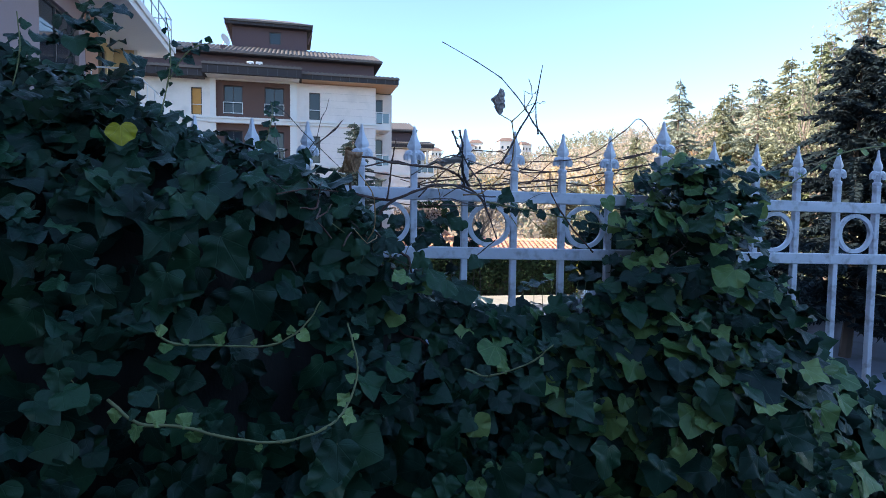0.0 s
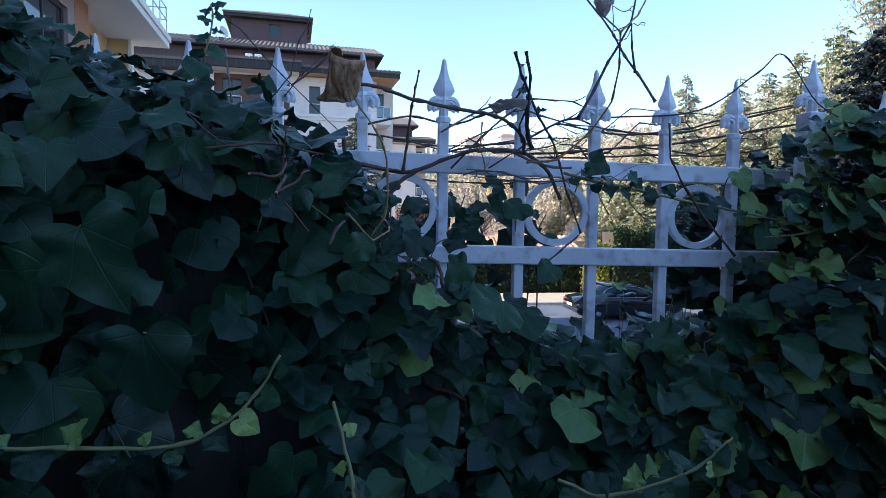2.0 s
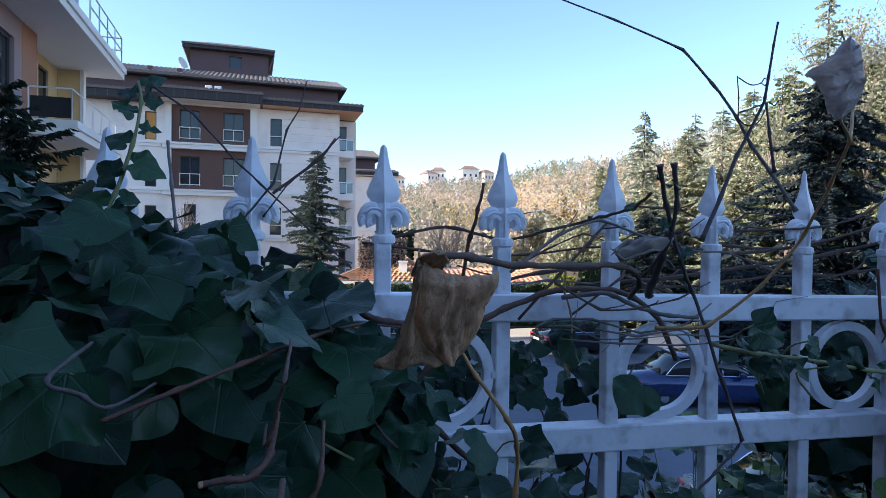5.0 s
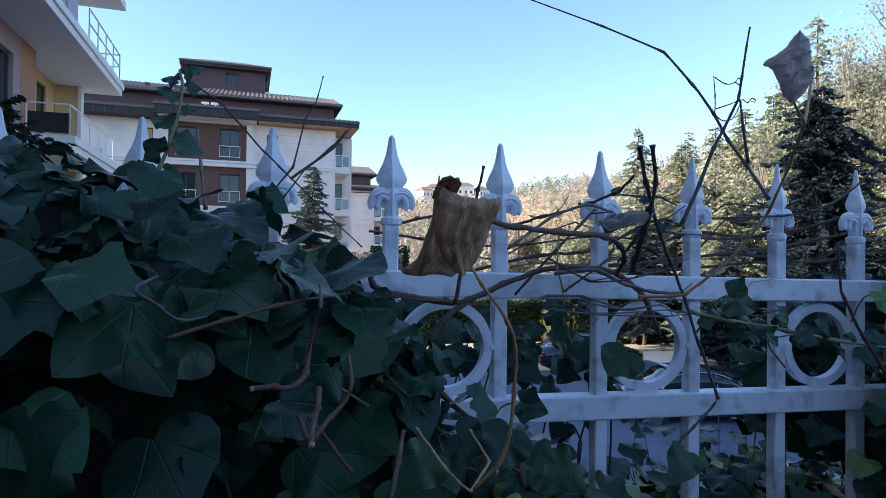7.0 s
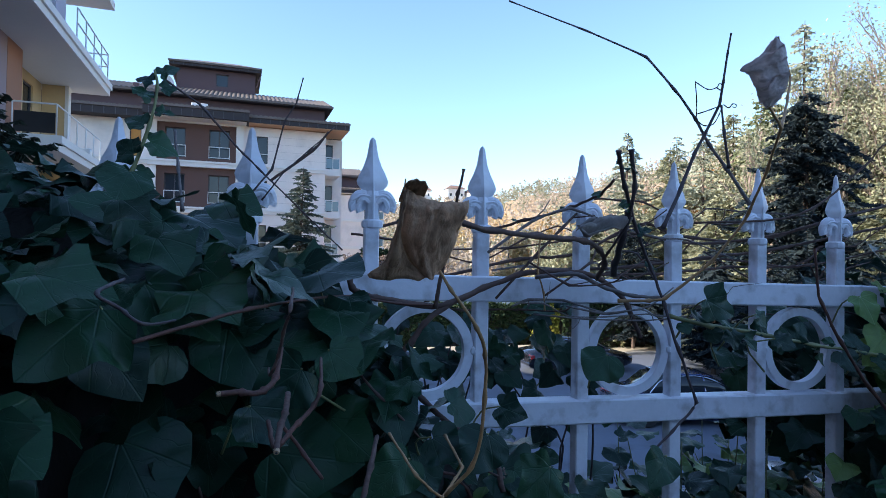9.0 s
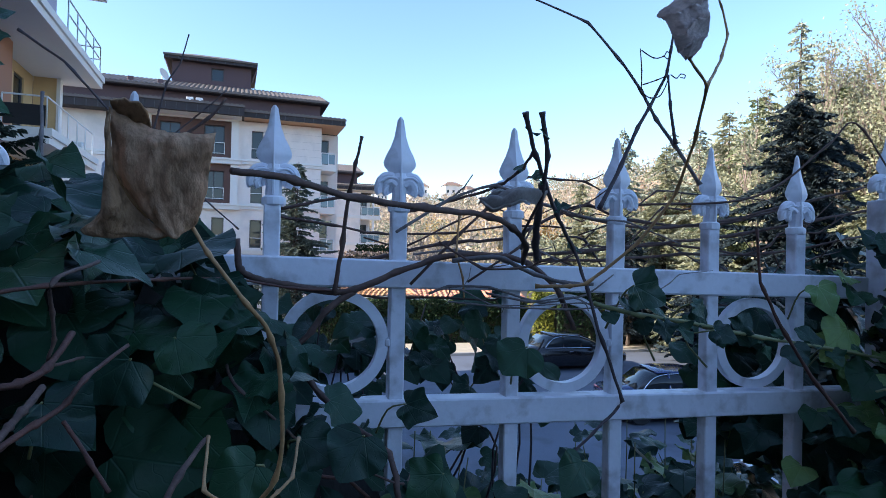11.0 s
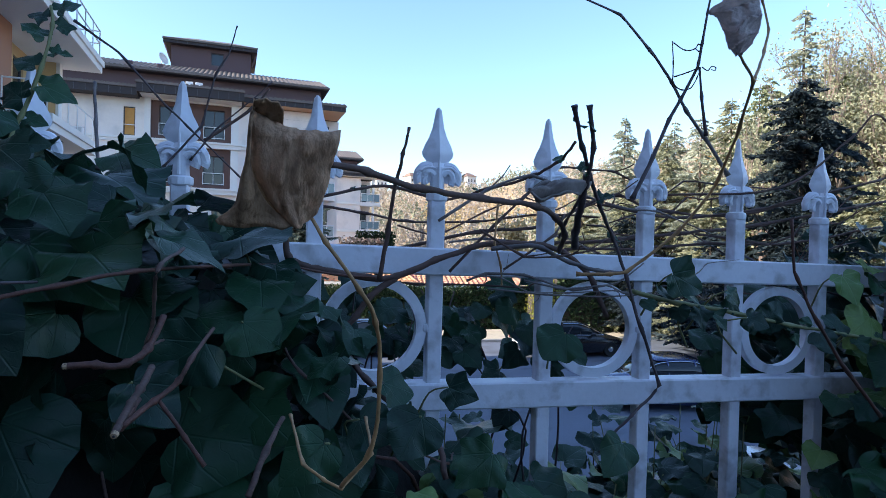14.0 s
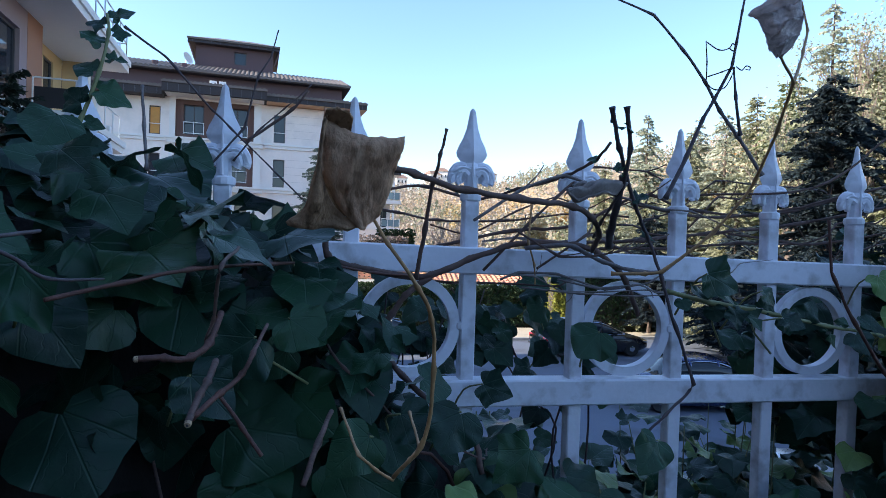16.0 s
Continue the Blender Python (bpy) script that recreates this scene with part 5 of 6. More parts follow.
            continue
        y = -front * (1 - 0.85 * deep) + rng.gauss(0, 0.012)
        if rng.random() < 0.07:
            y = rng.uniform(0.03, 0.30)
            z = min(z, top - 0.12)
            if -0.10 < x < 0.62:
                z = min(z, rng.uniform(0.95, 1.22))
        if abs(y) < 0.022 and z > 1.25:
            continue
        size = rng.choice((0.034, 0.042, 0.050, 0.055, 0.062, 0.068, 0.080, 0.095)) * rng.uniform(0.85, 1.1)
        if x > 0.5 and z > 1.2:
            size *= 0.72
        elif x < -0.3:
            size = min(size * 0.80, 0.060)
        if shoulder:
            size = min(size, 0.054 if z > 1.25 else 0.066)
        slope = max(0.35, 1.35 - 4.2 * (top - z))
        nrm = Vector((rng.gauss(0, 0.50), -1 + rng.gauss(0, 0.35), slope + rng.gauss(0, 0.50)))
        if x > 0.5 and z > 1.0:
            nrm = Vector((rng.gauss(0, 0.40), -0.50 + rng.gauss(0, 0.30), 1.0))
        if shoulder:  # blades lie level, one over another
            nrm = Vector((rng.gauss(0, 0.40), -0.45 + rng.gauss(0, 0.30), 1.0))
        tip = Vector((rng.gauss(0, 0.8), -0.45 + rng.gauss(0, 0.35), -0.75 + rng.gauss(0, 0.4)))
        m = leaf_pose((x, y, z), nrm, tip, size)
        k = rng.randrange(8)
        made += 1
        # more leaves to the right take the brighter colour, which stands for light
        pale_lit = x > 0.42 and z > top - 0.6 and rng.random() < (0.35 if 0.5 < x < 0.8 and z > 1.15 else 0.28 if x < 0.75 else 0.12) or x > 0.1 and rng.random() < 0.15
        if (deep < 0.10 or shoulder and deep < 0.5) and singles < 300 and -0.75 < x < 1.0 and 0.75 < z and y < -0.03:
            share("ivy_leaf", (bright if pale_lit else meshes)[k], plant, m)
            singles += 1
            continue
        v, f, uv = (LEAVES if deep < 0.3 and abs(x) < 1.3 else PLAIN)[k]
        verts, faces, uvs = groups["ivy_light" if pale_lit else "ivy"]
        o = len(verts)
        verts += [m @ Vector(p) for p in v]
        faces += [tuple(i + o for i in q) for q in f]
        uvs += uv
    # a lumpy near-black core, added well inside the leaves as shade between them
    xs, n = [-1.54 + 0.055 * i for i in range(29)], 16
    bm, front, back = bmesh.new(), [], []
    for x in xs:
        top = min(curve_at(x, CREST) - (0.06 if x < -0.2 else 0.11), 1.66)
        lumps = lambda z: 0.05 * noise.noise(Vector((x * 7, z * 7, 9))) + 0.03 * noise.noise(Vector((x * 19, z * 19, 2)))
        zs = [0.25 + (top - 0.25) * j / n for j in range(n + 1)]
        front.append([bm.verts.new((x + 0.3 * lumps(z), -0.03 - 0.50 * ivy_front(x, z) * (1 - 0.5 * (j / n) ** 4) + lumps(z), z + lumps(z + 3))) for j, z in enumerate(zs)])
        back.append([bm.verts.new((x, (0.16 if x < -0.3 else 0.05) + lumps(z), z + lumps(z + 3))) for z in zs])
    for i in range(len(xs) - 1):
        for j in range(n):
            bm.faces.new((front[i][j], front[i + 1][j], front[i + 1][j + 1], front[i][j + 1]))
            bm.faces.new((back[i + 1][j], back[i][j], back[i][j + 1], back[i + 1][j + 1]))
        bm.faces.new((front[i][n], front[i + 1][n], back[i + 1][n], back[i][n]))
    part("woody_heart", bm, "inner_shade", plant, "near-black core added for the shaded gaps inside the ivy", smooth=True)
    # a dense crest of smaller leaves along the top, on both sides of the bars
    for k in range(1500):
        x = rng.uniform(-1.20, -0.13)
        top = curve_at(x, CREST) + 0.035 * noise.noise(Vector((x * 11, 5, 2)))
        z = top - 0.27 * rng.random() ** 1.25
        y = rng.uniform(-min(0.24, 0.8 * ivy_front(x, z)), 0.17)
        if abs(y) < 0.024 or y < -0.05 and noise.noise(Vector((x * 8, z * 8, 3.5))) < -0.08:
            continue
        m = leaf_pose((x, y, z), (rng.gauss(0, 0.5), -0.5 + rng.gauss(0, 0.4), 0.8 + rng.gauss(0, 0.4)), (rng.gauss(0, 0.9), -0.3 + rng.gauss(0, 0.3), -0.6 + rng.gauss(0, 0.3)), rng.uniform(0.030, 0.056))
        v, f, uv = LEAVES[rng.randrange(8)]
        verts, faces, uvs = groups["ivy"]
        o = len(verts)
        verts += [m @ Vector(p) for p in v]
        faces += [tuple(i + o for i in q) for q in f]
        uvs += uv
    # small leaves crowded on the near shoulder, and a dense backing close to the fence
    for k in range(3880):
        if k < 520:
            x, z = rng.uniform(-0.95, 0.05), 0.0
            if noise.noise(Vector((x * 9, k % 7, 3))) < 0.05 or rng.random() < 0.35:
                continue
            top = curve_at(x, CREST)
            z = top - 0.11 * rng.random() ** 1.2 + 0.03
            y = -ivy_front(x, z) * rng.uniform(0.05, 1.1)
            size = rng.uniform(0.030, 0.056)
        else:
            x = rng.uniform(-1.5, 1.6) if k < 2000 else rng.uniform(-1.1, -0.12)
            top = min(curve_at(x, CREST), 1.12 if -0.12 < x < 0.62 else 9.0)
            z = 0.3 + (top - 0.36) * rng.random()
            y = rng.uniform(-0.20, -0.03) if rng.random() < 0.45 else rng.uniform(0.03, 0.24)
            size = rng.uniform(0.05, 0.09)
            if x < -0.3 and z > 1.25 and rng.random() < 0.25:
                continue
            if x < -0.12 and y < 0.10:  # before the dark core
                if rng.random() < 0.6:
                    continue
                y = -ivy_front(x, z) * rng.uniform(0.55, 0.75) - 0.02
            if k > 3480:
                x, y, z = rng.uniform(-0.55, -0.08), rng.uniform(0.04, 0.22), rng.uniform(0.95, 1.36)
            if k > 3560:
                x = rng.uniform(-0.52, -0.16)
                z, size = rng.uniform(1.26, min(1.53, 1.50 - 1.0 * (x + 0.22))), rng.uniform(0.035, 0.065)
                y = y if k % 3 else rng.uniform(-0.14, -0.03)
        if abs(y) < 0.022:
            continue
        m = leaf_pose((x, y, z), (rng.gauss(0, 0.5), (-0.4 if k < 520 else -1) + rng.gauss(0, 0.4), (1.0 if k < 520 else max(0.1, 1.2 - 4 * (top - z))) + rng.gauss(0, 0.35)), (rng.gauss(0, 0.9), -0.3 + rng.gauss(0, 0.4), -0.7 + rng.gauss(0, 0.4)), size)
        v, f, uv = (LEAVES if k < 520 else PLAIN)[rng.randrange(8)]
        verts, faces, uvs = groups["ivy"]
        o = len(verts)
        verts += [m @ Vector(p) for p in v]
        faces += [tuple(i + o for i in q) for q in f]
        uvs += uv
    # the overhanging head of the ivy, which stands out well before the fence
    for k in range(480):
        x = rng.uniform(-1.35, -0.42)
        if noise.noise(Vector((x * 6, 0, k % 5))) < 0.0 or x > -0.8 and rng.random() < 0.4:
            continue
        top = curve_at(x, ((-1.35, 1.76), (-0.9, 1.66), (-0.70, 1.61), (-0.58, 1.59), (-0.48, 1.56), (-0.42, 1.53))) + 0.08 * noise.noise(Vector((x * 7, 2, 1)))
        z = top - (top - 1.42) * rng.random() ** 1.3
        y = rng.uniform(-0.27 - 0.23 * min(1.0, max(0.0, (1.60 - z) / 0.12)), -0.10)
        m = leaf_pose((x, y, z), (rng.gauss(0, 0.45), -0.55 + rng.gauss(0, 0.35), 0.9 + rng.gauss(0, 0.3)), (rng.gauss(0, 0.9), -0.4 + rng.gauss(0, 0.4), -0.5 + rng.gauss(0, 0.4)), rng.uniform(0.035, 0.082))
        v, f, uv = LEAVES[rng.randrange(8)]
        verts, faces, uvs = groups["ivy"]
        o = len(verts)
        verts += [m @ Vector(p) for p in v]
        faces += [tuple(i + o for i in q) for q in f]
        uvs += uv
    # a tuft of small leaves just behind the bars
    for k in range(96):
        x, y, z = rng.uniform(-0.16, 0.24), rng.uniform(0.06, 0.22), 1.395 + rng.gauss(0, 0.038)
        if k % 6 == 0:
            part("woody_stem", tube(bmesh.new(), smooth_line([(x, y + 0.05, 1.08), (x + rng.gauss(0, 0.04), y, 1.26), (x + rng.gauss(0, 0.05), y, z + 0.03)], 4), 0.0022, 0.0012, 5), "darkbark", plant, smooth=True)
        m = leaf_pose((x, y, z), (rng.gauss(0, 0.4), -0.7, 0.8), (rng.gauss(0, 0.8), -0.3, -0.6), rng.uniform(0.026, 0.046))
        v, f, uv = LEAVES[rng.randrange(8)]
        verts, faces, uvs = groups["ivy"]
        o = len(verts)
        verts += [m @ Vector(p) for p in v]
        faces += [tuple(i + o for i in q) for q in f]
        uvs += uv
    # leaves that spill over the end of the near panel, brighter ones in lit colours
    for k in range(300):
        x = 0.57 + 0.42 * rng.random() ** 0.8
        z = rng.uniform(1.06, min(1.62, 1.38 + 2.2 * (x - 0.56)))
        y = -rng.uniform(0.03, 0.20)
        m = leaf_pose((x, y, z), (rng.gauss(0, 0.4), -0.5 + rng.gauss(0, 0.25), 1.0 + rng.gauss(0, 0.3)), (rng.gauss(-0.2, 0.8), -0.6, -0.5), rng.uniform(0.030, 0.055))
        v, f, uv = FINE[rng.randrange(8)]
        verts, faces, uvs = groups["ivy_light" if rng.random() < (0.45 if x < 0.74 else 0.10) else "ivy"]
        o = len(verts)
        verts += [m @ Vector(p) for p in v]
        faces += [tuple(i + o for i in q) for q in f]
        uvs += uv
    # a ragged tuft that climbs above the rest of the crest
    for k in range(110):
        z = 1.62 + 0.32 * rng.random() ** 1.6
        x, y = rng.gauss(-0.77, 0.05), rng.uniform(-0.28, -0.10)
        if x > -0.66:
            continue
        m = leaf_pose((x, y, z), (rng.gauss(0, 0.5), -0.5 + rng.gauss(0, 0.3), 0.9), (rng.gauss(0, 0.8), -0.4, -0.7), rng.uniform(0.028, 0.050))
        v, f, uv = LEAVES[rng.randrange(8)]
        verts, faces, uvs = groups["ivy"]
        o = len(verts)
        verts += [m @ Vector(p) for p in v]
        faces += [tuple(i + o for i in q) for q in f]
        uvs += uv
    # shaded leaves behind the end of the near panel
    for k in range(190):
        x, y = rng.uniform(0.585, 0.86), rng.uniform(0.035, 0.24)
        z = rng.uniform(1.20, 1.44 + 0.9 * (min(x, 0.74) - 0.585) + 0.03 * noise.noise(Vector((x * 14, y * 9, 1))))
        m = leaf_pose((x, y, z), (rng.gauss(0, 0.4), -0.5 + rng.gauss(0, 0.3), 0.9), (rng.gauss(0, 0.8), -0.4, -0.6), rng.uniform(0.034, 0.060))
        v, f, uv = LEAVES[rng.randrange(8)]
        verts, faces, uvs = groups["ivy"]
        o = len(verts)
        verts += [m @ Vector(p) for p in v]
        faces += [tuple(i + o for i in q) for q in f]
        uvs += uv
    # broad open leaves low before the bars
    for k in range(150):
        x = rng.uniform(-0.12, 0.95)
        z = min(curve_at(x, CREST), 1.27) + 0.04 - 0.26 * rng.random()
        y = -rng.uniform(0.06, 0.24)
        m = leaf_pose((x, y, z), (rng.gauss(0, 0.35), -0.6 + rng.gauss(0, 0.2), 0.95 + rng.gauss(0, 0.25)), (rng.gauss(0, 0.6), -0.6, -0.6), rng.uniform(0.046, 0.080))
        v, f, uv = FINE[rng.randrange(8)]
        verts, faces, uvs = groups["ivy_light" if rng.random() < (0.25 if x > 0.5 else 0.08) else "ivy"]
        o = len(verts)
        verts += [m @ Vector(p) for p in v]
        faces += [tuple(i + o for i in q) for q in f]
        uvs += uv
    # looser shoots that have grown through and stand up behind the fence
    for k in range(150):
        x, y = rng.uniform(-0.12, 1.05), rng.uniform(0.05, 0.46)
        h = 1.10 + 0.12 * noise.noise(Vector((x * 4, y * 4, 3))) + (0.10 if rng.random() < 0.2 else 0.0) + 0.10 * max(0.0, 0.15 - x)
        pts = [Vector((x + rng.gauss(0, 0.05), y, 0.75)), Vector((x + rng.gauss(0, 0.03), y, 0.95)), Vector((x, y + rng.gauss(0, 0.02), h))]
        line = smooth_line(pts, 4)
        part("woody_stem", tube(bmesh.new(), line, 0.0018, 0.0010, 5), "greenstem", plant, smooth=True)
        for j in range(rng.randint(5, 8)):
            q = line[max(0, len(line) - 1 - j)] + Vector((rng.gauss(0, 0.015), rng.gauss(0, 0.015), rng.gauss(0, 0.008)))
            a = rng.uniform(0, 2 * math.pi)
            out = Vector((math.cos(a), math.sin(a), -0.25))
            m = leaf_pose(q + out * 0.012, Vector((-0.25 * math.cos(a) + rng.gauss(0, 0.3), -0.35 + rng.gauss(0, 0.3), 1.0)), out, rng.uniform(0.036, 0.066))
            v, f, uv = LEAVES[rng.randrange(8)]
            verts, faces, uvs = groups["ivy" if rng.random() < 0.85 else "ivy_light"]
            o = len(verts)
            verts += [m @ Vector(p) for p in v]
            faces += [tuple(i + o for i in g) for g in f]
            uvs += uv
    for mat, (verts, faces, uvs) in groups.items():
        rest = stuff_mesh("ivy_foliage", verts, faces, mat, uvs, plant)
        rest.data.shade_smooth()
        rest["kind"] = "stuff"
    # woody stems inside the mass
    for k in range(44):
        bm = bmesh.new()
        x, z = rng.uniform(-1.5, 1.5), rng.uniform(0.3, 1.0)
        pts = [Vector((x, -0.1 - 0.25 * rng.random(), z))]
        for j in range(6):
            x += rng.gauss(0, 0.06)
            z = min(z + rng.uniform(0.03, 0.15), curve_at(x, CREST) - 0.06)
            pts.append(Vector((x, -min(0.30, ivy_front(x, z)) * rng.uniform(0.2, 0.75), min(z, 1.30 if -0.35 < x < 0.65 else 9.0))))
        part("woody_stem", tube(bm, smooth_line(pts, 3), rng.uniform(0.0015, 0.004), 0.0012, 5, 0.1, rng=rng), rng.choice(("bark", "redbark", "greybark")), plant, smooth=True)
    return meshes, bright


IVY_MESHES, LIGHT_MESHES = build_ivy()

# ---- vines, shoots and twigs: name, bark, radius at both ends, line ----
KIND = {
    "woody_vine": ("brown woody vine twisted along the white fence", "vine"),
    "thin_twig": ("thin dry brown twig among the fence spears", "twig"),
    "upright_twig": ("upright dark twig standing above the fence", "twig"),
    "top_shoot": ("leafless dark shoot reaching into the sky", "twig"),
    "tendril": ("fine dry tendril on the shoot", "tendril"),
    "tan_stem": ("pale tan leaf stem bending over the fence", "stem"),
    "dark_stem": ("dark purple stem crossing the fence rails", "stem"),
    "red_stem": ("reddish stem hanging before the ivy", "stem"),
    "ivy_runner": ("green ivy runner with small pale leaves", "ivy runner"),
    "leaf_stalk": ("tan stalk of the large dried leaf", "stalk"),
    "cut_stub": ("cut brown vine stub among ivy leaves", "branch stub"),
    "grey_stake": ("weathered grey stick standing in the ivy", "stick"),
}
rng = random.Random(77)


def vine(name, bark, r0, r1, pts):
    # jointed shoots run straight from node to node, climbers bend
    jointed = name in ("top_shoot", "upright_twig", "dark_stem", "tan_stem", "grey_stake", "red_stem")
    line = smooth_line(pts, 6)
    if jointed:
        P = [Vector(p) for p in pts]
        line = [line[6 * i + k].lerp(P[i].lerp(P[i + 1], k / 6), 0.85) for i in range(len(P) - 1) for k in range(6)] + [P[-1]]
    nodes = {6 * i + rng.randrange(2) for i in range(1, len(pts) - 1)} | ({0, len(line) - 1} if jointed else set())
    wob = 0.0 if name == "top_shoot" else 0.0016 if r0 > 0.002 else 0.0006
    line = [p + Vector((noise.noise(p * 60), noise.noise(p * 60 + Vector((7, 0, 0))), noise.noise(p * 60 + Vector((0, 9, 0))))) * wob for p in line]
    ob = part(name, tube(bmesh.new(), line, r0, r1, 8, 0.03 if name == "top_shoot" else 0.12, knots=nodes, rng=rng), bark, smooth=True)
    label, cat = KIND[name]
    tagged(ob, label, cat, group=name.replace("_", " ") + "s")
    if name == "cut_stub":
        d = (line[0] - line[2]).normalized()
        part("cut_end", tube(bmesh.new(), [line[0] - d * 0.001, line[0] + d * 0.0006, line[0] + d * 0.0010], r0 * 1.06, r0 * 0.80, 10), "cut_wood", ob, smooth=False)
        part("pith", tube(bmesh.new(), [line[0] + d * 0.0008, line[0] + d * 0.0014], r0 * 0.42, r0 * 0.36, 8), "frame_dark", ob)
    if name == "thin_twig" and pts[0][0] < 0.1 and -0.2 < pts[-1][1] < -0.05 or name == "dark_stem" and r0 < 0.003:
        for i in range(3, len(line) // 2 if name == "dark_stem" else len(line), 7):
            side = Vector((rng.gauss(0, 1), rng.gauss(0, 0.5), 0.5))
            share("runner_leaf", IVY_MESHES[rng.randrange(8)], ob, leaf_pose(line[i], Vector((rng.gauss(0, 0.5), -0.6, 0.8)), side, rng.uniform(0.008, 0.018)))
    if name == "ivy_runner":
        for i in range(2, len(line) - 1, 2):
            d = (line[i + 1] - line[i - 1]).normalized()
            s = 1 if i % 4 else -1
            side = d.cross(Vector((0, -1, 0.3))).normalized() * s
            size = rng.uniform(0.012, 0.030)
            lf = share("runner_leaf", (LIGHT_MESHES if pts[0][0] > 0.5 or pts[0][1] < -0.4 and rng.random() < 0.5 else IVY_MESHES)[rng.randrange(8)], ob, leaf_pose(line[i] + side * 0.004, Vector((rng.gauss(0, 0.4), -1, 0.6 + rng.gauss(0, 0.3))), side + d * 0.5 + Vector((0, 0, -0.2)), size))


vine("woody_vine", "bark", 0.0022, 0.0031, [(-0.166, -0.342, 1.579), (-0.134, -0.320, 1.578), (-0.092, -0.290, 1.572), (-0.023, -0.245, 1.569), (0.047, -0.205, 1.567), (0.084, -0.170, 1.559), (0.119, -0.120, 1.543), (0.137, -0.070, 1.523)])
vine("woody_vine", "redbark", 0.0015, 0.0012, [(-0.347, -0.360, 1.490), (-0.314, -0.330, 1.498), (-0.281, -0.294, 1.505), (-0.240, -0.200, 1.505), (-0.185, -0.100, 1.502), (-0.125, -0.060, 1.491), (-0.071, -0.045, 1.487)])
vine("woody_vine", "bark", 0.0038, 0.0033, [(-0.185, -0.060, 1.543), (-0.179, -0.060, 1.510), (-0.149, -0.050, 1.497), (-0.091, -0.045, 1.487), (-0.058, -0.045, 1.489), (-0.017, -0.042, 1.506), (0.031, -0.042, 1.524), (0.067, -0.042, 1.531), (0.118, -0.045, 1.531), (0.154, -0.050, 1.521), (0.190, -0.050, 1.492), (0.216, -0.050, 1.442)])
vine("woody_vine", "bark", 0.0037, 0.0030, [(-0.058, -0.045, 1.487), (-0.085, -0.050, 1.469), (-0.104, -0.050, 1.443), (-0.122, -0.050, 1.418), (-0.097, -0.060, 1.381), (-0.063, -0.090, 1.349), (-0.030, -0.140, 1.332), (-0.022, -0.160, 1.293)])
vine("thin_twig", "bark", 0.0022, 0.0015, [(-0.156, 0.200, 1.584), (-0.078, 0.200, 1.575), (0.006, 0.220, 1.563), (0.121, 0.220, 1.567), (0.226, 0.180, 1.581), (0.295, 0.120, 1.577)])
vine("thin_twig", "bark", 0.0022, 0.0017, [(-0.144, 0.100, 1.587), (-0.051, 0.100, 1.607), (0.026, 0.080, 1.591), (0.079, 0.040, 1.604), (0.123, 0.000, 1.618), (0.119, -0.100, 1.627), (0.114, -0.150, 1.642)])
vine("thin_twig", "bark", 0.0024, 0.0017, [(-0.040, 0.060, 1.520), (0.076, 0.050, 1.547), (0.159, 0.030, 1.557), (0.256, 0.020, 1.603), (0.336, 0.030, 1.587), (0.489, 0.050, 1.585), (0.662, 0.060, 1.625), (0.892, 0.080, 1.682)])
vine("woody_vine", "bark", 0.0025, 0.0022, [(0.164, 0.040, 1.533), (0.270, 0.040, 1.540), (0.389, 0.050, 1.554), (0.530, 0.060, 1.570), (0.697, 0.060, 1.601), (0.894, 0.080, 1.637)])
vine("thin_twig", "bark", 0.0021, 0.0017, [(0.194, 0.030, 1.526), (0.300, 0.030, 1.529), (0.440, 0.050, 1.540), (0.608, 0.060, 1.545), (0.819, 0.080, 1.579)])
vine("thin_twig", "bark", 0.0020, 0.0017, [(0.216, -0.020, 1.587), (0.367, 0.020, 1.576), (0.513, 0.030, 1.594), (0.566, 0.020, 1.609), (0.754, 0.030, 1.652)])
vine("woody_vine", "greybark", 0.0030, 0.0022, [(0.050, -0.070, 1.525), (0.105, -0.075, 1.529), (0.145, -0.070, 1.513), (0.191, -0.070, 1.501), (0.224, -0.080, 1.499)])
vine("upright_twig", "bark", 0.0026, 0.0014, [(-0.082, -0.080, 1.487), (-0.077, -0.090, 1.534), (-0.072, -0.105, 1.588), (-0.068, -0.120, 1.616), (-0.063, -0.124, 1.648)])
vine("upright_twig", "darkbark", 0.0013, 0.0006, [(-0.313, -0.040, 1.600), (-0.275, -0.035, 1.649), (-0.261, -0.035, 1.708), (-0.248, -0.035, 1.731), (-0.240, -0.035, 1.762)])
vine("upright_twig", "darkbark", 0.0013, 0.0008, [(-0.395, -0.050, 1.744), (-0.355, -0.045, 1.718), (-0.311, -0.040, 1.669), (-0.290, -0.030, 1.650), (-0.237, -0.020, 1.600), (-0.187, 0.000, 1.555)])
vine("upright_twig", "darkbark", 0.0010, 0.0006, [(-0.286, -0.030, 1.612), (-0.261, -0.030, 1.647), (-0.232, -0.030, 1.675), (-0.201, -0.030, 1.706)])
vine("top_shoot", "greybark", 0.0026, 0.0011, [(0.409, -0.030, 1.634), (0.381, -0.020, 1.681), (0.349, -0.015, 1.722), (0.328, -0.011, 1.760), (0.304, -0.006, 1.794), (0.256, 0.007, 1.851), (0.200, 0.090, 1.915), (0.113, 0.208, 2.001)])
vine("top_shoot", "darkbark", 0.0029, 0.0012, [(0.241, -0.060, 1.593), (0.271, -0.050, 1.639), (0.305, -0.040, 1.702), (0.325, -0.035, 1.731), (0.350, -0.035, 1.777), (0.356, -0.035, 1.810), (0.363, -0.035, 1.853), (0.369, -0.035, 1.884)])
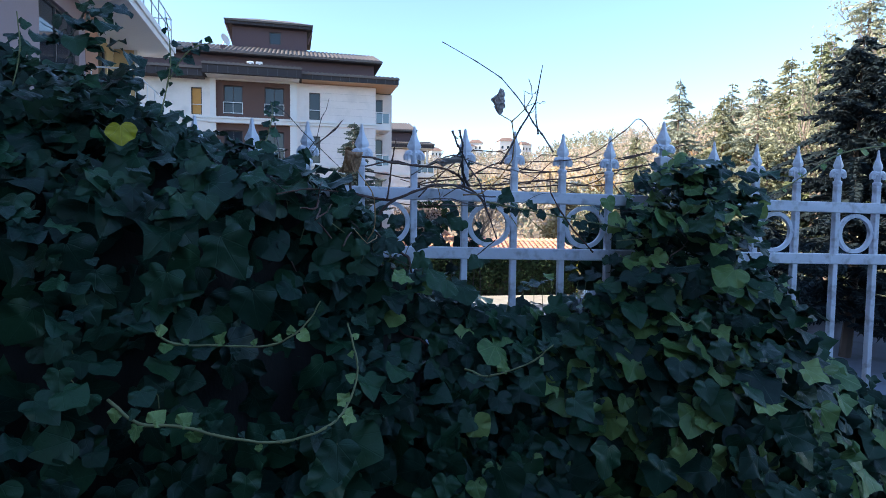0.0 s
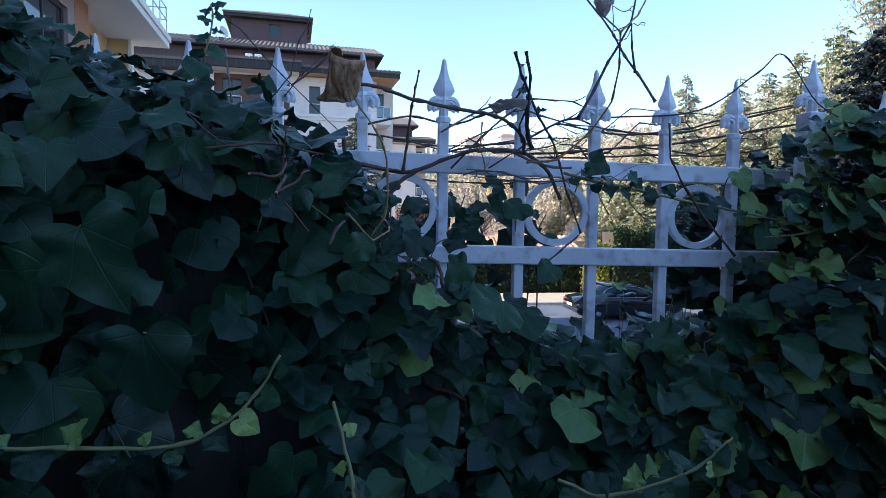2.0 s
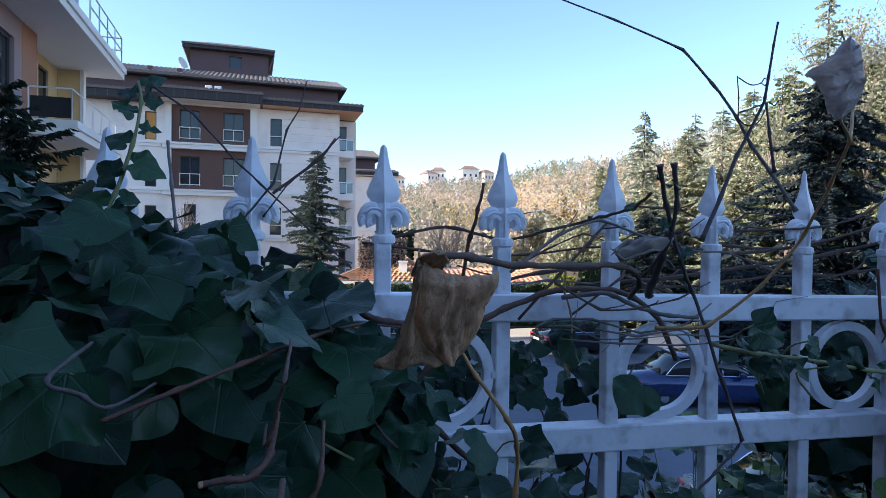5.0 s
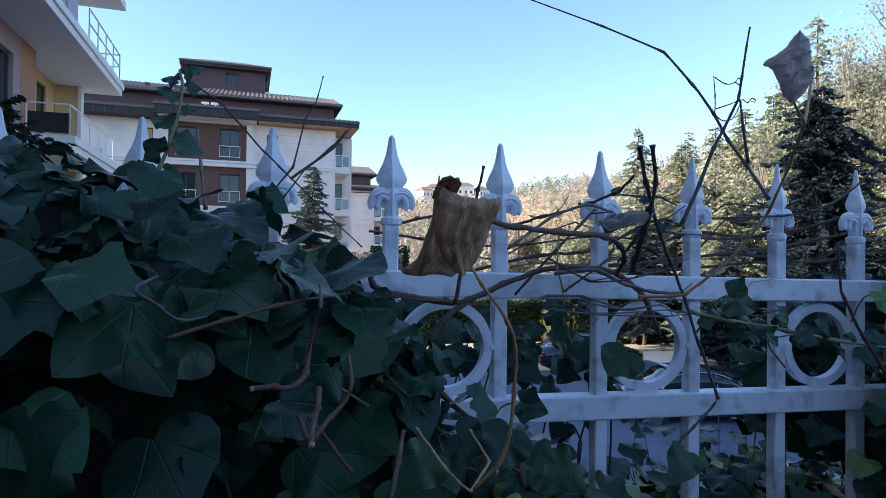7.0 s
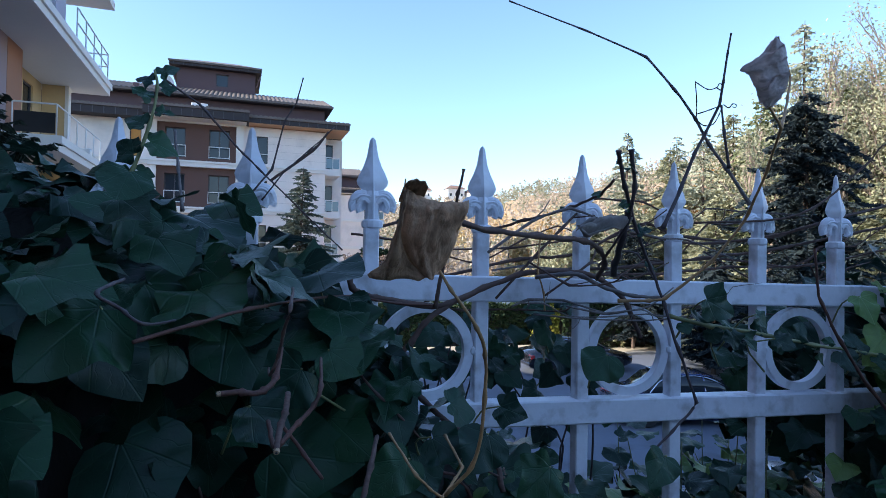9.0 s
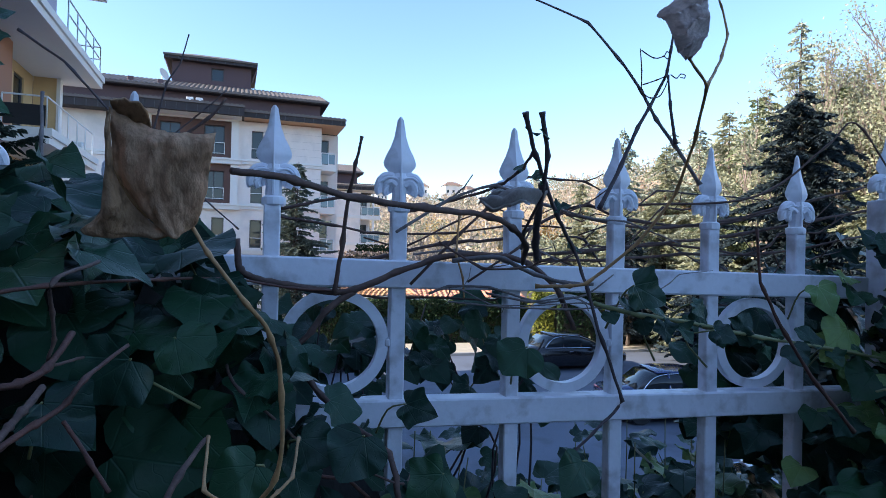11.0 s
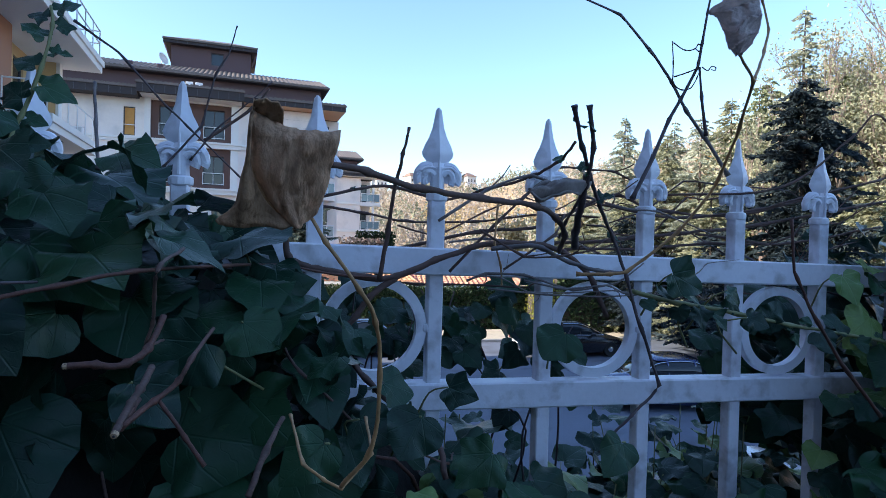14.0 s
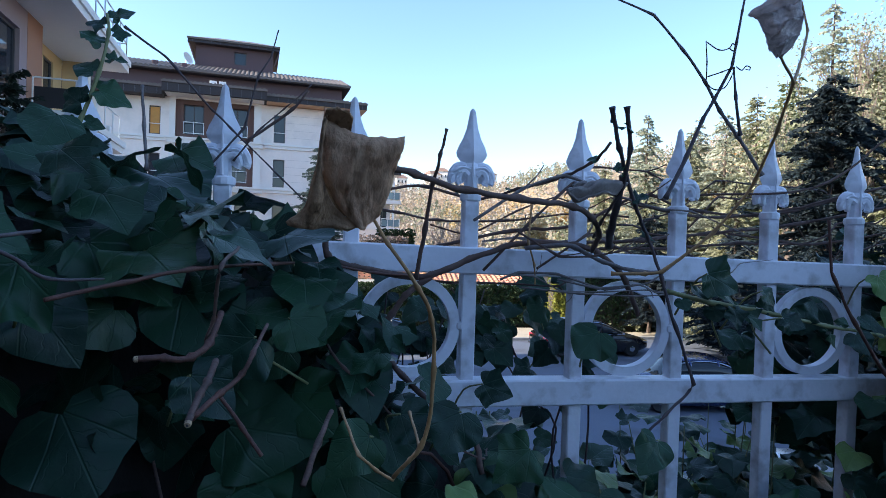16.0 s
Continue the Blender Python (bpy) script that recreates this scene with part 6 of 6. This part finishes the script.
vine("top_shoot", "darkbark", 0.0024, 0.0012, [(0.355, -0.050, 1.682), (0.347, -0.050, 1.726), (0.349, -0.040, 1.775)])
vine("tendril", "bark", 0.0009, 0.0007, [(0.319, -0.024, 1.755), (0.320, -0.024, 1.783), (0.317, -0.024, 1.812)])
vine("tendril", "bark", 0.0008, 0.0006, [(0.319, -0.024, 1.810), (0.336, -0.026, 1.801), (0.348, -0.030, 1.803), (0.352, -0.032, 1.809), (0.359, -0.030, 1.806), (0.357, -0.028, 1.801), (0.350, -0.030, 1.803), (0.355, -0.034, 1.797)])
vine("tendril", "bark", 0.0010, 0.0007, [(0.321, -0.024, 1.764), (0.336, -0.030, 1.769), (0.349, -0.040, 1.775)])
vine("tendril", "bark", 0.0008, 0.0006, [(0.353, -0.040, 1.776), (0.362, -0.040, 1.772), (0.370, -0.038, 1.779), (0.378, -0.036, 1.779), (0.377, -0.036, 1.775), (0.368, -0.040, 1.774)])
vine("tendril", "bark", 0.0009, 0.0006, [(0.319, -0.024, 1.755), (0.331, -0.026, 1.747), (0.343, -0.030, 1.749), (0.348, -0.035, 1.760), (0.351, -0.040, 1.774)])
vine("tan_stem", "tan", 0.0019, 0.0011, [(0.114, -0.160, 1.501), (0.145, -0.175, 1.502), (0.159, -0.184, 1.505), (0.203, -0.205, 1.547), (0.229, -0.225, 1.593), (0.223, -0.260, 1.637), (0.204, -0.300, 1.677), (0.165, -0.326, 1.690)])
vine("tan_stem", "tan", 0.0014, 0.0008, [(0.204, -0.300, 1.677), (0.250, -0.260, 1.716), (0.274, -0.240, 1.750), (0.273, -0.231, 1.781), (0.267, -0.230, 1.798)])
vine("dark_stem", "darkbark", 0.0022, 0.0013, [(0.070, -0.232, 1.659), (0.084, -0.220, 1.629), (0.105, -0.200, 1.600), (0.122, -0.190, 1.573), (0.156, -0.160, 1.540), (0.165, -0.170, 1.505), (0.176, -0.180, 1.458), (0.201, -0.185, 1.386), (0.166, -0.190, 1.357), (0.141, -0.190, 1.336)])
vine("dark_stem", "darkbark", 0.0023, 0.0011, [(0.088, -0.225, 1.663), (0.100, -0.215, 1.625), (0.102, -0.200, 1.589), (0.097, -0.170, 1.559), (0.122, -0.100, 1.540)])
vine("red_stem", "redbark", 0.0014, 0.0020, [(0.334, -0.215, 1.565), (0.336, -0.219, 1.510), (0.361, -0.220, 1.465), (0.400, -0.220, 1.413), (0.458, -0.220, 1.352)])
vine("tan_stem", "tan", 0.0013, 0.0009, [(0.061, -0.060, 1.578), (0.058, -0.060, 1.531), (0.067, -0.060, 1.504), (0.068, -0.060, 1.481)])
vine("ivy_runner", "greenstem", 0.0018, 0.0012, [(-0.403, -0.180, 1.590), (-0.393, -0.175, 1.623), (-0.381, -0.170, 1.665), (-0.377, -0.160, 1.704), (-0.382, -0.150, 1.723)])
vine("ivy_runner", "greenstem", 0.0026, 0.0018, [(0.175, -0.170, 1.484), (0.231, -0.170, 1.472), (0.305, -0.160, 1.461), (0.402, -0.150, 1.443), (0.481, -0.140, 1.432), (0.618, -0.120, 1.410)])
vine("ivy_runner", "greenstem", 0.0018, 0.0010, [(-0.615, -0.250, 1.674), (-0.600, -0.250, 1.739), (-0.592, -0.250, 1.803), (-0.600, -0.250, 1.891)])
vine("ivy_runner", "greenstem", 0.0016, 0.0010, [(-0.595, -0.250, 1.752), (-0.566, -0.240, 1.807), (-0.535, -0.240, 1.832), (-0.500, -0.240, 1.842)])
vine("ivy_runner", "greenstem", 0.0016, 0.0010, [(-0.900, -0.300, 1.703), (-0.882, -0.300, 1.787), (-0.885, -0.300, 1.869)])
vine("ivy_runner", "greenstem", 0.0022, 0.0014, [(1.569, -0.080, 1.688), (1.334, -0.080, 1.653), (1.127, -0.090, 1.541), (0.955, -0.100, 1.476), (0.782, -0.120, 1.428), (0.657, -0.150, 1.391), (0.549, -0.170, 1.380)])
vine("red_stem", "redbark", 0.0034, 0.0022, [(0.844, -0.120, 1.398), (0.881, -0.140, 1.308), (0.923, -0.150, 1.218), (1.012, -0.160, 1.139), (1.109, -0.170, 1.087)])
vine("thin_twig", "bark", 0.0017, 0.0010, [(0.323, 0.000, 1.605), (0.506, -0.020, 1.623), (0.632, -0.020, 1.703), (0.688, -0.020, 1.741), (0.755, -0.040, 1.644), (0.815, -0.080, 1.595)])
vine("thin_twig", "bark", 0.0020, 0.0014, [(-0.278, 0.020, 1.642), (-0.225, 0.020, 1.685), (-0.206, 0.020, 1.710)])
vine("ivy_runner", "greenstem", 0.0024, 0.0014, [(-0.601, -0.500, 1.264), (-0.539, -0.500, 1.195), (-0.447, -0.500, 1.185), (-0.351, -0.500, 1.182), (-0.303, -0.500, 1.202), (-0.270, -0.490, 1.230), (-0.247, -0.490, 1.269)])
vine("ivy_runner", "greenstem", 0.0030, 0.0018, [(-0.607, -0.620, 1.120), (-0.547, -0.650, 1.085), (-0.479, -0.660, 1.081), (-0.405, -0.670, 1.062), (-0.316, -0.670, 1.048), (-0.234, -0.660, 1.065), (-0.191, -0.600, 1.090), (-0.173, -0.560, 1.148), (-0.192, -0.530, 1.231)])
vine("ivy_runner", "greenstem", 0.0022, 0.0012, [(0.054, -0.500, 1.123), (0.104, -0.520, 1.111), (0.184, -0.540, 1.141), (0.235, -0.545, 1.180)])
vine("leaf_stalk", "tan", 0.0008, 0.0013, [(-0.173, -0.454, 1.541), (-0.165, -0.455, 1.529), (-0.151, -0.455, 1.510), (-0.140, -0.440, 1.493), (-0.134, -0.425, 1.467), (-0.134, -0.408, 1.418), (-0.149, -0.390, 1.389)])
vine("cut_stub", "redbark", 0.0018, 0.0020, [(-0.293, -0.382, 1.460), (-0.282, -0.378, 1.460), (-0.269, -0.370, 1.457), (-0.260, -0.350, 1.463), (-0.257, -0.320, 1.478)])
vine("cut_stub", "bark", 0.0018, 0.0018, [(-0.257, -0.430, 1.437), (-0.256, -0.410, 1.445), (-0.253, -0.400, 1.451), (-0.251, -0.380, 1.458)])
vine("thin_twig", "redbark", 0.0013, 0.0014, [(-0.257, -0.330, 1.427), (-0.242, -0.340, 1.410), (-0.227, -0.350, 1.391)])
vine("grey_stake", "greybark", 0.0015, 0.0018, [(-0.388, -0.005, 1.694), (-0.379, -0.030, 1.645), (-0.370, -0.050, 1.595)])
vine("thin_twig", "bark", 0.0020, 0.0017, [(-0.201, -0.360, 1.375), (-0.192, -0.340, 1.394), (-0.182, -0.300, 1.404)])
vine("dark_stem", "darkbark", 0.0034, 0.0040, [(0.102, -0.200, 1.600), (0.104, -0.185, 1.575), (0.118, -0.150, 1.548), (0.137, -0.110, 1.530)])
vine("thin_twig", "darkbark", 0.0012, 0.0009, [(-0.358, -0.340, 1.529), (-0.354, -0.410, 1.524), (-0.345, -0.398, 1.514), (-0.335, -0.386, 1.504), (-0.330, -0.316, 1.499)])
vine("thin_twig", "bark", 0.0012, 0.0010, [(-0.249, -0.300, 1.521), (-0.251, -0.370, 1.512), (-0.255, -0.358, 1.494), (-0.258, -0.346, 1.477), (-0.264, -0.334, 1.462), (-0.267, -0.264, 1.454)])
vine("tan_stem", "tan", 0.0009, 0.0010, [(-0.177, -0.330, 1.414), (-0.171, -0.400, 1.407), (-0.159, -0.388, 1.393), (-0.147, -0.376, 1.382), (-0.136, -0.364, 1.388), (-0.126, -0.352, 1.393), (-0.121, -0.282, 1.396)])
vine("thin_twig", "redbark", 0.0016, 0.0012, [(-0.264, -0.350, 1.433), (-0.258, -0.420, 1.437), (-0.247, -0.408, 1.445), (-0.237, -0.396, 1.452), (-0.231, -0.384, 1.463), (-0.228, -0.314, 1.469)])
vine("thin_twig", "bark", 0.0014, 0.0010, [(-0.188, -0.130, 1.436), (-0.172, -0.200, 1.419), (-0.139, -0.188, 1.385), (-0.115, -0.176, 1.359), (-0.079, -0.164, 1.338), (-0.022, -0.152, 1.307), (0.007, -0.082, 1.291)])


# a tangle of kinked dry twigs woven between the spears, with short spurs
for k in range(20):
    x, z, y = rng.uniform(-0.1, 0.75), rng.uniform(1.515, 1.57), rng.uniform(0.02, 0.14)
    if k > 11:  # the thicket round the fork of the vines
        x, z, y = rng.uniform(-0.02, 0.14), rng.uniform(1.47, 1.56), rng.uniform(-0.12, -0.03)
    pts, rise = [Vector((x, y, z))], rng.gauss(0, 0.25)
    for j in range(rng.randint(4, 8)):
        step = rng.uniform(0.025, 0.075)
        x += step
        rise = 0.5 * rise + rng.gauss(0, 0.45)
        z = min(1.64, max(1.475, z + step * rise))
        y = min(0.2, max(0.018 if k < 12 else -0.14, y + rng.gauss(0, 0.012)))
        pts.append(Vector((x, y if abs(y) > 0.014 else 0.018, z - SLOPE * x)))
    r = rng.uniform(0.0009, 0.0020)
    line = smooth_line(pts, 3)
    line = [line[3 * i + q].lerp(pts[i].lerp(pts[i + 1], q / 3), 0.6) for i in range(len(pts) - 1) for q in range(3)] + [pts[-1]]
    bm = tube(bmesh.new(), line, r, r * 0.5, 6, 0.12, knots={3 * i for i in range(1, len(pts) - 1)}, rng=rng)
    for i in range(3, len(line) - 2, 4):
        if rng.random() < 0.6:
            tip = line[i] + Vector((rng.uniform(-0.01, 0.03), rng.gauss(0, 0.008), rng.uniform(-0.02, 0.035)))
            tube(bm, [line[i], line[i].lerp(tip, 0.5) + Vector((0.003, 0, 0)), tip], r * 0.6, r * 0.4, 5, 0.1, rng=rng)
    tagged(part("thin_twig", bm, rng.choice(("bark", "darkbark", "bark", "greybark")), smooth=True), KIND["thin_twig"][0], "twig", group="thin twigs")


def single_leaf(name, mesh, label, category, m, group=""):
    return tagged(share(name, mesh, None, m), label, category, group)


def dried_leaf(name, p, normal, tip, size, mat, label, roll, cup, seed, width=1.0, pleat=0.04):
    """A withered leaf: a thick, curled and crumpled blade."""
    bm = bmesh.new()
    nu, nv = 22, 18
    uvl = bm.loops.layers.uv.new("UVMap")
    grid = []
    for j in range(nv + 1):
        t = j / nv
        half = width * 0.46 * math.sin(math.pi * min(1.0, 0.13 + 0.80 * t)) ** 0.7 * (1.0 if t < 0.85 else 1.0 - 1.8 * (t - 0.85))
        row = []
        for i in range(nu + 1):
            s = 2 * i / nu - 1
            a = s * roll
            edge = 1 + (0.07 + pleat) * noise.noise(Vector((s * 3, t * 6, seed)))
            x = half * edge * (math.sin(a) / roll if roll > 0.01 else s)
            z = half * edge * (1 - math.cos(a)) / max(roll, 0.01) + cup * (t - 0.5) ** 2
            f = noise.noise(Vector((s * 2.4, t * 3.2, seed + 3)))
            z += 0.16 * f + pleat * (1.0 - 2.0 * abs(math.sin(9 * t + 1.6 * s + 2 * f)) ** 0.8) + 0.03 * math.sin(7 * s + 6 * t) + 0.010 * noise.noise(Vector((s * 9, t * 9, seed)))
            row.append((bm.verts.new((x, t, z)), (s * 0.5, t)))
        grid.append(row)
    for j in range(nv):
        for i in range(nu):
            q = (grid[j][i], grid[j][i + 1], grid[j + 1][i + 1], grid[j + 1][i])
            f = bm.faces.new([v for v, _ in q])
            for l, (_, uv) in zip(f.loops, q):
                l[uvl].uv = uv
    thicken(bm, 0.012)
    ob = part(name, bm, mat, smooth=True, m=leaf_pose(p, normal, tip, size))
    return tagged(ob, label, "dried leaf")


def folded_leaf(p, size, label):
    """The large withered leaf: a broad blade, its lower half folded over along the midrib, a rolled peak and a curled tail."""
    def along(pts, n):
        line = smooth_line([(x, 0, z) for x, z in pts], 8)
        return [line[min(len(line) - 1, round(k * (len(line) - 1) / n))] for k in range(n + 1)]
    n = 30
    fold = along([(0, 0), (-0.16, 0.05), (-0.34, 0.16), (-0.49, 0.33), (-0.58, 0.50), (-0.60, 0.66), (-0.605, 0.82), (-0.59, 0.96)], n)
    right = along([(0.02, 0), (0.11, 0.03), (0.17, 0.20), (0.215, 0.40), (0.24, 0.58), (0.265, 0.70), (0.285, 0.78)], n)
    outer = along([(0, -0.01), (-0.28, -0.03), (-0.56, -0.03), (-0.88, 0.0), (-0.78, 0.08), (-0.69, 0.18), (-0.665, 0.30), (-0.645, 0.42), (-0.615, 0.54), (-0.61, 0.68), (-0.61, 0.80), (-0.60, 0.90)], n)
    where = Matrix.Translation(p) @ pose(0, 0, 0, 34, 0, 4) @ Matrix.Diagonal((size, size, size * 0.96, 1))

    def sheet(name, mat, place, parent=None):
        bm = bmesh.new()
        grid = []
        for j in range(n + 1):
            row = []
            for i in range(n + 1):
                q = place(i / n, j)
                q.x *= (1 - 0.10 * q.z) * (0.68 if q.x < 0 else 1.0)
                row.append(bm.verts.new(q))
            grid.append(row)
        for j in range(n):
            for i in range(n):
                bm.faces.new((grid[j][i], grid[j][i + 1], grid[j + 1][i + 1], grid[j + 1][i]))
        bmesh.ops.remove_doubles(bm, verts=bm.verts, dist=1e-4)
        bmesh.ops.recalc_face_normals(bm, faces=bm.faces)
        thicken(bm, 0.012)
        return part(name, bm, mat, parent, smooth=True, m=where if parent is None else None)

    def crumple(q, k):
        return k * (0.9 * noise.noise(q * 3.2) + 0.45 * noise.noise(q * 8.0) + 0.2 * noise.noise(q * 18.0))

    def blade(u, j):
        v = j / n
        q = fold[j].lerp(right[j], u)
        q.z -= 0.11 * math.sin(math.pi * u ** 0.55) * v ** 4 + 0.012 * v * noise.noise(Vector((u * 14, 0, 2)))
        q.x += 0.010 * noise.noise(Vector((0, v * 12, 5))) * u
        flute = 0.012 * math.sin(26 * u + 2 * noise.noise(Vector((u * 3, v * 3, 1)))) * min(1.0, 2 * v)
        q.y = -0.17 * math.sin(math.pi * (0.10 + 0.80 * u)) * (1 - 0.5 * v) + flute + crumple(q, 0.05)
        back = max(0.0, v - 0.86) / 0.14
        q.y += 0.10 * back * back * (1 - 0.6 * u)
        return q

    def lap(u, j):
        v = j / n
        q = fold[j].lerp(outer[j], u)
        q.y = -0.05 - 0.13 * math.sin(math.pi * (0.05 + 0.75 * u)) * math.sin(math.pi * (0.12 + 0.8 * v)) - 0.03 * (1 - u) + crumple(q + Vector((4, 0, 0)), 0.075) * min(1.0, 4 * u + 0.3)
        return q

    def peak(u, j):
        v = j / n
        q = Vector((-0.585, 0, 0.985)).lerp(Vector((-0.25, 0, 0.93)), v).lerp(Vector((-0.60, 0, 0.70)).lerp(Vector((-0.22, 0, 0.62)), v), u)
        q.z += 0.05 * math.sin(math.pi * v) * (1 - u) + 0.02 * noise.noise(q * 14)
        q.y = -0.015 + 0.07 * math.sin(math.pi * 0.6 * u) + crumple(q, 0.05)
        return q

    leaf = tagged(sheet("dried_leaf", "dry_leaf", blade), label, "dried leaf")
    sheet("folded_half", "dry_underside", lap, leaf)
    sheet("rolled_peak", "dry_underside", peak, leaf)
    part("midrib", tube(bmesh.new(), [Vector((q.x * 0.68 * (1 - 0.10 * q.z), -0.045 - 0.02 * math.sin(math.pi * k / n), q.z)) for k, q in enumerate(fold)][:n - 4], 0.017, 0.006, 6), "tan", leaf, smooth=True)


def twisted_leaf(p, size, turn, label):
    """A withered leaf twisted into a spindle: narrow above, a flap to one side, cross pleats, a cupped lower end."""
    left = ((0.0, -0.02), (0.12, -0.12), (0.35, -0.19), (0.50, -0.26), (0.60, -0.38), (0.66, -0.34), (0.71, -0.20), (0.82, -0.08), (1.0, 0.05))
    right = ((0.0, 0.03), (0.12, 0.17), (0.30, 0.25), (0.45, 0.27), (0.62, 0.24), (0.80, 0.24), (0.93, 0.20), (1.0, 0.12))
    bm, nu, nv = bmesh.new(), 26, 40
    grid = []
    for j in range(nv + 1):
        t = j / nv
        a, c, row = curve_at(t, left), curve_at(t, right), []
        for i in range(nu + 1):
            u = i / nu
            x = a + (c - a) * u
            ph = 4.6 * t + 0.55 * math.sin(2.5 * u + 1.0) + 0.5 * noise.noise(Vector((u * 2, t * 3, 4)))
            saw = ph - math.floor(ph)
            y = -0.17 * math.sin(math.pi * (0.12 + 0.76 * u)) - 0.15 * (saw ** 1.6) * (0.4 + 0.6 * math.sin(math.pi * min(1.0, t + 0.1)))
            y += 0.10 * max(0.0, 0.22 - t) / 0.22 + 0.05 * noise.noise(Vector((x * 5, t * 5, 1))) + 0.02 * noise.noise(Vector((x * 16, t * 16, 7)))
            row.append(bm.verts.new((x + 0.012 * noise.noise(Vector((t * 22, u, 3))), y, t + 0.03 * noise.noise(Vector((u * 4, t * 2, 8))))))
        grid.append(row)
    for j in range(nv):
        for i in range(nu):
            bm.faces.new((grid[j][i], grid[j][i + 1], grid[j + 1][i + 1], grid[j + 1][i]))
    thicken(bm, 0.014)
    where = Matrix.Translation(p) @ pose(0, 0, 0, 0, 0, -turn) @ Matrix.Diagonal((size, size, size, 1))
    return tagged(part("dried_leaf", bm, "grey_leaf", smooth=True, m=where), label, "dried leaf")


folded_leaf((-0.178, -0.452, 1.540), 0.0575, "large curled brown leaf hanging on a tan stalk")
twisted_leaf((0.168, -0.322, 1.688), 0.061, 39.0, "crumpled grey leaf on a shoot against the sky")
dried_leaf("dried_leaf", (0.106, -0.196, 1.596), (-0.1, 0.8, -0.6), (-0.90, 0.05, -0.42), 0.076, "shaded_leaf", "withered grey leaf caught in the vine fork", 1.2, 0.1, 4.0, 0.34, 0.03)
single_leaf("yellow_leaf", leaf_mesh(2, "yellow_leaf"), "bright yellow ivy leaf on the dark hedge", "leaf", leaf_pose((-0.675, -0.330, 1.635), (0.1, -1, 0.3), (0.1, -0.1, -1), 0.050))
